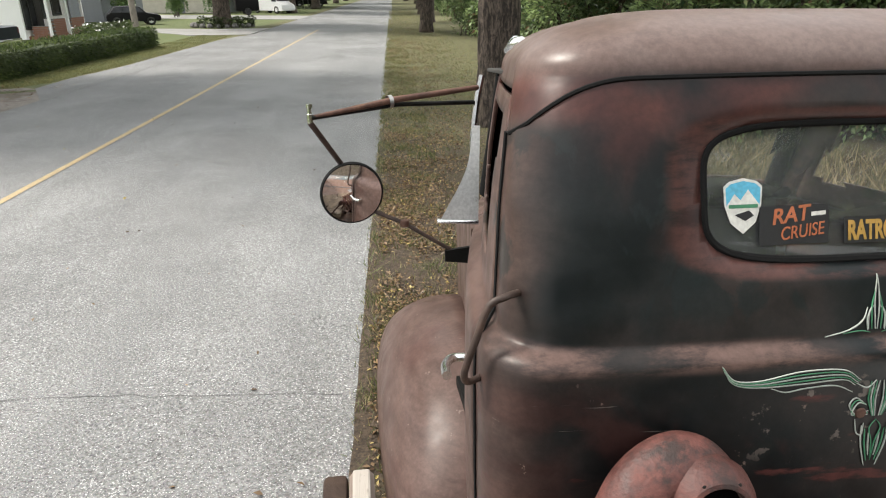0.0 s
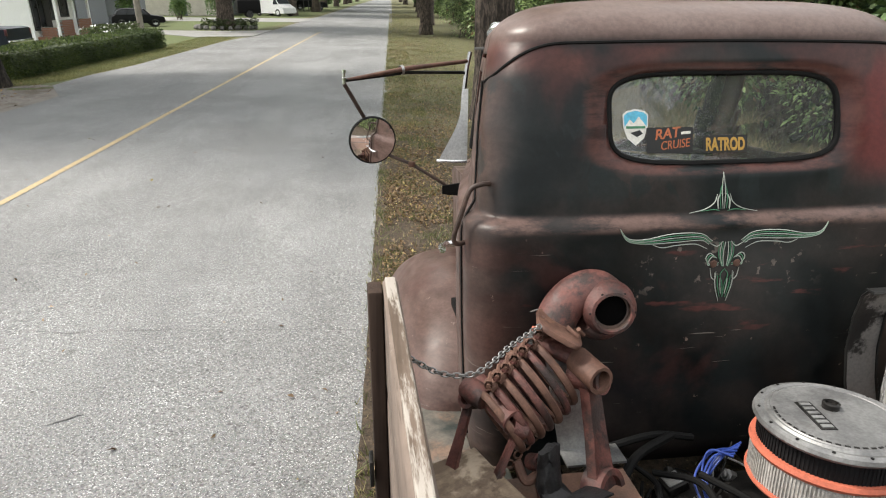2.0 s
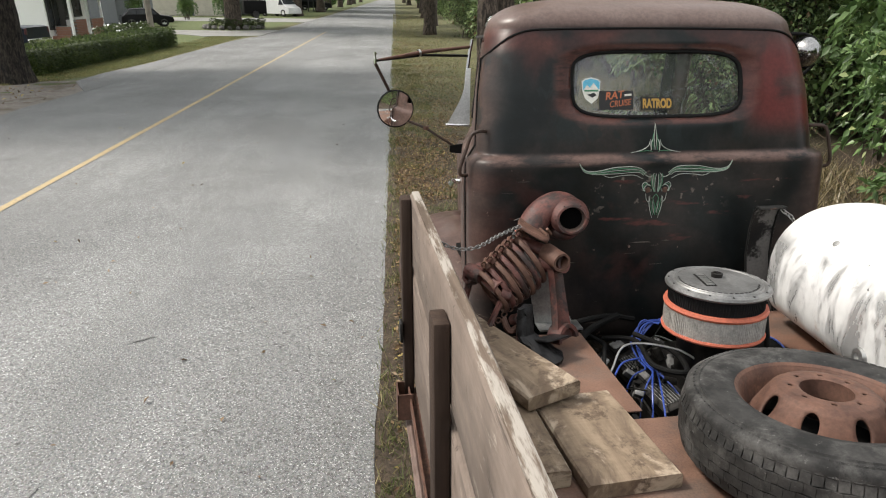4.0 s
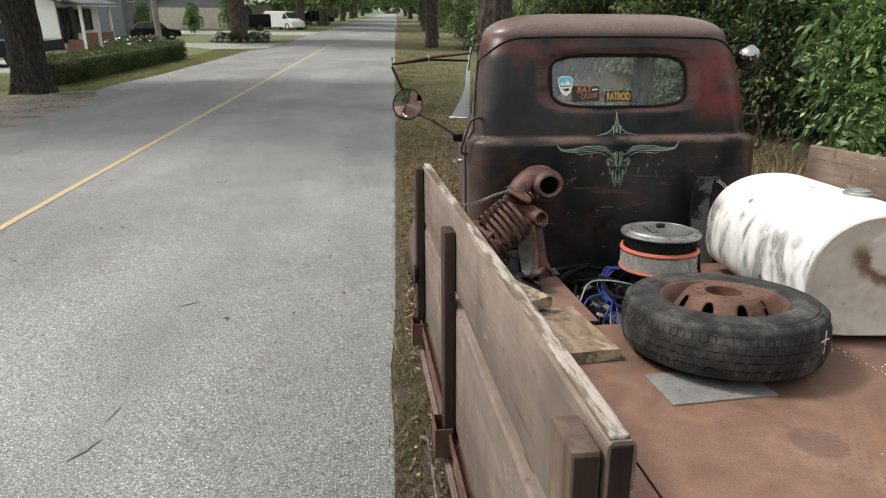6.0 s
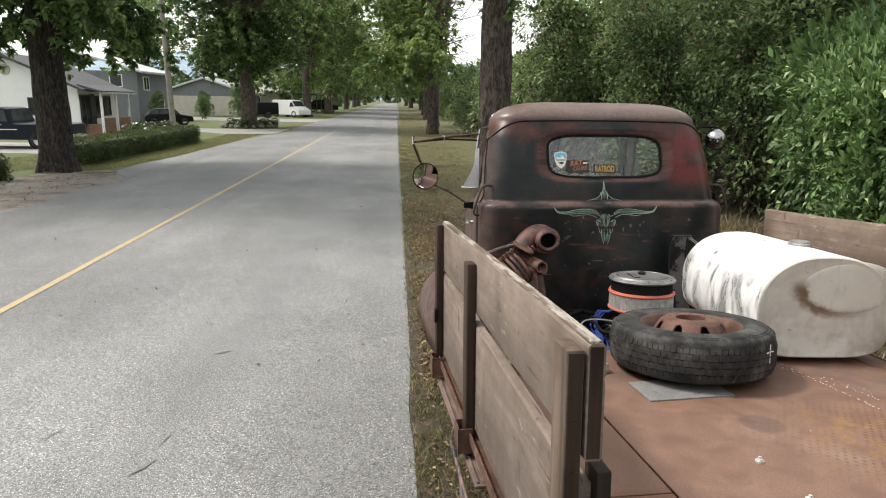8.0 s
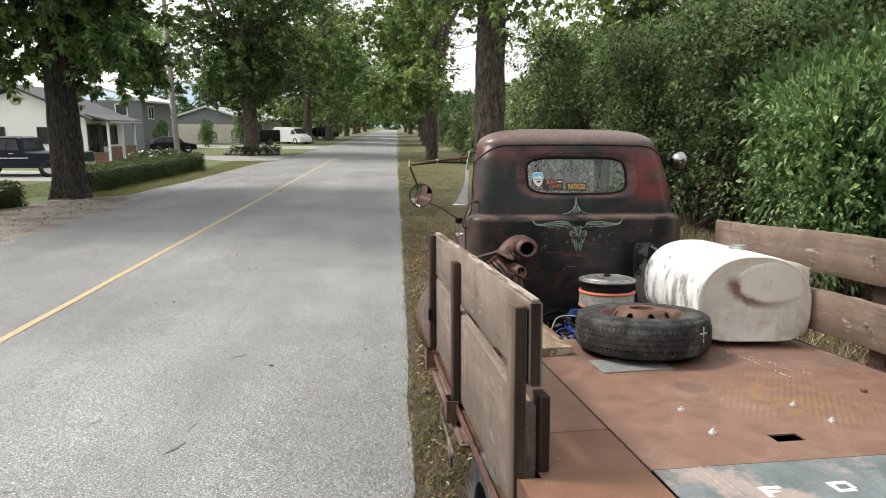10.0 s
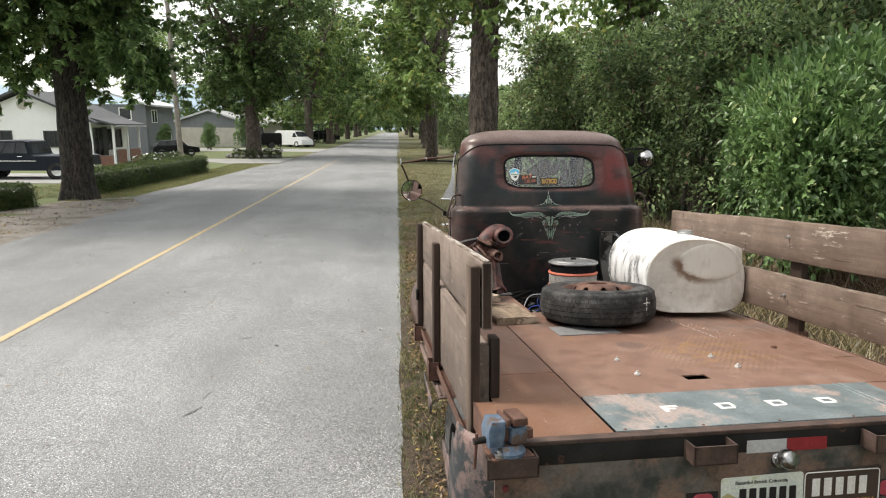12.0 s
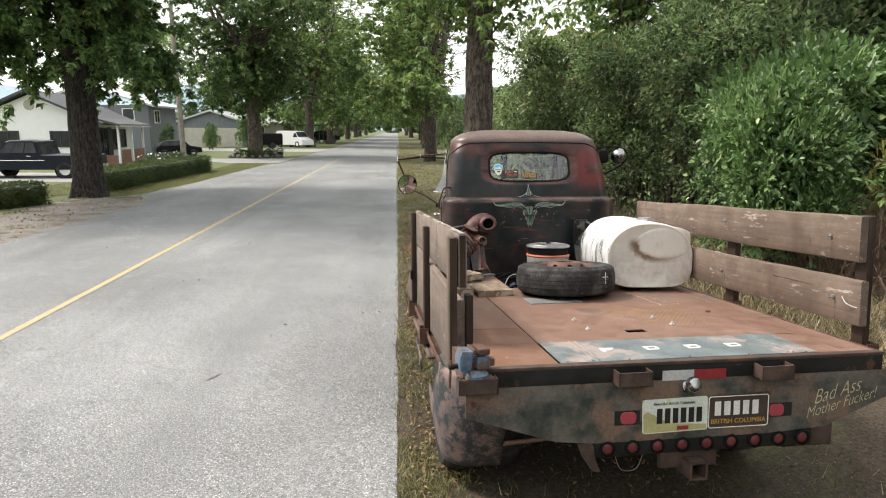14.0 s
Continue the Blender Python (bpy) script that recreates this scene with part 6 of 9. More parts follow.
lettering("CRUISE", 0.036, on_pane(-0.070, 0.855, 0.0012) @ pose(0, 0, 0, 0, 0, 6) @ Matrix.Diagonal((0.80, 1, 1, 1)), "orange_ink", st, shear=0.25)
for x0, z0, w in ((-0.050, 0.884, 0.030), (-0.152, 0.846, 0.028), (-0.152, 0.874, 0.012)):
    part("small_bar", prism([(0, 0), (w, 0.002), (w, 0.010), (0, 0.008)], on_pane(x0, z0, 0.0012), 0.0004), "lettering", st, "", 0)
st = part("letter_sticker", prism(rounded(0.142, 0.052, 0.003, 2), on_pane(0.090, 0.854), 0.0006), "ink", truck, "black strip sticker with ochre letters", 0)
lettering("RATROD", 0.052, on_pane(0.090, 0.852, 0.0012) @ Matrix.Diagonal((0.60, 1, 1, 1)), "ochre", st, bold=0.002)


# pinstriped skull with long horns, and a crest above the belt
def on_cab(x, z, lift=0.0022):
    return Vector((x, rear_y(x, z) - lift, z))


ornament = new("pinstripe_ornament")
ornament.parent = truck
tagged(ornament, "white and green pinstriped horned skull")
OX, OZ = 0.068, 0.588


def stripe(points, r=0.0016, material="stripe_white", mirror_too=True, steps=6):
    for s in ((1, -1) if mirror_too else (1,)):
        pts = [on_cab(OX + s * p.x, OZ + p.z * (0.92 if p.z < 0 else 1.0)) for p in curve([(x, 0, z) for x, z in points], steps)]
        n = len(pts)
        radii = [r * (0.35 + 0.65 * math.sin(math.pi * min(0.98, max(0.02, k / (n - 1)))) ** 0.5) for k in range(n)]
        part("stripe", tube(pts, radii, 5), material, ornament)


for k in range(5):
    a = k / 4
    stripe([(0.045 + 0.012 * a, -0.004 - 0.010 * a), (0.085, 0.020 - 0.020 * a), (0.17, 0.022 - 0.026 * a), (0.255, 0.008 - 0.014 * a), (0.305, 0.012 - 0.008 * a), (0.330 - 0.004 * a, 0.040 - 0.010 * a)],
           0.0016, "stripe_white" if k in (0, 2, 4) else "stripe_green")
stripe([(0.060, -0.030), (0.10, -0.012), (0.16, -0.014), (0.20, -0.020), (0.23, -0.010)])
stripe([(0.012, -0.006), (0.030, -0.022), (0.055, -0.010)])
for k in range(4):
    stripe([(0.004 + 0.006 * k, -0.008), (0.008 + 0.005 * k, -0.05), (0.004 + 0.002 * k, -0.090)], 0.0015, "stripe_green" if k % 2 else "stripe_white")
for k in range(3):
    stripe([(0.020, -0.085 + 0.004 * k), (0.045 + 0.004 * k, -0.085), (0.062 - 0.005 * k, -0.062 - 0.004 * k), (0.050 - 0.004 * k, -0.045 - 0.006 * k), (0.026, -0.062)], 0.0015, "stripe_green" if k == 1 else "stripe_white")
stripe([(0.046, -0.095), (0.040, -0.125), (0.028, -0.132), (0.026, -0.105)])
for k in range(3):
    stripe([(0.030 - 0.009 * k, -0.110 - 0.01 * k), (0.026 - 0.008 * k, -0.155), (0.012 - 0.003 * k, -0.208 + 0.012 * k)], 0.0017, "stripe_green" if k == 1 else "stripe_white")
stripe([(0.0, -0.098), (0.012, -0.118), (0.004, -0.150), (0.0, -0.195)], 0.0014, "stripe_green")
for s in (-1, 1):
    e = on_cab(OX + s * 0.037, OZ - 0.074, 0.003)
    part("eye_socket", lathe([(0.012, 0.0), (0.010, 0.003), (0, 0.004)], 14, pose(*e, 90, 0, 0)), "rust", ornament)
CZ = 0.660 - OZ
for k, w in enumerate((0.0, 0.006, 0.012)):
    stripe([(0.0 + w * 0.6, CZ + 0.118 - 0.03 * k), (0.005 + w, CZ + 0.065 - 0.012 * k), (0.002 + w * 1.2, CZ + 0.012)], 0.0015, "stripe_green" if k == 1 else "stripe_white")
stripe([(0.020, CZ + 0.055), (0.030, CZ + 0.030), (0.060, CZ + 0.012), (0.108, CZ + 0.002)])
stripe([(0.012, CZ + 0.006), (0.035, CZ + 0.010), (0.070, CZ + 0.006)], 0.0014, "stripe_green")
stripe([(0.018, CZ + 0.010), (0.020, CZ + 0.035), (0.012, CZ + 0.055)])

# ---- engine in the well behind the cab ----
engine = new("engine")
engine.parent = truck
tagged(engine, "oily black engine with blue leads")
part("engine_block", box((-0.12, 2.02, -0.52), (0.36, 2.76, -0.22), 0.03), "oily", engine)
part("intake", box((0.0, 2.12, -0.24), (0.24, 2.66, -0.08), 0.03), "oily", engine)
part("well_wall", box((-0.34, 1.99, -0.45), (-0.325, 2.80, -0.01), 0, box((-0.34, 1.985, -0.45), (0.42, 1.995, -0.07))), "black", truck)
part("well_floor", box((-0.34, 1.99, -0.56), (0.86, 2.80, -0.54)), "black", truck)
VC = pose(-0.105, 2.43, -0.115, 0, -22, 4)


def valve_cover(m, parent):
    ob = part("valve_cover", prism(rounded(0.105, 0.50, 0.02), m @ pose(0, 0, -0.05), 0.065, bevel=0.012), "oily", parent, "ribbed black valve cover", 35)
    rail = tube([m @ Vector((x, y, 0.008)) for x, y in rounded(0.085, 0.48, 0.015)], 0.006, 6, loop=True)
    part("cover_rim", rail, "alloy", ob, "bare alloy rim")
    for k in range(7):
        x = -0.030 + 0.010 * k
        part("cover_fin", box((x - 0.002, -0.22, 0.014), (x + 0.002, -0.09, 0.021), m=m), "alloy", ob, "", 0)
        part("cover_fin", box((x - 0.002, 0.04, 0.014), (x + 0.002, 0.13, 0.021), m=m), "alloy", ob, "", 0)
    part("cover_badge", box((-0.028, -0.075, 0.014), (0.028, 0.030, 0.018), 0.004, m=m), "black", ob)
    part("badge_bar", box((-0.016, -0.06, 0.018), (0.010, 0.015, 0.0195), m=m), "alloy", ob, "", 0)
    part("breather_box", box((-0.034, 0.165, 0.012), (0.034, 0.235, 0.040), 0.010, m=m), "oily", ob)
    part("breather_top", box((-0.024, 0.175, 0.040), (0.024, 0.225, 0.044), 0.003, m=m), "alloy", ob, "bright ribbed vent")


valve_cover(VC, engine)
valve_cover(pose(0.345, 2.43, -0.16, 0, 22, -4), engine)
rng = np.random.default_rng(11)
# leads come down from the distributor in a bundle over the valve cover, then part
for k in range(6):
    w = Vector((rng.normal(0, 0.009), rng.normal(0, 0.009), rng.normal(0, 0.006)))
    end = ((-0.175, 2.20), (-0.170, 2.30), (-0.165, 2.12), (-0.18, 2.40), (-0.06, 2.16), (-0.05, 2.26))[k]
    pts = [Vector((0.0 + 0.012 * k, 2.56 + 0.012 * k, 0.035)), Vector((-0.055 + 0.008 * k, 2.58, 0.030)) + w, Vector((-0.085, 2.55, -0.03)) + w * 1.2, Vector((-0.100, 2.46, -0.062)) + w,
           Vector((-0.095, 2.38, -0.066)) + w * 1.4, Vector((end[0] * 0.6 - 0.04, (end[1] + 2.34) / 2, -0.080)) + w, Vector((end[0], end[1], -0.14)), Vector((end[0] - 0.01, end[1] - 0.02, -0.22))]
    part("ignition_lead", tube(curve(pts, 8), 0.0034, 7), "cable_blue", engine, "bright blue ignition lead")
for pts in (((-0.24, 2.40, -0.10), (-0.19, 2.44, -0.06), (-0.12, 2.45, -0.050)), ((-0.14, 2.04, -0.12), (-0.10, 2.01, -0.10), (-0.05, 2.02, -0.12)), ((0.32, 2.5, 0.0), (0.40, 2.42, 0.01), (0.42, 2.30, -0.04))):
    part("ignition_lead", tube(curve(pts, 10), 0.0040, 7), "cable_blue", engine, "bright blue ignition lead")
for pts, r in ((((-0.20, 2.62, -0.04), (-0.12, 2.50, 0.0), (-0.14, 2.30, 0.0), (-0.06, 2.22, 0.01), (-0.03, 2.38, 0.01), (-0.12, 2.52, 0.02)), 0.010),
               (((0.02, 2.36, -0.02), (0.06, 2.28, 0.0), (0.02, 2.14, -0.05), (-0.01, 2.05, -0.18)), 0.013),
               (((0.25, 2.30, 0.22), (0.245, 2.26, 0.12), (0.25, 2.22, 0.0), (0.27, 2.12, -0.10)), 0.010),
               (((-0.32, 2.72, -0.02), (-0.15, 2.74, 0.0), (-0.02, 2.74, -0.02)), 0.012),
               (((-0.30, 2.60, -0.03), (-0.22, 2.68, -0.02), (-0.10, 2.72, 0.01)), 0.014),
               (((0.05, 2.12, -0.05), (0.15, 2.06, -0.03), (0.24, 2.08, -0.06)), 0.009),
               (((-0.28, 2.40, -0.06), (-0.24, 2.50, -0.03), (-0.21, 2.60, -0.05), (-0.26, 2.72, -0.05)), 0.008)):
    part("hose", tube(curve(pts, 8), r, 8), "black", engine, "black rubber hose")
part("bare_cable", tube(curve([(-0.27, 2.36, -0.05), (-0.20, 2.40, 0.035), (-0.05, 2.34, 0.04), (0.04, 2.28, 0.0)], 10), 0.004, 6), "steel", engine, "looped pale cable")
for k in range(14):
    p = Vector((rng.uniform(-0.02, 0.30), rng.uniform(2.06, 2.62), -0.07 + rng.uniform(-0.03, 0.03)))
    part("engine_fitting", lathe([(0.018, -0.04), (0.018, 0.01), (0.010, 0.014), (0.010, 0.03), (0, 0.032)], 8, pose(*p, rng.uniform(-60, 60), rng.uniform(-60, 60), 0)), "alloy" if k % 3 == 0 else "oily", engine)
for k in range(34):
    x, y = rng.uniform(-0.30, 0.38), rng.uniform(2.03, 2.74)
    pts = [Vector((x, y, rng.uniform(-0.20, -0.06)))]
    for _ in range(4):
        pts.append(pts[-1] + Vector((rng.uniform(-0.11, 0.11), rng.uniform(-0.11, 0.11), rng.uniform(-0.06, 0.06))))
    for p in pts:
        p.x, p.y, p.z = min(0.40, max(-0.31, p.x)), min(2.76, max(2.01, p.y)), min(-0.01, max(-0.26, p.z))
    part("wire", tube(curve(pts, 6), rng.uniform(0.002, 0.006), 6), ("black", "oily", "black", "alloy")[k % 4], engine)
for k in range(16):
    p = Vector((rng.uniform(-0.29, 0.36), rng.uniform(2.05, 2.72), rng.uniform(-0.16, -0.06)))
    part("connector", box((-0.016, -0.022, -0.010), (0.016, 0.022, 0.010), 0.003, m=pose(*p, rng.uniform(-50, 50), rng.uniform(-50, 50), rng.uniform(0, 180))), "oily" if k % 3 else "alloy", engine)
# carburettor and twin air filter
AC = pose(0.090, 2.345, 0.095)
part("carburettor", box((0.01, 2.25, -0.10), (0.17, 2.45, 0.112), 0.02), "oily", engine)
cleaner = new("air_cleaner")
cleaner.parent = engine
cleaner.matrix_local = AC
part("lower_filter", lathe([(0.166, 0.025), (0.166, 0.105)], 64), "filter_paper", cleaner, "pleated grey paper filter")
bm = bmesh.new()
for k in range(130):
    q = 2 * math.pi * k / 130
    r = 0.1675 + 0.001 * math.sin(k * 7.0)
    box((r - 0.002, -0.0013, 0.026), (r + 0.0015, 0.0013, 0.104), 0, bm, pose(0, 0, 0, 0, 0, math.degrees(q)))
tagged(part("pleats", bm, "filter_paper", cleaner, "", 0), kind="stuff")
part("lower_seal", lathe([(0.10, 0.015), (0.172, 0.015), (0.175, 0.021), (0.172, 0.028), (0.160, 0.028)], 64), "orange", cleaner, "orange rubber seal")
part("middle_seal", lathe([(0.150, 0.102), (0.171, 0.102), (0.175, 0.110), (0.171, 0.120), (0.150, 0.120)], 64), "orange", cleaner, "orange rubber seal")
part("upper_filter", lathe([(0.158, 0.118), (0.158, 0.178)], 64), "filter_black", cleaner, "black pleated filter")
bm = bmesh.new()
for k in range(110):
    box((0.156, -0.0016, 0.119), (0.1605, 0.0016, 0.177), 0, bm, pose(0, 0, 0, 0, 0, 360 * k / 110))
tagged(part("pleats", bm, "filter_black", cleaner, "", 0), kind="stuff")
lid = part("filter_lid", lathe([(0.150, 0.172), (0.172, 0.174), (0.176, 0.181), (0.172, 0.190), (0.160, 0.194), (0.150, 0.191), (0.145, 0.196), (0, 0.199)], 64), "alloy", cleaner, "dull grey lid with raised rim", 30)
for k in range(14):
    q = 2 * math.pi * k / 14
    part("lid_screw", lathe([(0.004, 0), (0.0035, 0.002), (0, 0.0025)], 8, pose(0.163 * math.cos(q), 0.163 * math.sin(q), 0.193)), "oily", lid)
for k in range(46):
    q = 360 * k / 46
    if 150 < q < 330:
        part("lid_mark", box((0.128, -0.0055, 0.1955), (0.133, 0.0055, 0.1975), m=pose(0, 0, 0, 0, 0, q)), "oily", lid, "", 0)
part("lid_ring", lathe([(0.136, 0.1955), (0.138, 0.1985), (0.141, 0.1955)], 64), "alloy", lid)
part("wing_nut", lathe([(0.019, 0.198), (0.020, 0.212), (0.014, 0.214), (0.012, 0.206), (0, 0.206)], 20, pose(0.012, 0.03, 0)), "oily", lid, "black centre nut")
badge = part("lid_badge", box((-0.066, -0.062, 0.1975), (-0.028, 0.058, 0.2000), 0.001, m=pose(0, 0, 0, 0, 0, -8)), "oily", lid)
for k in range(6):
    part("badge_bar", box((-0.060, -0.056 + 0.019 * k, 0.2000), (-0.034, -0.044 + 0.019 * k, 0.2018), m=pose(0, 0, 0, 0, 0, -8)), "steel", badge, "", 0)
# upright strap bracket by the cab, and its chain
STRAP_ROWS = ((2.680, 0.462, 0.0), (2.700, 0.440, 0.0), (2.722, 0.36, 0.004), (2.733, 0.25, 0.012), (2.728, 0.15, 0.024), (2.712, 0.05, 0.040), (2.69, -0.05, 0.055))
strap = part("strap_bracket", skin([[(0.436 + d, y, z), (0.536 + d, y, z), (0.536 + d, y + 0.006, z), (0.436 + d, y + 0.006, z)] for y, z, d in STRAP_ROWS], True, True), "strap", truck, "curved black steel strap with chipped paint")
for x in (0.430, 0.536):
    part("strap_edge", tube([(x + d, y - 0.002, z) for y, z, d in STRAP_ROWS], 0.0045, 6), "black_paint", strap)
part("strap_top", box((0.428, 2.660, 0.456), (0.546, 2.692, 0.466), 0.002), "black_paint", strap, "", 0)


def chain(points, link, wire, parent, material, name="chain_link"):
    pts = curve(points, 60)
    length = sum((b - a).length for a, b in zip(pts, pts[1:]))
    n = int(length / (link * 0.72))
    at, out, walked, i = 0.0, [], 0.0, 0
    for k in range(n + 1):
        want = length * k / n
        while i < len(pts) - 2 and walked + (pts[i + 1] - pts[i]).length < want:
            walked += (pts[i + 1] - pts[i]).length
            i += 1
        d = pts[i + 1] - pts[i]
        out.append((pts[i] + d * min(1.0, (want - walked) / max(d.length, 1e-9)), d.normalized()))
    proto = None
    for k, (p, d) in enumerate(out):
        turn = d.to_track_quat("X", "Z").to_matrix().to_4x4() @ Matrix.Rotation(radians(45 + 90 * (k % 2)), 4, "X")
        if proto is None:
            ring = [(link * 0.5 * (abs(math.cos(q)) ** 0.7) * math.copysign(1, math.cos(q)), link * 0.30 * math.sin(q), 0) for q in np.linspace(0, 2 * math.pi, 16, endpoint=False)]
            bm = tube(ring, wire, 6, loop=True)
            proto = part(name, bm, material, parent, "")
            ob = proto
        else:
            ob = new(name, proto.data)
            ob.parent = parent
        ob.matrix_local = Matrix.Translation(p) @ turn


chain([(0.542, 2.675, 0.445), (0.575, 2.66, 0.415), (0.595, 2.64, 0.36), (0.625, 2.62, 0.31)], 0.026, 0.0026, strap, "steel")

# ---- things on the deck ----
def on_deck(x, y, z=0.0, rz=0.0, rx=0.0, ry=0.0):
    return TRUCK @ pose(x, y, z, rx, ry, rz)


# spare wheel lying flat
spare = thing("spare_wheel", on_deck(0.022, 1.690, 0.011) @ pose(0, 0, 0, -2.6, 0, 0) @ pose(0, 0, 0, 0, 0, 18), "worn black spare tyre on a rusty steel rim lying flat", "wheel")
R, W = 0.348, 0.205
prof = [(0.205, 0.185), (0.215, 0.198), (0.245, 0.205), (0.29, 0.201), (0.322, 0.194), (0.336, 0.183), (R - 0.011, 0.168), (R - 0.011, 0.040), (0.338, 0.033), (0.322, 0.017), (0.29, 0.005), (0.245, 0.0), (0.215, 0.007), (0.205, 0.020)]
tyre = part("tyre", lathe(prof, 96, closed=True), "rubber", spare, "worn black tyre with grey scuffs", 60)
bm = bmesh.new()
rng = random.Random(23)
for ring_k, (z0, z1, r0, r1) in enumerate(((0.030, 0.058, 0.336, 0.344), (0.0605, 0.0860, 0.3455, 0.3465), (0.0883, 0.1137, 0.3465, 0.3465), (0.1160, 0.1407, 0.3465, 0.3455), (0.143, 0.172, 0.344, 0.335))):
    cnt = 88
    for k in range(cnt):
        q = 360 * (k + 0.5 * (ring_k % 2)) / cnt
        half = math.pi * R / cnt * (0.86 if ring_k in (0, 4) else 0.965)
        zig = 0.0013 * (1 if k % 2 else -1)
        lip = rng.uniform(-0.0008, 0.0004)
        vs = [bm.verts.new(pose(0, 0, 0, 0, 0, q) @ Vector(p)) for p in (
            (R - 0.016, -half, z0 + zig), (r0 + lip, -half, z0 + zig), (r0 + lip, half, z0 - zig), (R - 0.016, half, z0 - zig),
            (R - 0.016, -half, z1 + zig), (r1 + lip, -half, z1 + zig), (r1 + lip, half, z1 - zig), (R - 0.016, half, z1 - zig))]
        for f in ((0, 1, 2, 3), (7, 6, 5, 4), (1, 5, 6, 2), (0, 4, 5, 1), (2, 6, 7, 3)):
            bm.faces.new([vs[i] for i in f])
tagged(part("tread", bm, "rubber", tyre, "", 30), kind="stuff")
bm = bmesh.new()
for k in range(88):
    vs = [bm.verts.new(pose(0, 0, 0, 0, 0, 360 * k / 88) @ Vector(p)) for p in (
        (0.338, -0.0085, 0.168), (0.338, 0.0085, 0.168), (0.316, 0.0085, 0.1985), (0.316, -0.0085, 0.1985), (0.330, -0.0085, 0.160), (0.330, 0.0085, 0.160), (0.306, 0.0085, 0.193), (0.306, -0.0085, 0.193))]
    for f in ((0, 1, 2, 3), (0, 4, 5, 1), (2, 6, 7, 3), (0, 3, 7, 4), (1, 5, 6, 2)):
        bm.faces.new([vs[i] for i in f])
tagged(part("shoulder_tread", bm, "rubber", tyre, "", 30), kind="stuff")
part("bead_ring", lathe([(0.300, 0.199), (0.303, 0.202), (0.306, 0.198)], 64), "rubber", tyre)
cross = bmesh.new()
for a, b, c, d in ((-0.003, 0.090, 0.002, 0.112), (-0.002, 0.117, 0.003, 0.137), (-0.003, 0.144, 0.002, 0.166), (-0.030, 0.132, -0.007, 0.138), (-0.004, 0.133, 0.012, 0.139), (0.016, 0.131, 0.029, 0.136)):
    box((R - 0.002, a, b), (R - 0.0002, c, d), 0, cross)
part("chalk_cross", cross, "lettering", tyre, "white chalk cross", 0).matrix_local = pose(0, 0, 0, 0, 0, -76)
rim = part("rim", lathe([(0.206, 0.190), (0.214, 0.197), (0.210, 0.192), (0.198, 0.180), (0.192, 0.150), (0.178, 0.120), (0.172, 0.118)], 72), "rust", spare, "brown rusty steel rim")
# dish with hand holes and a centre bore
bm = bmesh.new()
rows = []
N = 160
dish = [(0.178, 0.118), (0.172, 0.132), (0.160, 0.156), (0.145, 0.184), (0.130, 0.206), (0.114, 0.218), (0.10, 0.221), (0.068, 0.221), (0.062, 0.218), (0.060, 0.160)]
sub = []
for (r0, z0), (r1, z1) in zip(dish, dish[1:]):
    for k in range(6):
        sub.append((r0 + (r1 - r0) * k / 6, z0 + (z1 - z0) * k / 6))
sub.append(dish[-1])
vs = [[bm.verts.new((r * math.cos(2 * math.pi * k / N), r * math.sin(2 * math.pi * k / N), z)) for k in range(N)] for r, z in sub]


def hand_hole(v):
    """How far a point of the disc lies from the nearest hand hole: 1 on its rim."""
    r, q = math.hypot(v.x, v.y), math.radians(math.degrees(math.atan2(v.y, v.x)) % 45 - 22.5)
    return math.hypot((r - 0.146) / 0.018, q * 0.146 / 0.019), r, q


# round the holes: points close to a rim move onto it
zr, zz = [p[0] for p in dish][::-1], [p[1] for p in dish][::-1]
for row in vs:
    for v in row:
        f, r, q = hand_hole(v.co)
        if 0.72 < f < 1.28:
            turn = math.atan2(v.co.y, v.co.x) - q + q / f
            r = 0.146 + (r - 0.146) / f
            v.co = (r * math.cos(turn), r * math.sin(turn), float(np.interp(r, zr, zz)))
for a in range(len(vs) - 1):
    for k in range(N):
        j = (k + 1) % N
        if max(hand_hole(v.co)[0] for v in (vs[a][k], vs[a][j], vs[a + 1][j], vs[a + 1][k])) < 1.02:
            continue
        c = (vs[a][k].co + vs[a + 1][j].co) / 2
        r = math.hypot(c.x, c.y)
        q2 = (math.degrees(math.atan2(c.y, c.x)) + 22.5) % 45 - 22.5
        if ((r - 0.085) / 0.007) ** 2 + (q2 * math.pi / 180 * 0.085 / 0.007) ** 2 < 1:
            continue
        bm.faces.new((vs[a][k], vs[a][j], vs[a + 1][j], vs[a + 1][k]))
ob = part("wheel_disc", bm, "rust", spare, "rusty disc with round hand holes", 50)
sol = ob.modifiers.new("thickness", "SOLIDIFY")
sol.thickness = 0.006
part("wheel_well_back", lathe([(0.19, 0.06), (0, 0.06)], 40), "black", spare)

# dripped white paint in broken lines beside the tank
rng = random.Random(5)
bm = bmesh.new()
for (x0, y0), (x1, y1), n, wide in (((0.462, 1.72), (0.50, 1.15), 34, 0.003), ((0.525, 1.50), (0.60, 1.18), 26, 0.022), ((0.44, 1.66), (0.46, 1.50), 8, 0.012)):
    for k in range(n):
        t = (k + rng.uniform(-0.3, 0.3)) / n
        x, y = x0 + (x1 - x0) * t + rng.gauss(0, wide), y0 + (y1 - y0) * t
        r = rng.uniform(0.0014, 0.0030)
        lathe([(r, 0.0012), (r * 0.6, 0.0022), (0, 0.0025)], 7, pose(x, y, 0.002, 0, 0, rng.uniform(0, 360)) @ Matrix.Diagonal((1, rng.uniform(1.0, 1.8), 1, 1)), bm)
tagged(part("paint_drips", bm, "lettering", truck, "dried drips of white paint", 0), kind="stuff")

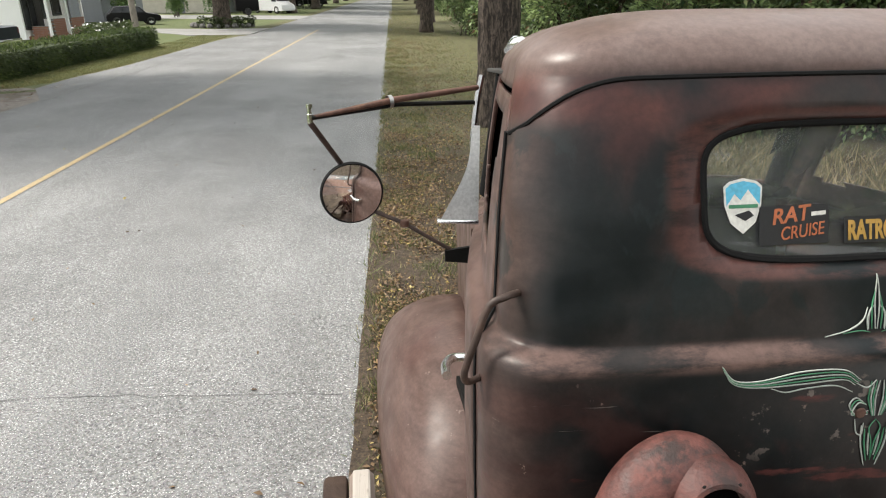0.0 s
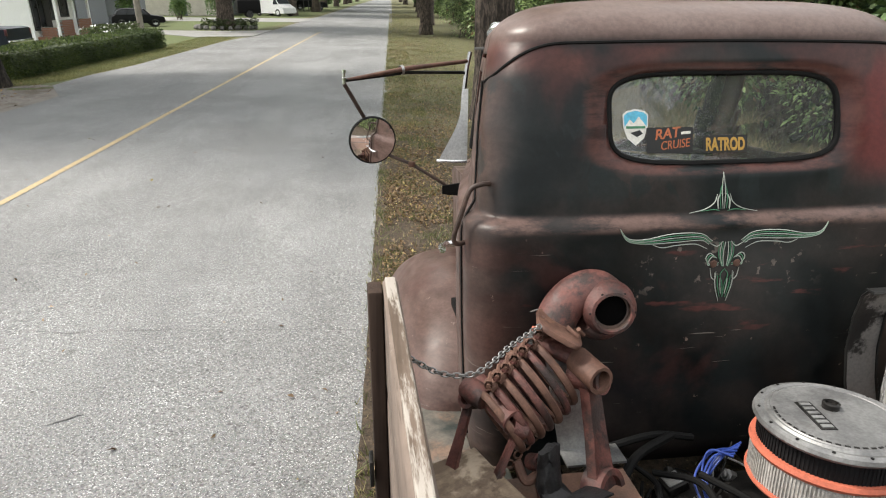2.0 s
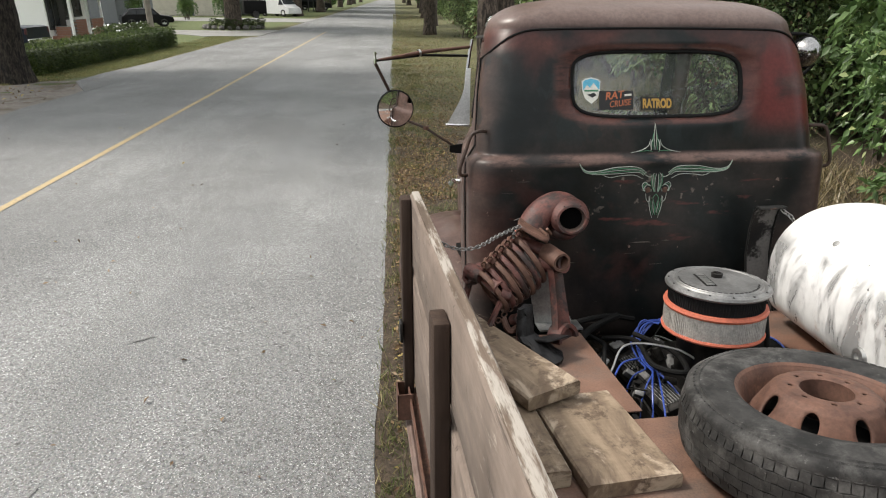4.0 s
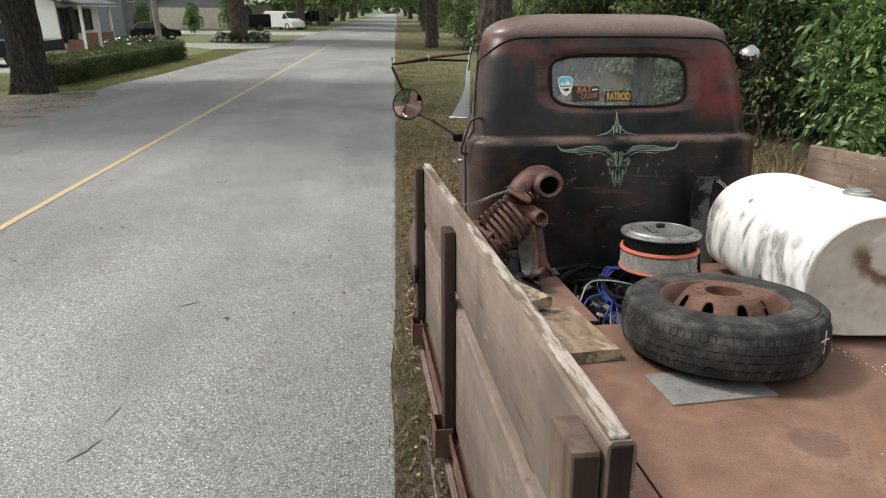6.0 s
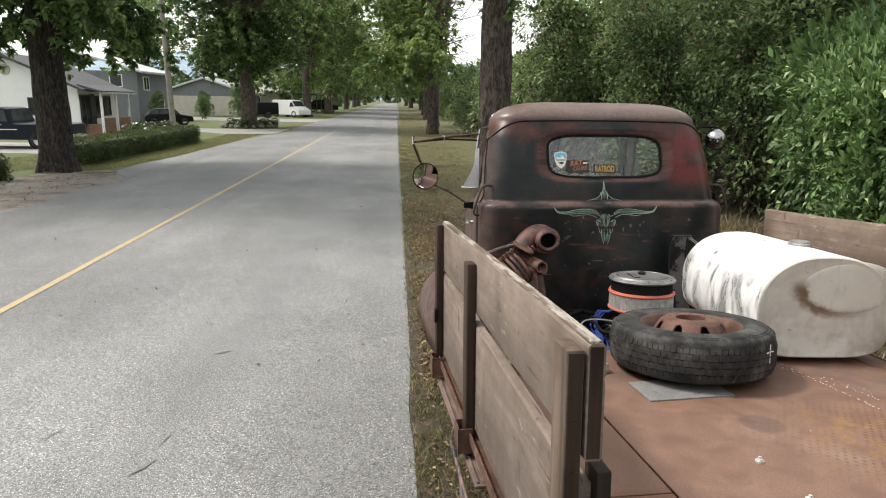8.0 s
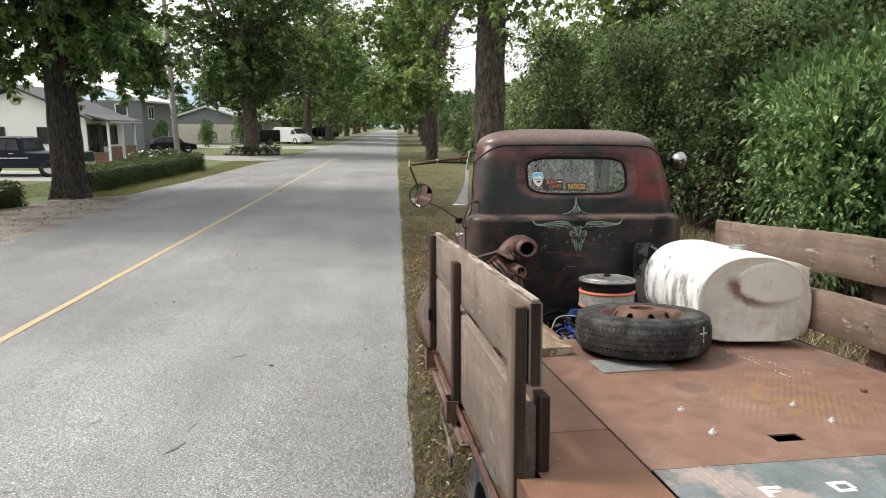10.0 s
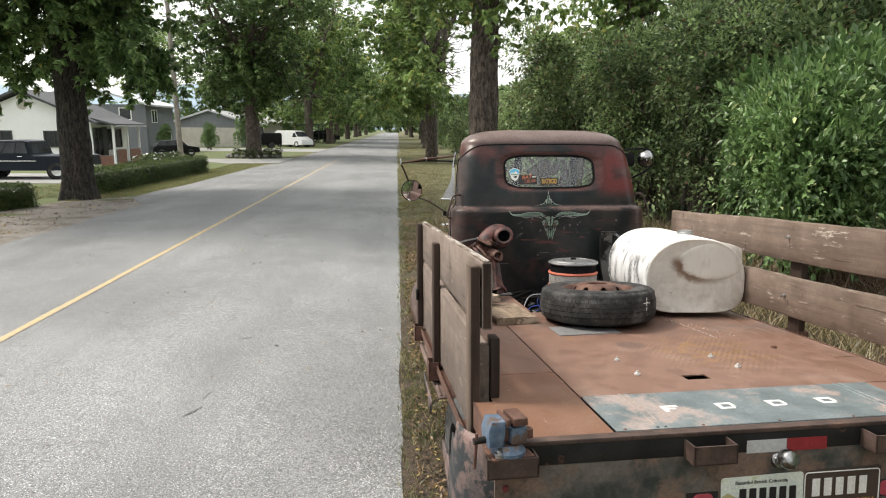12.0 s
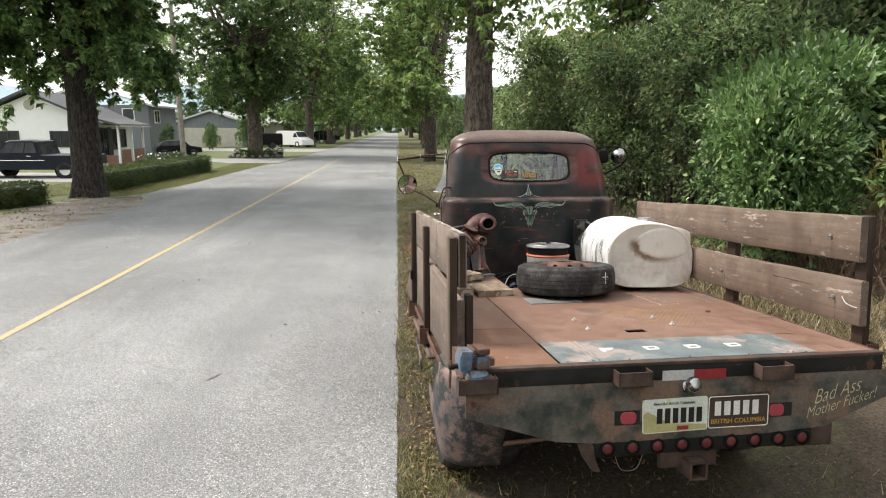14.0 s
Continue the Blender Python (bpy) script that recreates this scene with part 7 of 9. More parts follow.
# sheet of grey metal under it
shim = thing("metal_offcut", on_deck(-0.135, 1.44, 0.001, 1), "grey sheet metal offcut lying under the spare tyre", "metal sheet")
part("sheet", prism([(-0.195, -0.10), (0.165, -0.09), (0.16, 0.12), (-0.195, 0.10)], pose(0, 0, 0), 0.005), "sheet", shim, "", 0)
for x, y in ((-0.13, -0.02), (0.03, -0.06)):
    part("screw_hole", lathe([(0.004, 0.0055), (0, 0.0056)], 8, pose(x, y, 0)), "ink", shim)

# white tank
tank = thing("fuel_tank", on_deck(0.645, 1.66, 0.030, -7.5), "scuffed white metal tank with rust-stained dented end", "tank")
W2, H2, L2 = 0.308, 0.470, 0.92


def tank_ring(y, k=1.0, dent=0.0):
    pts = []
    for i in range(64):
        q = 2 * math.pi * i / 64
        c, s = math.cos(q), math.sin(q)
        x = math.copysign(abs(c) ** (0.84 if s > 0 else 0.42), c) * (W2 if s > 0 else W2 * (1 - 0.05 * abs(s) ** 2))
        z = 0.215 + (math.copysign(abs(s) ** (0.94 if s > 0 else 0.50), s) * (0.255 if s > 0 else 0.215))
        pts.append((x * k, y, 0.225 + (z - 0.225) * k))
    return pts


rings = [tank_ring(0.012, 0.001), tank_ring(0.010, 0.5), tank_ring(0.006, 0.90), tank_ring(0.0, 0.965), tank_ring(0.004, 0.99), tank_ring(0.018, 1.0)]
rings += [tank_ring(y, 1.0) for y in np.linspace(0.10, L2 - 0.02, 8)] + [tank_ring(L2, 0.97), tank_ring(L2 + 0.01, 0.9), tank_ring(L2 + 0.012, 0.01)]
part("tank_shell", skin(rings[4:], True, False), "tank_metal", tank, "smeared shiny white tank shell", 45)
part("tank_end", skin(rings[:5], True, False), "tank", tank, "dull white dented tank end", 45)
boss = [(0.110 + 0.195 * math.cos(q), 0.325 + 0.105 * math.sin(q)) for q in np.linspace(0, 2 * math.pi, 48, endpoint=False)]
rr = [[(min(0.286, 0.110 + (x - 0.110) * k), y, 0.325 + (z - 0.325) * k) for x, z in boss] for k, y in ((1.16, 0.012), (1.06, 0.0065), (0.95, 0.0045), (0.80, 0.0050), (0.6, 0.006), (0.01, 0.007))]
part("end_boss", skin(rr, True, True), "tank", tank, "raised oval pressing", 50)
part("filler_neck", lathe([(0.052, 0.0), (0.052, 0.012), (0.047, 0.016), (0.047, 0.024), (0.040, 0.027), (0, 0.027)], 28, pose(0.06, 0.36, 0.465)), "steel", tank, "round steel filler cap")
part("top_hole", lathe([(0.022, 0.001), (0, 0.0015)], 20, pose(-0.05, 0.52, 0.466, 0, -8, 0)), "ink", tank)
part("drain_boss", lathe([(0.030, 0.0), (0.026, 0.012), (0.012, 0.014), (0.010, 0.006), (0, 0.006)], 24, pose(-0.305, 0.30, 0.12, 0, -90, 0)), "steel", tank)
part("gauge_stub", lathe([(0.014, 0.0), (0.012, 0.01), (0, 0.012)], 16, pose(-0.235, 0.62, 0.385, 0, -45, 0)), "steel", tank)

# loose planks
for (x, y, z, rz, rx, ry, w, l, th, lab) in (
    (-0.705, 2.285, 0.062, 22, 0, -2.0, 0.195, 0.60, 0.045, "short weathered plank lying aslant on the deck"),
    (-0.505, 1.865, 0.002, 4, 0, 0, 0.255, 0.42, 0.042, "wide weathered plank lying flat on the rusty deck"),
    (-0.735, 1.93, 0.002, 2, 0, 0, 0.170, 0.46, 0.050, "thick weathered plank beside the timber side"),
):
    pl = thing("plank", on_deck(x, y, z, rz, rx, ry), lab, "plank", "loose planks on the deck")
    rings = []
    for k, yy in enumerate(np.linspace(-l / 2, l / 2, 12)):
        d = 0.004 * wobble(yy * 8, x, 1.0)
        rings.append([(-w / 2 + d + 0.005, yy, 0), (-w / 2 + d, yy, 0.006), (-w / 2 + d, yy, th - 0.006), (-w / 2 + d + 0.006, yy, th + d * 0.3), (w / 2 + d - 0.006, yy, th), (w / 2 + d, yy, th - 0.006), (w / 2 + d, yy, 0.006), (w / 2 + d - 0.005, yy, 0)])
    part("wood", skin(rings), "plank", pl)

# bench vise on its steel seat at the rear corner
vise = thing("bench_vise", on_deck(-0.950, -0.045, 0.012, 8) @ Matrix.Scale(0.82, 4), "chipped blue bench vise on a rusty steel seat", "vise")
part("seat", box((-0.085, -0.06, -0.050), (0.09, 0.06, -0.040), 0.002), "rust", vise, "rusty seat plate", 0)
part("swivel_base", lathe([(0.070, -0.040), (0.070, -0.026), (0.055, -0.015), (0.050, 0.0), (0, 0.0)], 28), "vise", vise)
part("rear_body", box((-0.005, -0.045, 0.0), (0.070, 0.045, 0.075), 0.014), "vise", vise, "blue cast body")
part("slide", box((-0.09, -0.022, 0.012), (0.10, 0.022, 0.052), 0.005), "rust", vise)
part("front_jaw", prism([(-0.095, 0.0), (-0.035, 0.0), (-0.030, 0.060), (-0.020, 0.105), (-0.085, 0.110), (-0.10, 0.065)], pose(0, 0.048, 0, 90, 0, 0), 0.096, bevel=0.010), "vise", vise, "blue front jaw")
part("jaw_plate", box((-0.028, -0.060, 0.088), (-0.014, 0.060, 0.116), 0.002, box((0.000, -0.060, 0.085), (0.060, 0.060, 0.116), 0.004)), "rust", vise)
part("screw", tube([(-0.09, 0, 0.022), (-0.145, 0, 0.020)], 0.014, 12), "oily", vise)
part("tommy_bar", tube([(-0.135, -0.01, 0.055), (-0.137, 0.01, -0.095)], 0.007, 8), "rust", vise)
part("base_nut", lathe([(0.016, 0), (0.016, 0.016), (0.008, 0.020), (0.008, 0.03), (0, 0.03)], 6, pose(-0.055, -0.045, -0.038)), "steel", vise)

# scrap-iron figure: pipe elbow, ribs of rings, connecting rods
fig = thing("scrap_sculpture", on_deck(0, 0, 0), "rusty scrap-metal sculpture with pipe elbow, ribs and connecting rods", "sculpture")
# elbow with its flanged mouth
arc = [Vector(p) + Vector((0.010, 0.055, -0.012)) for p in curve([(-0.542, 2.600, 0.448), (-0.520, 2.598, 0.492), (-0.488, 2.596, 0.526), (-0.448, 2.594, 0.546), (-0.408, 2.592, 0.542), (-0.380, 2.590, 0.515), (-0.378, 2.588, 0.475), (-0.400, 2.586, 0.448), (-0.430, 2.584, 0.447), (-0.450, 2.584, 0.462)], 6)]
part("elbow", tube(arc, [0.057 - 0.018 * (k / len(arc)) ** 1.2 for k in range(len(arc))], 24), "rust_red", fig, "rusty cast volute elbow", 60)
mouth = look((-0.394, 2.572, 0.490), (-0.420, 2.15, 0.455))
part("mouth_flange", lathe([(0.050, 0.06), (0.050, -0.002), (0.052, -0.005), (0.060, -0.004), (0.066, 0.004), (0.074, 0.018), (0.078, 0.042), (0.066, 0.074)], 40, mouth), "rust_red", fig, "thick open flange")
part("mouth_bore", lathe([(0.0500, 0.0), (0.049, 0.014), (0.045, 0.015), (0.044, 0.018)], 32, mouth), "rust_dark", fig)
# flat black disc: the bore's shade painted on, no depth behind
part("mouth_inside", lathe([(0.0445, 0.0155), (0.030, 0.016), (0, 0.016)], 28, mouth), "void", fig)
for k in range(6):
    q = 2 * math.pi * k / 6
    part("flange_stud", lathe([(0.004, -0.014), (0, -0.016)], 8, mouth @ pose(0.062 * math.cos(q), 0.062 * math.sin(q), 0.013)), "oily", fig)
part("neck_flange", prism(rounded(0.13, 0.13, 0.03), look((-0.545, 2.585, 0.445), (-0.60, 2.60, 0.34)), 0.014, bevel=0.003), "rust", fig)
# ribs
spine = [Vector((-0.560, 2.600, 0.330)).lerp(Vector((-0.700, 2.560, 0.225)), k / 6) for k in range(7)]
for k, c in enumerate(spine):
    m = look(c, c + Vector((-0.80, -0.25, -0.55)))
    rx, ry = (0.082 if k < 5 else 0.072), (0.118 - 0.006 * abs(k - 1.5))
    ringpts = [m @ Vector((rx * math.cos(q), ry * math.sin(q), 0)) for q in np.linspace(0, 2 * math.pi, 36, endpoint=False)]
    part("rib", tube(ringpts, 0.0105, 8, loop=True, flat=0.75), "rust_red" if k % 2 else "rust", fig, "flat rusty rib ring")
    top = c + Vector((-0.035, -0.025, 0.112))
    part("rib_clamp", box((-0.016, -0.012, -0.012), (0.016, 0.012, 0.012), 0.004, m=look(top, top + Vector((-0.8, -0.25, -0.55)))), "rust", fig)
    part("rib_bolt", tube([top + Vector((-0.012, -0.022, 0.006)), top + Vector((0.005, 0.025, 0.016))], 0.0065, 6), "steel" if k == 1 else "rust", fig)
    part("rib_nut", lathe([(0.012, -0.006), (0.012, 0.006), (0.007, 0.008), (0, 0.008)], 6, look(top + Vector((-0.010, -0.018, 0.008)), top + Vector((-0.05, -0.2, 0.05)))), "rust", fig)
    part("rib_nut", lathe([(0.010, -0.005), (0.010, 0.005), (0, 0.006)], 6, look(top + Vector((0.012, -0.010, 0.022)), top + Vector((0.05, -0.1, 0.3)))), "rust_red", fig)
    low = c + Vector((0.0, -0.02, -0.115))
    part("rib_eye", tube([low + Vector((0.010 * math.cos(q), 0, 0.010 * math.sin(q) - 0.008)) for q in np.linspace(0, 2 * math.pi, 10, endpoint=False)], 0.003, 5, loop=True), "rust", fig)


def con_rod(a, b, big, small, wide, name="connecting_rod"):
    """A connecting rod with an eye at each end and a waisted fluted shank."""
    a, b = Vector(a), Vector(b)
    m = look(a, b) @ pose(0, 0, 0, 0, 0, 0)
    n = (b - a).length
    rod = new(name)
    rod.parent = fig
    side = Matrix.Identity(4)
    shank = []
    for t, w in ((0.0, wide * 1.2), (0.12, wide * 0.85), (0.5, wide * 0.95), (0.85, wide * 1.25), (1.0, wide * 1.7)):
        z = -n * t
        shank.append([m @ Vector(p) for p in ((-w, -wide * 0.5, z), (-w * 0.7, -wide * 0.35, z), (w * 0.7, -wide * 0.35, z), (w, -wide * 0.5, z), (w, wide * 0.5, z), (w * 0.7, wide * 0.35, z), (-w * 0.7, wide * 0.35, z), (-w, wide * 0.5, z))])
    part("shank", skin(shank), "rust_red", rod)
    eye = m @ pose(0, 0, 0, 90, 0, 0)
    part("small_eye", lathe([(small, -wide * 1.6), (small, wide * 1.6), (small * 0.62, wide * 1.6), (small * 0.62, -wide * 1.6)], 24, eye, closed=True), "rust_red", rod)
    if big:
        e2 = m @ pose(0, 0, -n, 90, 0, 0)
        bm = bmesh.new()
        prof = [(big, wide * 1.0), (big * 0.74, wide * 1.0), (big * 0.74, -wide * 1.0), (big, -wide * 1.0)]
        rows = [[bm.verts.new(e2 @ Vector((r * math.cos(q), r * math.sin(q), z))) for r, z in prof] for q in np.linspace(0, math.pi, 18)]
        for u, v in zip(rows, rows[1:]):
            for i in range(4):
                bm.faces.new((u[i], u[(i + 1) % 4], v[(i + 1) % 4], v[i]))
        bm.faces.new(rows[0])
        bm.faces.new(rows[-1][::-1])
        part("big_end", bm, "rust_red", rod, "open half bearing end")
    return rod


# neck pipe and the tall leg on the engine side
part("shoulder_pipe", lathe([(0.036, 0.05), (0.036, -0.055), (0.027, -0.055), (0.024, 0.0), (0, 0.0)], 28, look((-0.470, 2.545, 0.352), (-0.40, 2.30, 0.325))), "rust", fig, "short open pipe")
part("shoulder_bar", tube([(-0.60, 2.66, 0.40), (-0.47, 2.58, 0.355)], 0.024, 14), "rust_red", fig)
con_rod((-0.464, 2.560, 0.325), (-0.436, 2.520, 0.045), 0.058, 0.036, 0.030)
part("hip_pipe", lathe([(0.030, 0.10), (0.030, -0.055), (0.022, -0.055), (0.020, 0.0), (0, 0.0)], 24, look((-0.705, 2.545, 0.268), (-0.640, 2.40, 0.235))), "rust_red", fig, "open hip pipe")
part("hip_knuckle", lathe([(0, -0.04), (0.026, -0.036), (0.032, 0), (0.026, 0.036), (0, 0.04)], 18, look((-0.765, 2.59, 0.290), (-0.70, 2.5, 0.27))), "rust_red", fig)
con_rod((-0.775, 2.60, 0.270), (-0.835, 2.55, 0.090), 0.0, 0.026, 0.013)
con_rod((-0.668, 2.505, 0.235), (-0.735, 2.50, 0.085), 0.0, 0.022, 0.012)
con_rod((-0.735, 2.50, 0.085), (-0.640, 2.47, 0.012), 0.026, 0.030, 0.014)
con_rod((-0.835, 2.55, 0.085), (-0.800, 2.50, 0.015), 0.024, 0.024, 0.013)
con_rod((-0.610, 2.545, 0.120), (-0.590, 2.50, 0.015), 0.028, 0.020, 0.012)
part("belly_stub", tube(curve([(-0.66, 2.54, 0.13), (-0.64, 2.52, 0.09), (-0.60, 2.53, 0.10)], 5), 0.012, 8), "rust", fig)
for k in range(7):
    a = Vector((-0.60 + 0.02 * k, 2.62 - 0.01 * k, 0.44 + 0.02 * math.sin(k * 2.1)))
    part("bolt", tube([a, a + Vector((0.03 * math.cos(k * 1.7), -0.02, 0.025 * math.sin(k * 1.3)))], 0.006, 6), "rust", fig)
part("cable_tie", tube(curve([(-0.600, 2.63, 0.435), (-0.582, 2.61, 0.440), (-0.574, 2.60, 0.420)], 5), 0.007, 8), "orange", fig, "faded red rag")
part("clip_wire", tube(curve([(-0.600, 2.66, 0.470), (-0.575, 2.645, 0.482), (-0.556, 2.64, 0.470)], 5), 0.003, 6), "oily", fig)
# the whole figure leans forward to the cab
lean = Matrix(((1, 0, 0.09, 0.012), (0, 1, 0.36, -0.07), (0, 0, 0.90, 0), (0, 0, 0, 1)))
for ob in fig.children_recursive:
    if ob.type == "MESH":
        ob.data.transform(lean)
# chain that ties the figure to the timber side
tie = thing("chain", on_deck(0, 0, 0), "thin steel chain hung from the timber side to the sculpture", "chain")
chain([(-0.935, 2.45, 0.474), (-0.903, 2.45, 0.458), (-0.855, 2.45, 0.426), (-0.806, 2.45, 0.411), (-0.757, 2.45, 0.415), (-0.708, 2.49, 0.420), (-0.655, 2.55, 0.425), (-0.555, 2.64, 0.432)], 0.020, 0.0021, tie, "alloy")
# pale steel gusset and black bags of rubber behind it
gus = thing("steel_gusset", on_deck(0, 0, 0), "pale steel gusset plate standing behind the sculpture", "steel plate")
part("plate", prism([(-0.46, 0.0), (-0.305, 0.0), (-0.40, 0.20), (-0.475, 0.33), (-0.52, 0.33)], pose(0, 2.70, 0.002, 90, 0, 0), 0.006), "steel", gus, "", 0)
part("foot", box((-0.46, 2.62, 0.001), (-0.285, 2.705, 0.008)), "steel", gus, "", 0)
boot = thing("rubber_boot", on_deck(-0.555, 2.44, 0.0, 25), "crumpled black rubber boot and moulding on the deck", "rubber boot")
bm = skin([[(w * math.cos(q) + dx, d * math.sin(q) + dy, z) for q in np.linspace(0, 2 * math.pi, 16, endpoint=False)] for w, d, z, dx, dy in ((0.050, 0.065, 0.0, 0.03, -0.06), (0.056, 0.072, 0.02, 0.03, -0.06), (0.050, 0.060, 0.045, 0.015, -0.03), (0.036, 0.030, 0.08, -0.005, 0.02), (0.034, 0.020, 0.13, 0.0, 0.03), (0.036, 0.010, 0.175, 0.010, 0.040))])
bmesh.ops.subdivide_edges(bm, edges=bm.edges[:], cuts=2, use_grid_fill=True)
for v in bm.verts:
    k = 0.012 * wobble(v.co.x * 30, v.co.z * 24 + v.co.y * 18, 1.0) + 0.006 * wobble(v.co.x * 70, v.co.y * 70, 1.0, 4.0)
    v.co += Vector((k, 0.7 * k, 0.5 * k if v.co.z > 0.01 else 0.0))
part("boot_body", bm, "boot", boot, "", 30)
part("boot_flap", prism([(-0.06, -0.14), (0.075, -0.16), (0.085, -0.05), (-0.05, -0.04)], pose(0.03, 0.01, 0.052, -16, 4, 8) @ Matrix.Scale(0.75, 4), 0.010, bevel=0.003), "boot", boot)

# ---- trees, hedges, bushes, grass ----
def limb(bm, a, b, r0, r1, rng, bend=0.12, sides=8, steps=5):
    a, b = Vector(a), Vector(b)
    n = (b - a).length
    mids = [a.lerp(b, t) + Vector(rng.normal(0, bend * n * math.sin(math.pi * t) * 0.35, 3)) for t in np.linspace(0, 1, steps)]
    tube(mids, [r0 + (r1 - r0) * t for t in np.linspace(0, 1, steps)], sides, bm)
    return mids


def tree_shapes(seed, height, girth, first, spread_r, count, size, twigs, lean=0.0, hang=0.9, skirt=0.95, reach=99.0, over=7.2, shoots=0):
    """Trunk with forks and limbs, and a crown of leaves on many small twigs."""
    rng = np.random.default_rng(seed)
    bm = bmesh.new()
    fork = Vector((lean * first, 0.0, first + 1.2))
    rings = []
    sides = 40 if count >= 30000 else 20
    for t in np.linspace(0, 1, 44 if count >= 30000 else 14):
        z = t * fork.z
        flare = 1.0 + 0.32 * max(0.0, 1 - t * 7) ** 1.5 + 0.10 * max(0.0, t - 0.85) * 6
        taper = girth * (1 - 0.20 * t) * flare
        ring = []
        for q in np.linspace(0, 2 * math.pi, sides, endpoint=False):
            k = taper * (1 + 0.08 * math.sin(3 * q + seed) + 0.05 * math.sin(5 * q + z) + 0.24 * abs(wobble(6.0 * math.cos(q) + 6.0 * math.sin(q), 0.9 * z + 3.0 * math.sin(q), 1.0, seed)) - 0.05)
            ring.append((fork.x * t + k * math.cos(q), k * math.sin(q), z - 0.12))
        rings.append(ring)
    skin(rings, True, True, bm)
    tips = []
    for k in range(7):
        q = 2 * math.pi * (k + rng.uniform(-0.3, 0.3)) / 7
        up = rng.uniform(0.45, 1.0)
        r = spread_r * rng.uniform(0.45, 0.85) * (1.15 - 0.5 * up)
        start = fork + Vector((0, 0, rng.uniform(-0.9, 0.9)))
        end = start + Vector((r * math.cos(q), r * math.sin(q), (height - fork.z) * up * 0.85))
        main = limb(bm, start, end, girth * 0.48, girth * 0.10, rng)
        for j in range(1, 5):
            base = main[j]
            for _ in range(4):
                d = Vector(rng.normal(0, 1, 3))
                d.z = d.z * 0.5 + rng.uniform(-0.35, 0.5)
                d.normalize()
                tip = base + d * spread_r * rng.uniform(0.22, 0.5)
                limb(bm, base, tip, girth * 0.10, girth * 0.025, rng, 0.2, 5, 4)
                tips.append(tip)
    # low sprays that droop round the trunk
    for k in range(16):
        q = rng.uniform(0, 2 * math.pi)
        r = spread_r * rng.uniform(0.12, skirt)
        tip = Vector((r * math.cos(q) + fork.x, r * math.sin(q), first + rng.uniform(-0.7, 1.6) * hang))
        limb(bm, fork + Vector((0, 0, rng.uniform(-0.4, 1.0))), tip, girth * 0.12, girth * 0.02, rng, 0.18, 5, 4)
        tips += [tip, tip * 0.8 + fork * 0.2 + Vector((0, 0, 0.25))]
    # short shoots straight out of the trunk
    for k in range(shoots):
        q = rng.uniform(0, 2 * math.pi)
        root = Vector((0, 0, rng.uniform(0.80, 1.45) * first))
        tip = root + Vector((1.7 * girth * math.cos(q), 1.7 * girth * math.sin(q), 0.15))
        limb(bm, root, tip, girth * 0.06, girth * 0.02, rng, 0.1, 5, 4)
        tips.append(tip)
    me = bpy.data.meshes.new("trunk")
    bm.to_mesh(me)
    bm.free()
    tips = np.array([tuple(t) for t in tips if t.x < reach or t.z > over])
    per = count // (len(tips) * twigs)
    pts, ways = [], []
    star = max(1, per // 6)
    for t in tips:
        c = t + rng.normal(0, 0.55, (twigs, 3)) * (1.0, 1.0, 0.7)
        for p in c:
            d = p - np.array((fork.x, 0, fork.z + 2.0))
            d = d / (np.linalg.norm(d) + 1e-6) + rng.normal(0, 0.5, 3)
            d[2] -= 0.25
            d /= np.linalg.norm(d)
            # leaves sit in stars of six along the twig
            at = p + d * np.sort(rng.uniform(0, 0.85, star))[:, None] + rng.normal(0, 0.05, (star, 3))
            a = np.arange(6) * math.pi / 3
            ring = np.stack([np.cos(a), np.sin(a), np.full(6, -0.15)], 1)
            pts.append(np.repeat(at, 6, 0))
            ways.append(np.tile(ring, (star, 1)) + d * 0.45 + np.repeat(rng.normal(0, 0.3, (star, 3)), 6, 0))
    v, f = leaves(np.concatenate(pts), np.concatenate(ways), size, rng, 0.30, wide=0.52)
    return me, many(v, f, "crown")


def plant_tree(name, shapes, m, label, bark_m, leaf_m, group="roadside trees"):
    t = thing(name, m, label, "tree", group)
    for nm, me, mt in (("trunk", shapes[0], bark_m), ("crown", shapes[1], leaf_m)):
        if not me.materials:
            me.materials.append(M[mt])
            me.shade_smooth() if nm == "trunk" else None
        ob = new(nm, me)
        ob.parent = t
    return t


NEAR = tree_shapes(3, 15.0, 0.41, 4.4, 6.0, 110000, 0.190, 10, 0.02, 1.0, 0.42, 2.0)
BIG = tree_shapes(4, 15.0, 0.46, 4.4, 5.7, 64000, 0.22, 9, 0.0, 1.0, 0.55)
TALL = tree_shapes(8, 17.0, 0.42, 3.6, 6.6, 21000, 0.33, 8)
PALE = tree_shapes(5, 16.0, 0.40, 3.4, 6.2, 21000, 0.33, 8)
SLIM = tree_shapes(12, 13.0, 0.27, 4.8, 3.8, 13000, 0.24, 7, 0.02)
VERGE = tree_shapes(13, 14.0, 0.32, 5.7, 3.6, 40000, 0.15, 8, 0.0, 1.7, 0.30, 99.0, 7.2, 14)
ROW = tree_shapes(15, 16.0, 0.34, 4.0, 6.0, 24000, 0.27, 8, 0.0, 1.3, 0.9, 0.3, 30.0, 4)
# coarse tree, added out of view behind the camera to dim skylight and reflections
SHADE_TREE = tree_shapes(17, 15.0, 0.42, 3.6, 6.5, 6500, 0.75, 8)
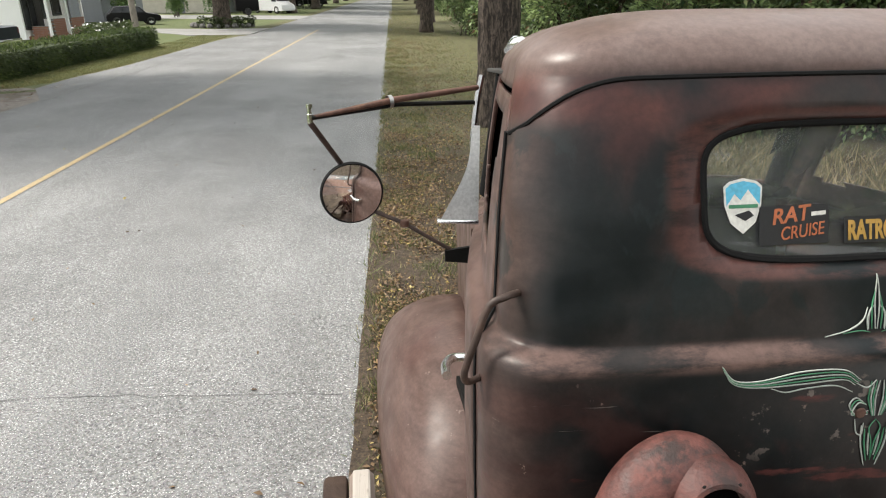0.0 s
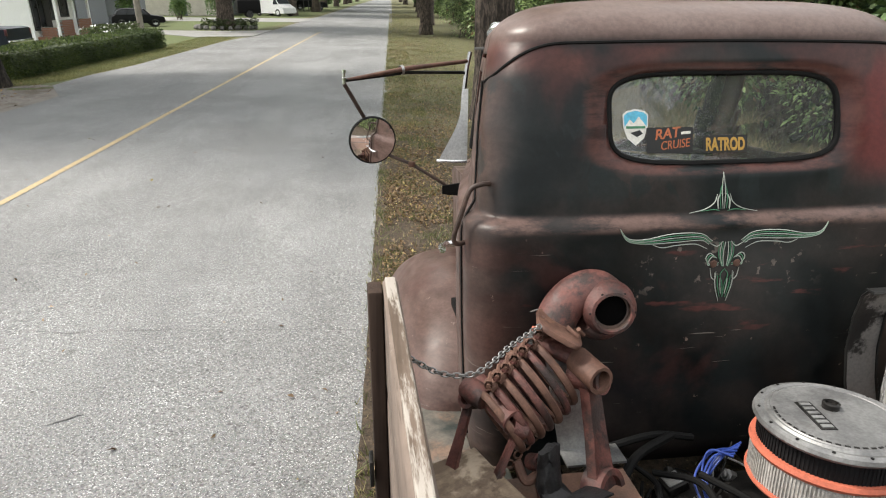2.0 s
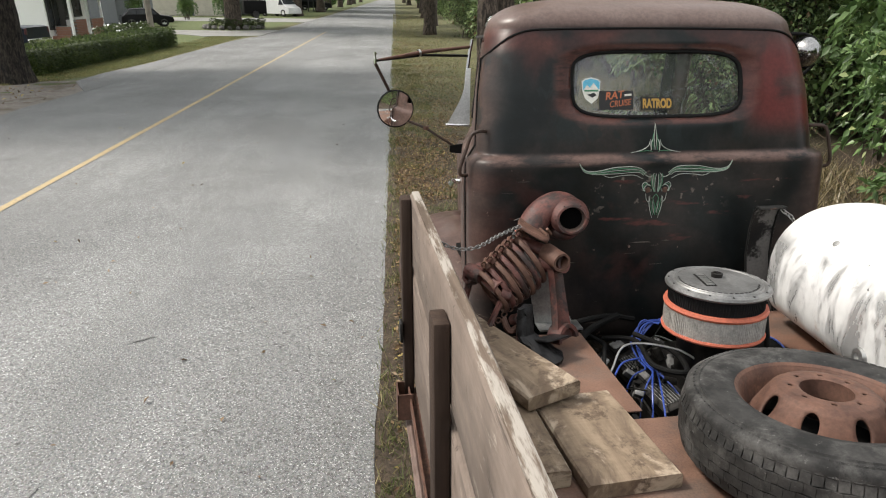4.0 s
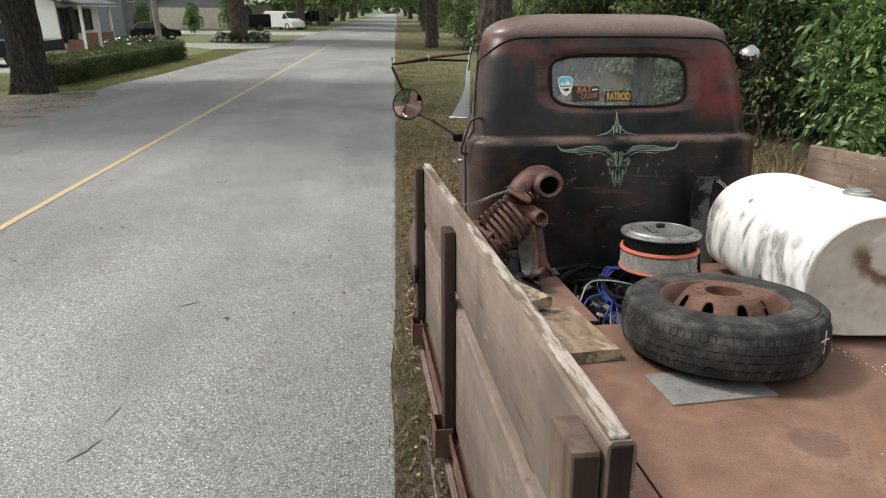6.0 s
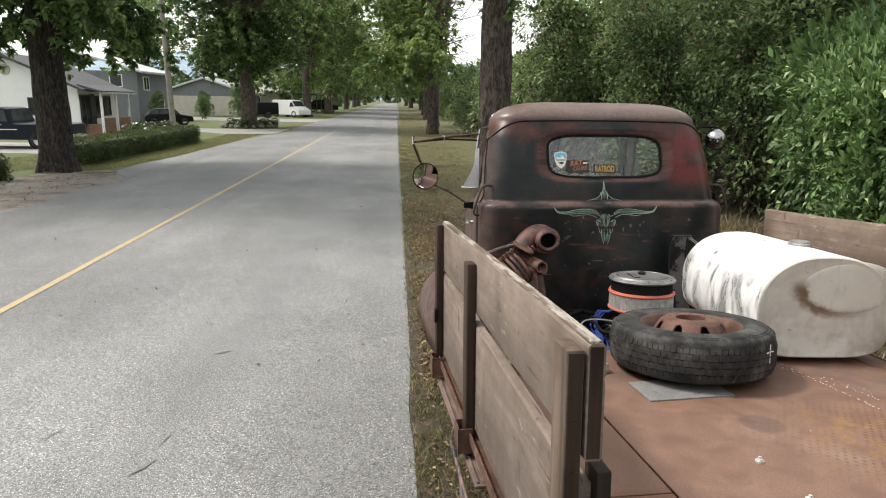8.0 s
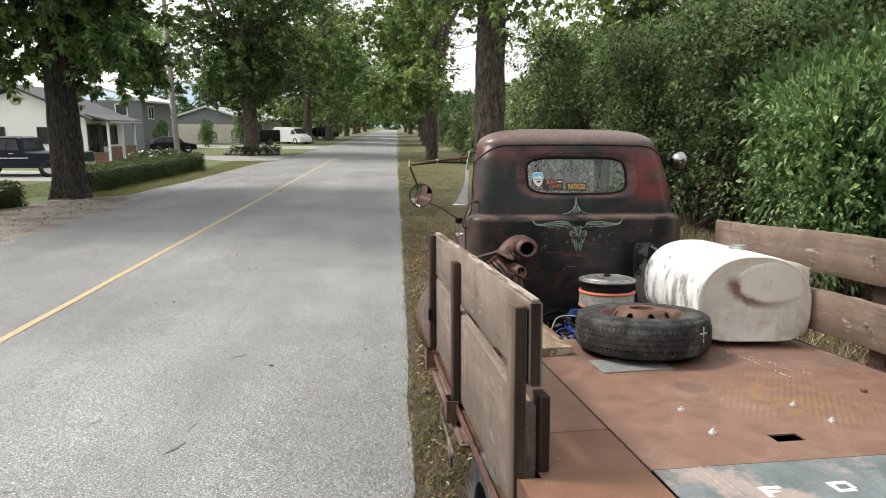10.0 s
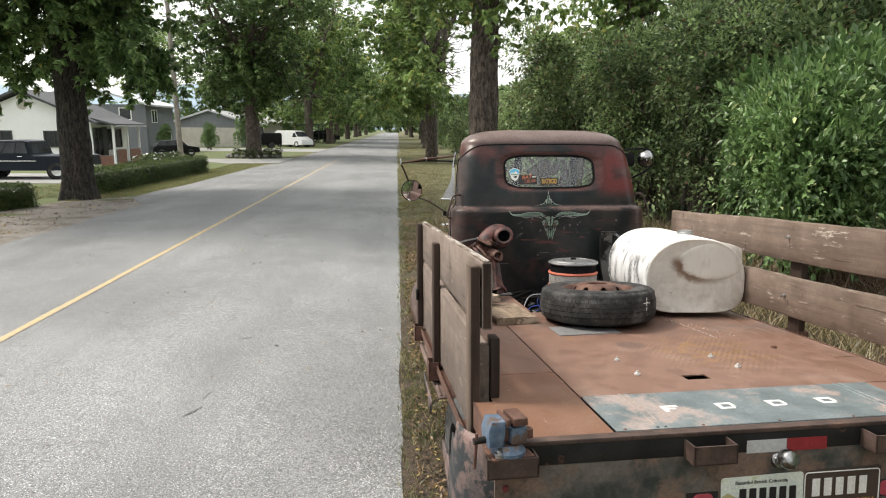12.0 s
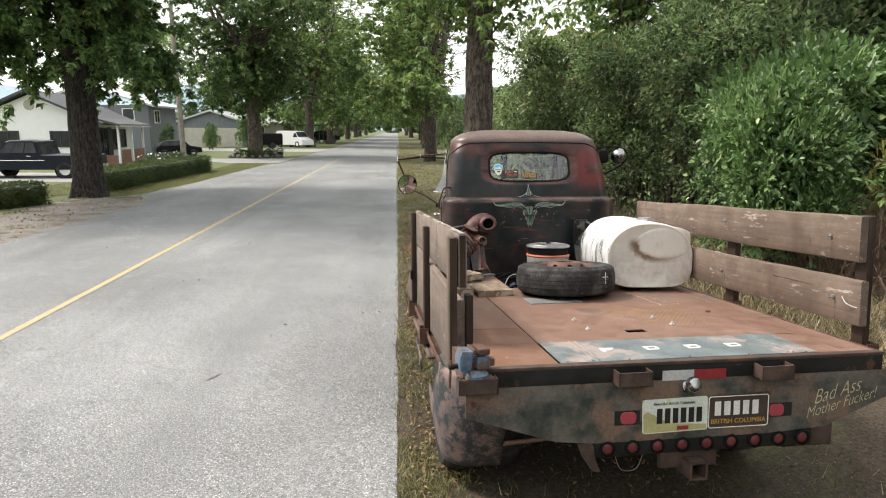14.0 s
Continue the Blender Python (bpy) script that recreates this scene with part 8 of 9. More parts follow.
for shapes, mt, bk, rows in (
    (NEAR, "leaf_tree", "bark", ((-8.85, 15.2, 0, 1.0),)),
    (BIG, "leaf_tree", "bark_red", ((-9.8, 42.0, 140, 1.05), (-10.6, 112.0, 20, 1.2), (-9.6, -36.0, 250, 1.1))),
    (SHADE_TREE, "leaf_tree", "bark", ((14.5, -13.0, 0, 0.8), (19.0, -24.0, 90, 0.9), (-13.0, -30.0, 200, 0.9), (9.0, -44.0, 20, 0.9), (-3.0, -52.0, 20, 1.2), (8.5, -46.0, 120, 1.2), (-14.0, -48.0, 220, 1.2))),
    (TALL, "leaf_mid", "bark_red", ((-21.0, 79.0, 120, 0.85), (-10.4, 96.0, 50, 1.15), (-9.4, 122.0, 200, 1.1), (-9.6, 150.0, 200, 1.2), (-8.8, 84.0, 300, 1.25), (-9.8, 170.0, 80, 1.2), (3.5, 150.0, 260, 1.2))),
    (PALE, "leaf_light", "bark_red", ((-9.6, 69.0, 215, 1.15), (-30.5, 80.0, 60, 1.0), (4.8, 118.0, 250, 1.15), (-19, 92.0, 30, 1.1), (3.2, 200.0, 30, 1.3), (-10, 210.0, 30, 1.3))),
    (ROW, "leaf_light", "bark_red", ((2.2, 36.0, 0, 1.0), (3.0, 47.0, 12, 1.0), (3.2, 64.0, -8, 1.1), (3.8, 84.0, 6, 1.2))),
    (VERGE, "leaf_light", "bark_red", ((2.08, 10.9, 70, 1.0),)),
    (SLIM, "leaf_light", "bark_red", ((8.0, 18.0, 75, 1.0), (3.2, -40.0, 10, 1.0))),
):
    for x, y, q, k in rows:
        plant_tree("tree", shapes, pose(x, y, -0.03, 0, 0, q) @ Matrix.Scale(k, 4),
                   {"leaf_mid": "tall mid-green roadside tree with a warm brown trunk", "leaf_tree": "large dark-green walnut tree with furrowed trunk by the road", "leaf_light": "tall light-green roadside tree with a bare lower trunk"}[mt], bk, mt)


def shrub_shapes(seed, rx, ry, h, count, size, lobes=9, low=0.0, wide=0.42, droop=0.25, stems=10, spray=0.0, fat=1.0, flat=0.62, top=0.72):
    """Stems and leaves heaped in uneven lobes."""
    rng = np.random.default_rng(seed)
    cs = []
    for _ in range(lobes):
        q, r = rng.uniform(0, 2 * math.pi), math.sqrt(rng.uniform(0, 1)) * 0.62
        z = rng.uniform(0.18, 0.80) * h
        s = rng.uniform(0.30, 0.48) * fat
        cs.append((r * math.cos(q) * rx * (1.1 - 0.4 * z / h), r * math.sin(q) * ry * (1.1 - 0.4 * z / h), z, s * rx, s * ry, s * h * flat))
    pts, ways = [], []
    per = count // lobes
    for cx, cy, cz, sx, sy, sz in cs:
        d = rng.normal(0, 1, (per, 3))
        d /= np.linalg.norm(d, axis=1)[:, None]
        d[:, 2] = np.abs(d[:, 2]) * np.where(rng.uniform(0, 1, per) < top, 1, -1)
        k = rng.uniform(0.55, 1.06, per)[:, None] ** 0.6
        clump = np.array([0.10 * math.sin(7 * a + 3 * b) for a, b in d[:, :2]])[:, None]
        p = np.array((cx, cy, cz)) + d * (k + clump) * np.array((sx, sy, sz))
        if spray:
            # leaflets in two rows along arching twigs
            n = per // 9
            p0, d0 = p[:n], d[:n] + rng.normal(0, 0.35, (n, 3)) + (0, 0, 0.15)
            d0 /= np.linalg.norm(d0, axis=1)[:, None]
            side = np.cross(d0, rng.normal(0, 0.3, (n, 3)) + (0, 0, 1.0))
            side /= np.linalg.norm(side, axis=1)[:, None] + 1e-6
            long = spray * rng.uniform(0.7, 1.3, n)[:, None]
            rows = [(p0 + d0 * long * j / 8 - np.array((0, 0, 0.30)) * long * (j / 8) ** 2, d0 * (0.7 + 0.06 * j) + side * (0.9 if j % 2 else -0.9) * (1 - 0.09 * j)) for j in range(9)]
            p, d = np.concatenate([r[0] for r in rows]), np.concatenate([r[1] for r in rows])
        pts.append(p[p[:, 2] > low])
        ways.append(d[p[:, 2] > low])
    v, f = leaves(np.concatenate(pts), np.concatenate(ways), size, rng, droop, wide=wide)
    crown = many(v, f, "foliage")
    bm = bmesh.new()
    for k in range(stems):
        c = cs[k % len(cs)]
        limb(bm, (rng.normal(0, 0.2) * rx, rng.normal(0, 0.2) * ry, -0.1), (c[0], c[1], c[2] + 0.3 * c[5]), 0.016 * h, 0.005, rng, 0.2, 6, 5)
    st = bpy.data.meshes.new("stems")
    bm.to_mesh(st)
    bm.free()
    return st, crown


def plant_shrub(name, shapes, m, label, leaf_m, group, category="bush"):
    t = thing(name, m, label, category, group)
    for nm, me, mt in (("woody_base", shapes[0], "bark_red"), ("foliage", shapes[1], leaf_m)):
        if not me.materials:
            me.materials.append(M[mt])
        ob = new(nm, me)
        ob.parent = t


BUSH = shrub_shapes(21, 1.9, 1.9, 2.9, 36000, 0.115, 36, 0.42, 0.50, 0.16, 14, 0.46, 0.50, 0.30, 0.90)
BUSH2 = shrub_shapes(22, 1.5, 1.6, 2.2, 23000, 0.115, 26, 0.2, 0.50, 0.16, 12, 0.46, 0.50, 0.30, 0.90)
for shapes, x, y, q, k in ((BUSH, 4.95, 3.7, 0, (0.62, 0.98)), (BUSH, 8.0, 6.6, 130, (1.25, 1.25)), (BUSH2, 8.0, 2.6, 200, (1.3, 1.3)), (BUSH2, 6.5, 5.8, 100, (1.1, 1.55)), (BUSH, 10.5, 4.4, 250, (1.3, 1.3))):
    plant_shrub("broadleaf_bush", shapes, pose(x, y, 0.02, 0, 0, q) @ Matrix.Diagonal((k[0], k[0], k[1], 1)), "dense light-green broadleaf bush at the edge of the verge", "leaf_bush", "bushes along the verge")
THK = [shrub_shapes(31 + k, 2.6, 2.6, 5.6, 27000, 0.115, 26, 0.0, 0.5, 0.2, 14, 0.0, 0.66) for k in range(3)]
THK_FAR = [shrub_shapes(36 + k, 2.6, 2.6, 5.6, 7000, 0.19, 16, 0.0, 0.5, 0.2, 8) for k in range(2)]
rng = np.random.default_rng(77)
spots = []
for y in np.arange(9.0, 44, 3.3):
    spots += [(5.6 + rng.uniform(-0.6, 0.6) + (0.7 if y < 12 else 0.0), y + rng.uniform(-0.6, 0.6), rng.uniform(0.80, 1.02) * (1.0 if y < 20 else 0.8)), (9.2 + rng.uniform(-0.8, 0.8), y + rng.uniform(-1, 1), rng.uniform(1.05, 1.45) * (1.0 if y < 20 else 0.75))][:2 if y < 27 else 1]
# out-of-view shrubs behind the camera, added to cut light from there
spots += [(6.4 + 1.5 * (k % 2), -4.0 - 4.0 * k, 1.1) for k in range(8)]
spots += [(10.0, 8.0, 1.2), (12.5, 5.5, 1.35), (13.5, 10.5, 1.6), (13.0, 15.0, 1.7), (13.0, 20.0, 1.7), (12.8, 1.0, 1.3), (4.6, 27.0, 0.5), (4.4, 33.0, 0.55), (4.5, 22.5, 0.45), (5.4, 50.0, 0.6), (5.6, 62.0, 0.7), (5.8, 76.0, 0.8), (6.0, 92.0, 0.9)]
for k, (x, y, s) in enumerate(spots):
    plant_shrub("thicket_shrub", THK[k % 3] if 4 < y < 24 else THK_FAR[k % 2], pose(x, y, -0.05, 0, 0, rng.uniform(0, 360)) @ Matrix.Scale(s, 4), "tall dark-green thicket shrub behind the verge", "leaf_dark", "thicket beside the road", "shrub")
# distant woods on both sides and across the end of the road
WOOD = shrub_shapes(51, 5.5, 5.5, 10.0, 2000, 1.1, 16, 0.0, 0.55, 0.2, 6)
far = [(20 + 5 * (k % 3), 75 + 11 * k, 0.9) for k in range(10)] + [(9.0, 60 + 11 * k, 0.55) for k in range(12)] + [(-60 + 15 * k, -75 - 5 * (k % 2), 1.2) for k in range(9)] + [(-36 - 6 * (k % 3), 52 + 9 * k, 0.36) for k in range(16)]
far += [(-13.2 - (k % 2), 104 + 11 * k, 0.20 + 0.03 * (k % 3)) for k in range(8)] + [(5.6 + (k % 2), 68 + 12 * k, 0.22 + 0.04 * (k % 3)) for k in range(8)]
far += [(-22 - 3 * (k % 2), 90 + 14 * k, 0.42) for k in range(8)] + [(-40 + 9 * k, 318 + 4 * (k % 3), 1.5) for k in range(11)] + [(-48, 20 + 10 * k, 0.40) for k in range(4)]
for k, (x, y, s) in enumerate(far):
    ob = new("woodland", WOOD[1])
    if not WOOD[1].materials:
        WOOD[1].materials.append(M["leaf_tree"])
    ob.matrix_world = pose(x, y, -0.1, 0, 0, 47 * k) @ Matrix.Scale(s, 4)
    tagged(ob, "mass of distant green woodland behind the houses", "woodland", kind="stuff")


# clipped hedges
def hedge(x0, y0, x1, y1, w, h, seed, label):
    rng = np.random.default_rng(seed)
    a, b = np.array((x0, y0)), np.array((x1, y1))
    n = np.linalg.norm(b - a)
    d = (b - a) / n
    s = np.array((-d[1], d[0]))
    count = int(n * 1500)
    u, q = rng.uniform(0, 1, count), rng.uniform(0, 1, count)
    face = rng.choice(4, count, p=(0.36, 0.30, 0.24, 0.10))
    off = np.where(face == 0, rng.uniform(-0.5, 0.5, count), np.where(face == 1, 0.5, np.where(face == 2, -0.5, rng.uniform(-0.5, 0.5, count)))) * w
    z = np.where(face == 0, h, q * h)
    u = np.where(face == 3, np.round(u), u)
    bulge = np.array([0.04 * wobble(t * n, o, 1.3) for t, o in zip(u, off)])
    p = np.stack([a[0] + d[0] * u * n + s[0] * (off + bulge), a[1] + d[1] * u * n + s[1] * (off + bulge), z + np.where(face == 0, bulge, 0)], 1) + rng.normal(0, 0.025, (count, 3))
    nrm = np.where((face == 0)[:, None], (0, 0, 1.0), np.where((face == 3)[:, None], np.array((d[0], d[1], 0)) * np.sign(u - 0.5)[:, None], np.array((s[0], s[1], 0.1)) * np.sign(off)[:, None]))
    v, f = leaves(p, nrm, 0.07, rng, 0.1, wide=0.55)
    t = thing("hedge", Matrix(), label, "hedge", "clipped hedges")
    ob = dress("foliage", many(v, f, "foliage"), "leaf_hedge", t, smooth=0)
    m = Matrix.Translation(((x0 + x1) / 2, (y0 + y1) / 2, 0)) @ Matrix.Rotation(math.atan2(d[1], d[0]), 4, "Z")
    part("core", box((-n / 2 + 0.03, -w / 2 + 0.03, -0.05), (n / 2 - 0.03, w / 2 - 0.03, h - 0.03), 0.05, m=m), "leaf_hedge", t)


hedge(-9.3, 16.4, -9.15, 27.0, 0.95, 0.64, 1, "long clipped dark-green hedge between tree and driveway")
hedge(-9.45, 13.5, -11.4, 9.0, 0.9, 0.52, 2, "low clipped green hedge beside the gravel")


# grass, fallen leaves and twigs on the verge
def blades(n, area, size, seed, keep=None, bend=0.5, power=1.4):
    rng = np.random.default_rng(seed)
    x = rng.uniform(area[0], area[1], n)
    y = area[2] + (area[3] - area[2]) * rng.uniform(0, 1, n) ** power
    if keep:
        ok = np.array([keep(a, b, c) for a, b, c in zip(x, y, rng.uniform(0, 1, n))])
        x, y = x[ok], y[ok]
    n = len(x)
    z = np.array([ground_z(a, b) for a, b in zip(x, y)])
    q = rng.uniform(0, 2 * math.pi, n)
    h = size * rng.uniform(0.4, 1.2, n)
    w = 0.005 + 0.035 * h
    side = np.stack([np.cos(q), np.sin(q), np.zeros(n)], 1) * (w / 2)[:, None]
    lean = np.stack([rng.normal(0, bend, n) * h, rng.normal(0, bend, n) * h, h], 1)
    base = np.stack([x, y, z], 1)
    v = np.stack([base + side, base - side, base + lean], 1).reshape(-1, 3)
    return many(v, np.arange(3 * n).reshape(-1, 3), "blades")


def strip_edge(y):
    """Road-side edge of the grass that fronts the long hedge."""
    return -7.28 - 1.25 * math.exp(-(y - 14.8) / 1.6)


def patchy(x, y, r):
    g = 0.5 + 0.5 * wobble(x, y, 0.8) + 0.35 * wobble(x, y, 2.9)
    near = (0.75 if x < 0.75 else 0.55) + 0.35 * min(1.0, max(0.0, (y - 7.0) / 8.0))
    if 0.45 < x < 2.6 and -2.6 < y < 4.2:
        near = 0.16
    if 0.3 < x < 1.4 and 2.0 < y < 9.0:
        near = 0.34
    near *= min(1.0, max(0.0, (3.2 - x) / 0.9)) * min(1.0, max(0.0, (y + 7.0) / 2.5))
    return r < g * near


grass_a = dress("verge_grass", blades(190000, (0.14, 3.2, -7.0, 75.0), 0.065, 1, patchy, 0.5, 2.2), "grass", smooth=0)
tagged(grass_a, "thin short grass on the dry verge", "grass", kind="stuff")
grass_e = dress("edge_grass", blades(95000, (0.17, 0.95, -4.5, 26.0), 0.055, 9, lambda x, y, r: r < 1.3 * max(0.0, 0.15 + wobble(x, y, 1.6, 3.0) + 0.7 * wobble(x, y, 5.0)), 0.6, 1.3), "grass", smooth=0)
tagged(grass_e, "ragged tufts of grass along the edge of the asphalt", "grass", kind="stuff")
grass_b = dress("tall_grass", blades(30000, (3.0, 5.6, 0.2, 17.0), 0.26, 2, lambda x, y, r: r < (0.25 + 0.75 * min(1, (x - 2.8) / 1.4) * (0.6 + 0.5 * wobble(x, y, 1.1))) * min(1.0, max(0.0, (y - 0.2) / 0.8 + wobble(x, y, 1.3))), 0.6), "dry_grass", smooth=0)
tagged(grass_b, "tall dry grass in front of the bushes", "grass", kind="stuff")
grass_c = dress("lawn_grass", blades(60000, (-9.0, -6.9, 14.6, 33.6), 0.06, 3, lambda x, y, r: x < strip_edge(y) + 0.10 * wobble(x, y, 1.5)), "lawn", smooth=0)
tagged(grass_c, "short mown grass along the far verge", "grass", kind="stuff")
grass_f = dress("lawn_grass", blades(5000, (-9.6, -6.9, 7.6, 10.4), 0.05, 12, lambda x, y, r: ((x + 8.6) / 1.6) ** 2 + ((y - 9.2) / 0.8) ** 2 < 0.6 + 0.6 * r), "lawn", smooth=0)
tagged(grass_f, "thin patch of mown grass on the gravel shoulder", "grass", kind="stuff")
grass_d = dress("lawn_grass", blades(26000, (-12.0, -9.8, 9.0, 27.0), 0.07, 4), "lawn", smooth=0)
tagged(grass_d, "short mown lawn in front of the white house", "grass", kind="stuff")


def fallen(n, area, size, seed, power=1.3, on_road=False):
    rng = np.random.default_rng(seed)
    x = rng.uniform(area[0], area[1], n)
    y = area[2] + (area[3] - area[2]) * rng.uniform(0, 1, n) ** power
    if not on_road:
        drift = np.array([0.45 + 0.9 * wobble(a, b, 1.3, 2.0) + 0.5 * wobble(a, b, 4.0, 5.0) for a, b in zip(x, y)])
        shelter = (x > 0.55) & (x < 2.5) & (y > -1.5) & (y < 4.0)
        fade = np.clip((area[1] - x) / 0.7, 0, 1) * np.clip((y - area[2]) / 1.5, 0, 1)
        ok = rng.uniform(0, 1, n) < drift * fade * np.where(shelter, 0.25, 1.0)
        x, y = x[ok], y[ok]
        n = len(x)
    z = np.array([(road_z(a) if on_road else ground_z(a, b)) + 0.006 for a, b in zip(x, y)])
    if not on_road:
        z += np.where(rng.uniform(0, 1, n) < 0.6, rng.uniform(0.004, 0.030, n), 0.0)
    q = rng.uniform(0, 2 * math.pi, n)
    way = np.stack([np.cos(q), np.sin(q), rng.uniform(0, 0.35, n)], 1)
    v, f = leaves(np.stack([x, y, z], 1), way, size, rng, 0.0, 0.5, 0.5)
    v[:, 2] = np.maximum(v[:, 2], np.repeat(z, 4))
    return many(v, f, "litter")


tagged(dress("leaf_litter", fallen(46000, (0.24, 3.0, -6.0, 75.0), 0.034, 5, 2.1), "litter", smooth=0), "scattered dead yellow and brown leaves on the verge", "leaf litter", kind="stuff")
tagged(dress("leaf_litter", fallen(40000, (0.24, 2.0, -5.0, 30.0), 0.030, 8, 1.35), "litter", smooth=0), "dense dead leaves along the edge of the road", "leaf litter", kind="stuff")
tagged(dress("leaf_litter", fallen(26000, (0.26, 1.5, 0.5, 10.0), 0.034, 15, 1.0), "litter", smooth=0), "thick drift of dead leaves beside the parked truck", "leaf litter", kind="stuff")
tagged(dress("leaf_litter", fallen(2500, (-9.2, -6.6, 4.0, 16.0), 0.06, 6), "litter", smooth=0), "scattered dead leaves on the gravel", "leaf litter", kind="stuff")
tagged(dress("leaf_litter", fallen(160, (-5.5, 0.1, 1.0, 14.0), 0.035, 7, 1.0, True), "litter", smooth=0), "a few dead leaves on the asphalt", "leaf litter", kind="stuff")
# dead brush beside the bushes
rng = np.random.default_rng(91)
bm = bmesh.new()
for k in range(1700):
    a = Vector((rng.normal(6.4, 0.62), rng.normal(3.3, 0.46), 0.05))
    b = a + Vector((rng.normal(0, 0.45), rng.normal(0, 0.45), rng.uniform(0.4, 1.15)))
    tube([a, a.lerp(b, 0.5) + Vector(rng.normal(0, 0.06, 3)), b], [0.006, 0.004, 0.002], 3, bm)
tagged(finish("dead_brush", bm, "twig", smooth=0), "tangle of dead brown stalks beside the bushes", "brush", kind="stuff")

# yellowing saplings above the dead stalks
YEL = shrub_shapes(71, 0.45, 0.45, 1.0, 500, 0.13, 6, 0.2, 0.45, 0.2, 5, 0.30)
for x, y, z, q in ((6.85, 4.0, 0.75, 0), (7.2, 4.3, 0.95, 120)):
    plant_shrub("sapling", YEL, pose(x, y, 0, 0, 0, q) @ Matrix.Diagonal((0.6, 0.6, 1.0 + z, 1)), "slender sapling with yellowing leaves above dead stalks", "leaf_yellow", "yellow saplings", "sapling")

# ---- houses, vehicles and poles across the road ----
def house_window(parent, x, z, w, h, m, frame="frame_dark", split=1):
    """A window on a wall whose face is m's x-z plane, looking along -y."""
    win = new("window")
    win.parent = parent
    win.matrix_local = m @ pose(x, 0, z)
    bm = bmesh.new()
    for a, b, c, d in ((-w / 2 - 0.06, -0.06, w / 2 + 0.06, 0.0), (-w / 2 - 0.06, h, w / 2 + 0.06, h + 0.06), (-w / 2 - 0.06, 0, -w / 2, h), (w / 2, 0, w / 2 + 0.06, h)):
        box((a, -0.05, b), (c, 0.02, d), 0, bm)
    for k in range(1, split + 1):
        x1 = -w / 2 + w * k / (split + 1)
        box((x1 - 0.025, -0.045, 0), (x1 + 0.025, 0.0, h), 0, bm)
    part("frame", bm, frame, win, "", 0)
    part("pane", box((-w / 2, -0.015, 0), (w / 2, 0.0, h)), "pane_dark", win, "", 0)
    return win


def lap_siding(parent, x0, x1, z0, z1, m, material, step=0.16):
    n = int((z1 - z0) / step)
    me = None
    for k in range(n):
        if me is None:
            bm = prism([(0.0, 0.0), (-0.022, 0.0), (-0.006, step), (0.0, step)], pose(x0, 0, 0) @ Matrix(((0, 0, 1, 0), (1, 0, 0, 0), (0, 1, 0, 0), (0, 0, 0, 1))), x1 - x0)
            ob = part("siding_board", bm, material, parent, "", 0)
            me = ob.data
        else:
            ob = new("siding_board", me)
            ob.parent = parent
        ob.matrix_local = m @ pose(0, 0, z0 + step * k)


# white bungalow: gable towards the camera, porch towards the road
bung = thing("bungalow", pose(-15.4, 30.6, 0, 0, 0, 0), "white single-storey house with grey gabled roof and brick porch", "house")
HW, DEP, EAVE, PEAK = 6.5, 4.4, 2.28, 3.74
wall = part("wall", prism([(-HW, 0), (0, 0), (0, EAVE), (-HW / 2, PEAK - 0.12), (-HW, EAVE)], pose(0, 0.15, 0, 90, 0, 0), 0.15), "white", bung, "white painted gable wall", 0)
part("wall", box((-0.15, 0.15, 0), (0, DEP, EAVE)), "white", bung, "", 0)
part("wall", box((-HW, 0.15, 0), (-HW + 0.15, DEP, EAVE)), "white", bung, "", 0)
part("wall", box((-HW, DEP - 0.15, 0), (0, DEP, EAVE)), "white", bung, "", 0)
for s in (0, 1):
    a = (0.45, EAVE - 0.17) if s else (-HW - 0.45, EAVE - 0.17)
    bm = prism([a, (-HW / 2, PEAK), (-HW / 2, PEAK + 0.12), (a[0], a[1] + 0.12)], pose(0, DEP + 0.4, 0, 90, 0, 0), DEP + 0.85)
    part("roof", bm, "roof_grey", bung, "grey shingle roof slope", 0)
part("gable_vent", lathe([(0.30, 0), (0.30, 0.05), (0.20, 0.06), (0, 0.05)], 24, pose(-HW / 2, -0.0, 3.10, 90, 0, 0) @ Matrix.Scale(0.85, 4)), "beige", bung, "round gable vent")
W0 = pose(0, 0, 0)
house_window(bung, -4.45, 1.02, 1.0, 0.72, W0)
house_window(bung, -1.85, 1.02, 0.9, 0.72, W0)
SIDE = pose(0.0, 0, 0, 0, 0, 90)
house_window(bung, 0.62, 0.45, 0.95, 1.45, SIDE, split=1)
house_window(bung, 1.95, 0.85, 0.45, 1.0, SIDE, split=0)
house_window(bung, 3.05, 0.95, 0.70, 0.9, SIDE, split=0)
part("door", box((-0.02, 1.20, 0.1), (0.04, 1.66, 2.0), 0.01), "frame_dark", bung, "dark front door", 0)
part("porch_floor", box((0.0, 0.2, -0.03), (0.95, 3.7, 0.12)), "brick", bung, "", 0)
part("porch_roof", prism([(0.05, 2.46), (1.2, 2.16), (1.2, 2.06), (0.05, 2.34)], pose(0, 4.1, 0, 90, 0, 0), 4.2), "roof_grey", bung, "grey porch roof", 0)
part("fascia", box((1.16, 0.0, 2.02), (1.205, 4.1, 2.10)), "metal_roof", bung, "", 0)
for y in (0.35, 2.05, 3.6):
    part("porch_post", box((0.86, y - 0.05, 0.0), (0.96, y + 0.05, 2.1)), "white", bung, "", 0)


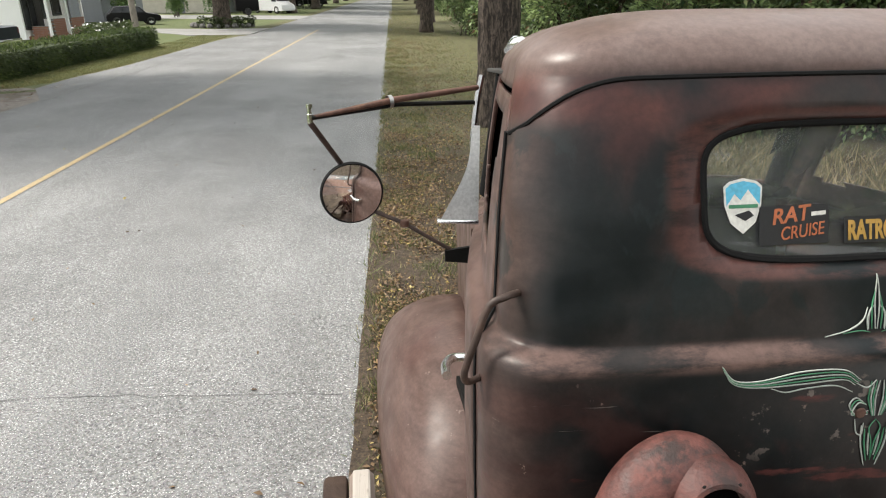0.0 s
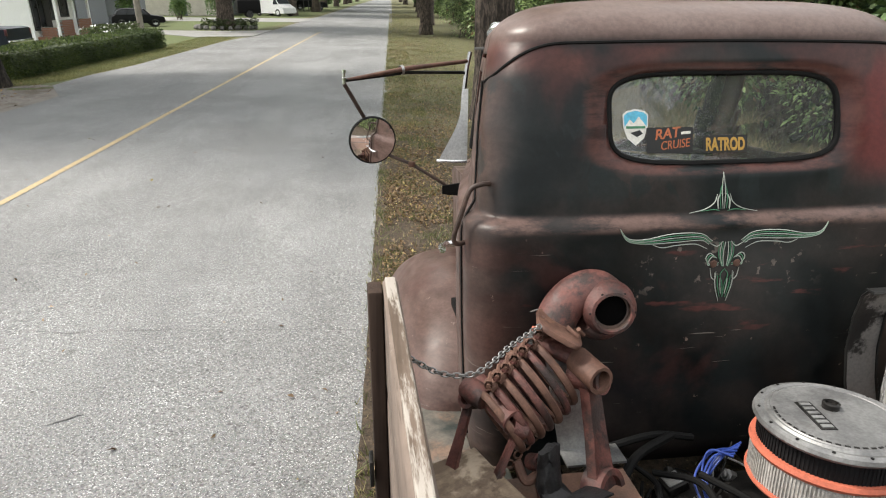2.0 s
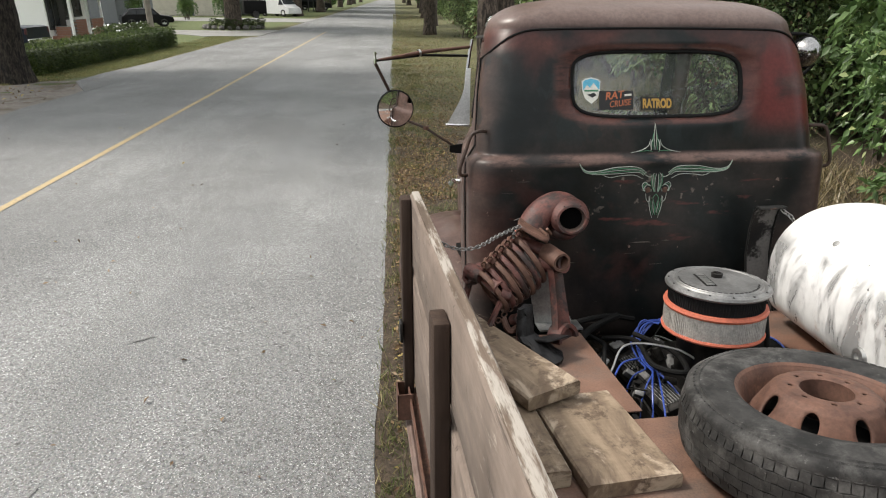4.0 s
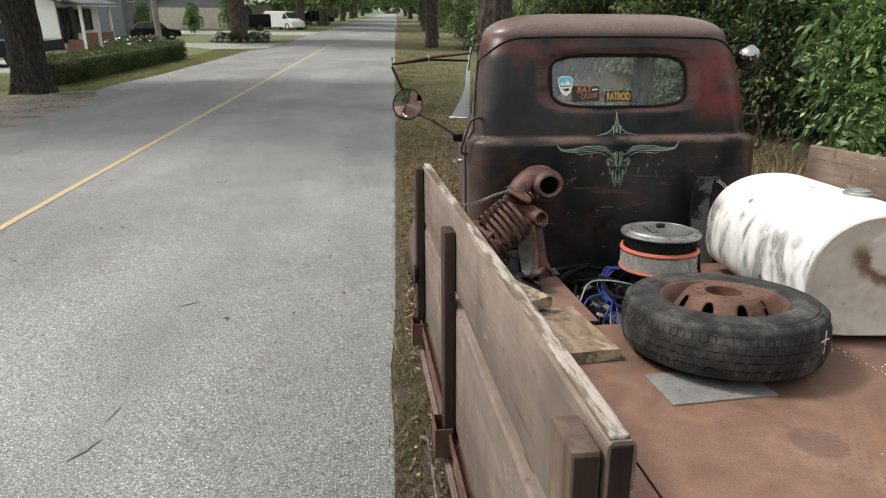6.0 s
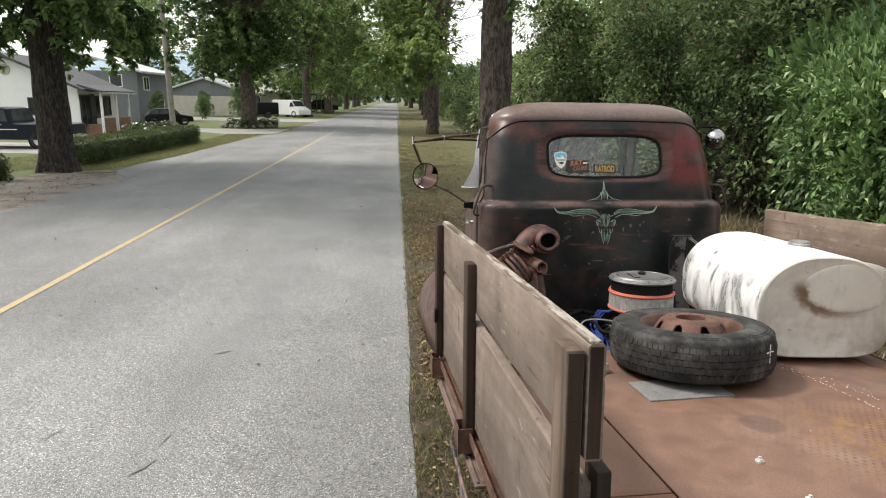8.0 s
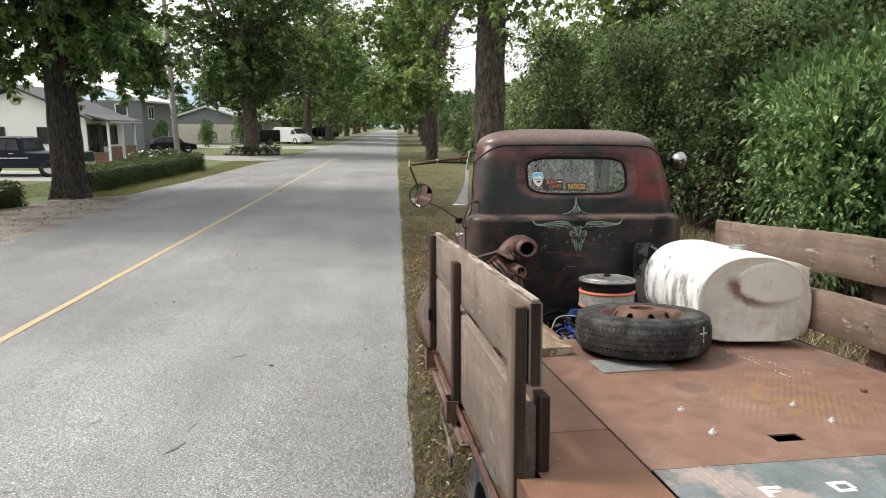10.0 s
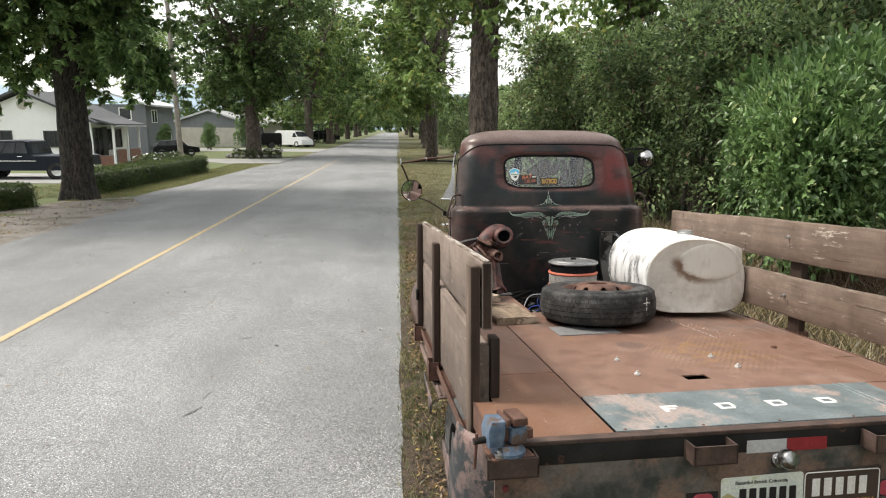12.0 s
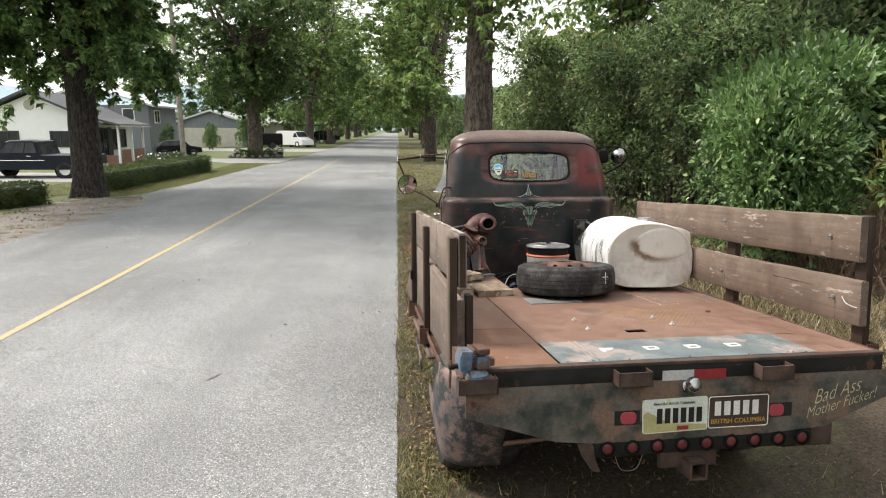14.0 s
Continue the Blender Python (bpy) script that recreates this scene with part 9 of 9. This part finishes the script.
def brick_wall(parent, x0, y0, x1, y1, h):
    """Low wall of single bricks with open joints."""
    a, b = Vector((x0, y0, 0)), Vector((x1, y1, 0))
    n = (b - a).length
    m = Matrix.Translation(a) @ Matrix.Rotation(math.atan2(y1 - y0, x1 - x0), 4, "Z")
    w = part("brick_wall", box((0.01, -0.05, 0), (n - 0.01, 0.05, h - 0.01), m=m), "concrete", parent, "low red brick wall", 0)
    me = None
    for j in range(int(h / 0.075)):
        for k in range(int(n / 0.22)):
            x = 0.11 + 0.22 * k + (0.0 if j % 2 else 0.05)
            if me is None:
                ob = part("brick", box((-0.105, -0.058, 0.0), (0.105, 0.058, 0.064)), "brick", w, "", 0)
                me = ob.data
            else:
                ob = new("brick", me)
                ob.parent = w
            ob.matrix_local = m @ pose(min(x, n - 0.105), 0, 0.002 + 0.075 * j)


brick_wall(bung, 0.95, 0.5, 0.95, 1.6, 0.85)
brick_wall(bung, 0.1, 0.42, 0.95, 0.42, 0.55)
brick_wall(bung, 0.95, 2.15, 0.95, 3.5, 0.85)

# grey two-storey house
grey = thing("grey_house", pose(-19.0, 47.5, 0), "grey two-storey house with lap siding and pale metal roof", "house")
part("wall", box((-9, 0.0, 0), (0, 6, 3.7)), "siding", grey, "", 0)
lap_siding(grey, -9, 0.0, 0.1, 3.7, pose(0, -0.002, 0), "siding", 0.2)
lap_siding(grey, 0, 6.0, 0.1, 3.7, pose(0.002, 0, 0, 0, 0, 90), "siding", 0.2)
for s in (0, 1):
    a = (0.6, 3.55) if s else (-9.6, 3.55)
    part("roof", prism([a, (-4.5, 5.0), (-4.5, 5.15), (a[0], 3.7)], pose(0, 6.5, 0, 90, 0, 0), 7.0), "metal_roof", grey, "pale metal roof slope", 0)
house_window(grey, -1.5, 2.6, 0.8, 0.8, pose(0, -0.03, 0), "white", 0)
house_window(grey, -5.0, 2.4, 1.4, 0.9, pose(0, -0.03, 0), "white", 1)
house_window(grey, 1.6, 2.4, 1.0, 0.9, pose(0.03, 0, 0, 0, 0, 90), "white", 1)
house_window(grey, 4.5, 0.6, 1.0, 1.0, pose(0.03, 0, 0, 0, 0, 90), "white", 1)
# garages further along
gar = thing("garage", pose(-15.5, 66.0, 0), "grey garage with beige doors and pale gabled roof", "garage")
part("wall", prism([(-8, 0), (0, 0), (0, 2.4), (-4, 3.7), (-8, 2.4)], pose(0, 7, 0, 90, 0, 0), 7.0), "siding", gar, "", 0)
for s in (0, 1):
    a = (0.5, 2.25) if s else (-8.5, 2.25)
    part("roof", prism([a, (-4, 3.72), (-4, 3.90), (a[0], 2.43)], pose(0, 7.4, 0, 90, 0, 0), 7.8), "metal_roof", gar, "pale roof slope", 0)
for x in (-6.0, -2.2):
    d = part("garage_door", box((x - 1.35, -0.06, 0), (x + 1.35, 0.0, 2.0)), "beige", gar, "", 0)
    for k in range(4):
        part("door_panel", box((x - 1.30, -0.08, 0.06 + 0.49 * k), (x + 1.30, -0.055, 0.49 + 0.49 * k), 0.01), "beige", d, "", 0)
port = thing("carport_house", pose(-14.5, 84.0, 0), "beige house with low hipped roof and open carport", "house")
part("wall", box((-8, 0, 0), (0, 8, 2.7)), "beige", port, "", 0)
part("roof", skin([[(-8.8, -0.8, 2.65), (0.8, -0.8, 2.65), (0.8, 8.8, 2.65), (-8.8, 8.8, 2.65)], [(-5.5, 3.5, 4.2), (-2.5, 3.5, 4.2), (-2.5, 4.5, 4.2), (-5.5, 4.5, 4.2)]]), "metal_roof", port, "", 0)
house_window(port, -4.0, 1.0, 1.8, 1.1, pose(0, -0.01, 0), "white", 1)
part("carport_roof", box((0.8, 0.5, 2.35), (4.2, 6.0, 2.5)), "frame_dark", port, "", 0)
for y in (0.7, 5.8):
    part("carport_post", box((4.0, y - 0.06, 0), (4.12, y + 0.06, 2.4)), "frame_dark", port, "", 0)


def car(name, m, length, width, profile, glass_band, paint, label, category, wheel_r=0.34, axles=(0.18, 0.80), cab_inset=0.14):
    """A vehicle from its side outline; x along it, z up."""
    c = thing(name, m, label, category)
    rings = []
    n = len(profile)
    outline = [Vector((x * length, 0, z)) for x, z in profile]
    for y, k in ((-width / 2, 0.0), (-width / 2 + 0.10, 1.0), (width / 2 - 0.10, 1.0), (width / 2, 0.0)):
        row = []
        for p in outline:
            up = max(0.0, (p.z - glass_band[0]) / 0.7)
            yy = y * (1 - cab_inset * min(1.0, up))
            zz = p.z - (0.05 if k == 0.0 and p.z > 0.5 else 0.0)
            row.append((p.x - length / 2, yy, zz))
        rings.append(row)
    part("body", skin(rings, True, True), paint, c, "", 35)
    # sloping end panes between the belt and the roof
    slopes = [(a, b) for a, b in zip(outline, outline[1:]) if min(a.z, b.z) > glass_band[0] - 0.25 and abs(a.z - b.z) > 0.3]
    for a, b in slopes:
        lo, hi = (a, b) if a.z < b.z else (b, a)
        out = Vector((0.012 if lo.x > length / 2 else -0.012, 0, 0.008))
        p0, p1 = lo.lerp(hi, 0.08) + out, lo.lerp(hi, 0.90) + out
        w0, w1 = width * 0.44, width * (0.44 - 0.4 * cab_inset)
        bm = bmesh.new()
        q = [bm.verts.new((p.x - length / 2, y, p.z)) for p, y in ((p0, -w0), (p0, w0), (p1, w1), (p1, -w1))]
        q2 = [bm.verts.new(v.co - out * 2.5) for v in q]
        bm.faces.new(q)
        for i in range(4):
            bm.faces.new((q[i], q[(i + 1) % 4], q2[(i + 1) % 4], q2[i]))
        part("windscreen" if lo.x > length / 2 else "rear_screen", bm, "pane_dark", c, "", 0)
    for s in (-1, 1):
        x0, x1, x2, x3, z0, z1 = glass_band[1] + (glass_band[0], glass_band[2])
        w = width / 2
        y0, y1 = s * (w + 0.004), s * (w * (1 - cab_inset * min(1, (z1 - z0) / 0.7)) + 0.012)
        q = [((x0 - 0.5) * length, y0, z0 + 0.03), ((x3 - 0.5) * length, y0, z0 + 0.03), ((x2 - 0.5) * length, y1, z1), ((x1 - 0.5) * length, y1, z1)]
        cuts = 3
        for k in range(cuts):
            a, b = (k + 0.03) / cuts, (k + 0.97) / cuts
            lo = [Vector(q[0]).lerp(Vector(q[1]), t) for t in (a, b)]
            hi = [Vector(q[3]).lerp(Vector(q[2]), t) for t in (a, b)]
            bm = bmesh.new()
            f = [bm.verts.new(v) for v in (lo[0], lo[1], hi[1], hi[0])]
            g = [bm.verts.new(v + Vector((0, -0.02 * s, 0))) for v in (lo[0], lo[1], hi[1], hi[0])]
            bm.faces.new(f)
            for i in range(4):
                bm.faces.new((f[i], f[(i + 1) % 4], g[(i + 1) % 4], g[i]))
            part("side_window", bm, "pane_dark", c, "", 0)
        for a in axles:
            wheel = new("wheel")
            wheel.parent = c
            wheel.matrix_local = pose((a - 0.5) * length, s * (width / 2 - 0.10), wheel_r, 90, 0, 0)
            part("tyre", lathe([(wheel_r * 0.62, -0.11), (wheel_r * 0.95, -0.11), (wheel_r, -0.07), (wheel_r, 0.07), (wheel_r * 0.95, 0.115), (wheel_r * 0.62, 0.115)], 28, closed=True), "rubber", wheel)
            part("rim", lathe([(wheel_r * 0.62, 0.10 * -s), (wheel_r * 0.5, 0.08 * -s), (wheel_r * 0.15, 0.10 * -s), (0, 0.10 * -s)], 20), "bright_steel", wheel)
            part("wheel_arch", lathe([(wheel_r * 1.18, 0.02), (wheel_r * 1.18, 0.03), (0, 0.03)], 24, pose((a - 0.5) * length, s * (width / 2 - 0.015), wheel_r, 90 * s, 0, 0)), "black", c)
    return c


SUV = [(0.0, 0.35), (0.0, 0.75), (0.02, 0.98), (0.06, 1.05), (0.16, 1.58), (0.22, 1.66), (0.55, 1.68), (0.62, 1.62), (0.73, 1.08), (0.78, 1.04), (0.95, 0.92), (0.99, 0.80), (1.0, 0.45), (0.97, 0.32), (0.03, 0.28)]
PICK = [(0.0, 0.55), (0.0, 1.12), (0.02, 1.16), (0.36, 1.16), (0.375, 1.20), (0.40, 1.82), (0.44, 1.88), (0.60, 1.88), (0.64, 1.82), (0.73, 1.22), (0.77, 1.16), (0.94, 1.10), (0.98, 1.00), (1.0, 0.62), (0.98, 0.42), (0.03, 0.42)]
VAN = [(0.0, 0.40), (0.0, 1.9), (0.02, 2.45), (0.06, 2.58), (0.60, 2.60), (0.70, 2.50), (0.84, 1.55), (0.88, 1.42), (0.98, 1.15), (1.0, 0.70), (0.99, 0.35), (0.02, 0.32)]
pick = car("pickup", pose(-14.45, 22.9, 0, 0, 0, 182) @ Matrix.Diagonal((0.84, 0.84, 0.79, 1)), 5.8, 1.98, PICK, (1.22, (0.40, 0.425, 0.62, 0.70), 1.76), "car_blue", "dark blue crew-cab pickup parked on a concrete pad", "pickup truck", 0.40, (0.20, 0.80))
part("bumper", box((-2.98, -0.95, 0.50), (-2.86, 0.95, 0.68), 0.03), "chrome", pick, "chrome rear bumper")
for s in (-1, 1):
    part("tail_light", box((-2.91, s * 0.93 - 0.06, 0.85), (-2.84, s * 0.93 + 0.06, 1.10), 0.015), "red_lens", pick, "red tail light")
    part("door_trim", box((-0.9, s * 0.992 - 0.012, 0.86), (2.0, s * 0.992 + 0.012, 0.90), 0.005), "chrome", pick)
    part("door_handle", box((-0.30, s * 0.992 - 0.02, 1.08), (-0.10, s * 0.992 + 0.02, 1.11), 0.005), "chrome", pick)
suv = car("suv", pose(-16.0, 44.6, 0, 0, 0, 28) @ Matrix.Diagonal((0.72, 0.72, 0.66, 1)), 4.4, 1.8, SUV, (1.06, (0.08, 0.17, 0.60, 0.70), 1.56), "car_black", "black family car parked on the driveway", "car")
van = car("van", pose(-11.1, 67.5, 0, 0, 0, -38) @ Matrix.Scale(0.88, 4), 4.9, 1.9, [(x, z * 0.76) for x, z in VAN], (1.16, (0.66, 0.68, 0.74, 0.83), 1.68), "car_white", "white van with sloping bonnet parked by the garage", "van", 0.36)
car("car", pose(-11.0, 96.0, 0, 0, 0, 14), 4.6, 1.85, SUV, (1.06, (0.08, 0.17, 0.60, 0.70), 1.56), "car_black", "black car parked at the far roadside", "car")
trl = thing("covered_trailer", pose(-12.4, 61.5, 0, 0, 0, 20), "small dark covered trailer beside the white van", "trailer")
part("trailer_body", box((-1.0, -0.7, 0.35), (1.0, 0.7, 1.5), 0.12), "black", trl)
for s in (-1, 1):
    part("trailer_wheel", lathe([(0.0, -0.08), (0.28, -0.08), (0.30, 0.0), (0.28, 0.08), (0, 0.08)], 20, pose(0, s * 0.72, 0.30, 90, 0, 0)), "rubber", trl)

# utility pole with wires
upole = thing("utility_pole", pose(-13.35, 38.0, 0), "weathered grey wooden utility pole", "utility pole")
part("shaft", tube([(-0.12, 0, -0.1), (-0.20, 0, 4), (-0.30, 0, 9.4)], [0.17, 0.15, 0.12], 14), "pole", upole)
for k, (a, b, sag) in enumerate((((-13.6, 38.0, 8.5), (5.5, 92.0, 8.6), 0.9), ((-13.6, 38.0, 7.9), (6.0, 60.0, 8.4), 0.7), ((-13.6, 38.0, 8.2), (-15, 110, 8.4), 1.0), ((3.8, 120.0, 9.0), (2.9, -3.0, 5.6), 0.9))):
    pts = [Vector(a).lerp(Vector(b), t) - Vector((0, 0, 4 * sag * t * (1 - t))) for t in np.linspace(0, 1, 16)]
    tagged(finish("overhead_wire", tube(pts, 0.012, 5), "black"), "thin black overhead wire strung along the road", "wire", "overhead wires")

# stones round the tree, flowers and shrubs by the porch, ornamental grass
rng = np.random.default_rng(14)
st = []
for k in range(14):
    q = math.pi * (0.9 + 1.25 * k / 14)
    s = rng.uniform(0.12, 0.20)
    t = thing("border_stone", pose(-9.8 + 1.75 * math.cos(q), 42.0 + 1.75 * math.sin(q), 0, 0, 0, rng.uniform(0, 360)), "rounded grey stone in the ring round a tree", "stone", "stones round the tree")
    prof = [(0, -0.05), (0.7 * s, -0.02), (s, 0.4 * s), (0.8 * s, 1.0 * s), (0.35 * s, 1.3 * s), (0, 1.32 * s)]
    part("rock", lathe(prof, 9), "stone", t)
FLW = shrub_shapes(61, 0.55, 0.55, 0.55, 900, 0.09, 6, 0.0, 0.5, 0.1, 5)
for k, (x, y) in enumerate(((-12.9, 31.4), (-13.0, 32.6), (-12.9, 33.9), (-13.1, 35.2), (-12.8, 30.2), (-10.5, 40.7), (-9.6, 40.5), (-8.7, 40.9), (-8.3, 41.7))):
    t = thing("flower_shrub", pose(x, y, 0, 0, 0, 70 * k), "small green shrub in a garden bed" if y > 36 else "small green shrub with white blossom beside the porch", "shrub", "low flowering shrubs")
    for nm, me, mt in (("woody_base", FLW[0], "bark_red"), ("foliage", FLW[1], "leaf_hedge")):
        if not me.materials:
            me.materials.append(M[mt])
        new(nm, me).parent = t
    if y > 36:
        continue
    v = rng.normal(0, 1, (26, 3))
    v = v / np.linalg.norm(v, axis=1)[:, None] * (0.5, 0.5, 0.28) + (0, 0, 0.34)
    a, f = leaves(v, v - (0, 0, 0.3), 0.10, rng, 0.0, wide=0.9)
    dress("blossom", many(a, f, "blossom"), "white", t, "white blossom", 0)
SMALL = shrub_shapes(63, 0.9, 0.9, 2.2, 3500, 0.12, 8, 0.3, 0.45, 0.2, 5)
for k, (x, y, s) in enumerate(((-13.6, 57.0, 1.4), (-17.5, 47.5, 1.0), (-18.0, 60.0, 1.1), (-13.0, 74.0, 1.2), (-16.8, 56.0, 0.9))):
    plant_shrub("garden_shrub", SMALL, pose(x, y, 0, 0, 0, 80 * k) @ Matrix.Scale(s, 4), "green garden shrub in front of the houses", "leaf_tree", "garden shrubs", "shrub")

# far hills, the blue haze of distance painted into their colour
hx = np.linspace(-1400, 1400, 60)
hv = []
for k, x in enumerate(hx):
    h = 55 + 38 * wobble(x, 0, 0.004) + 14 * wobble(x, 5, 0.015) + (20 if x < -50 else 0)
    for dy, z in ((0, -5), (120, h * 0.6), (300, h), (700, h * 0.8)):
        hv.append((x, 1000 + dy, z))
i = (np.arange(59)[:, None] * 4 + np.arange(3)).ravel()
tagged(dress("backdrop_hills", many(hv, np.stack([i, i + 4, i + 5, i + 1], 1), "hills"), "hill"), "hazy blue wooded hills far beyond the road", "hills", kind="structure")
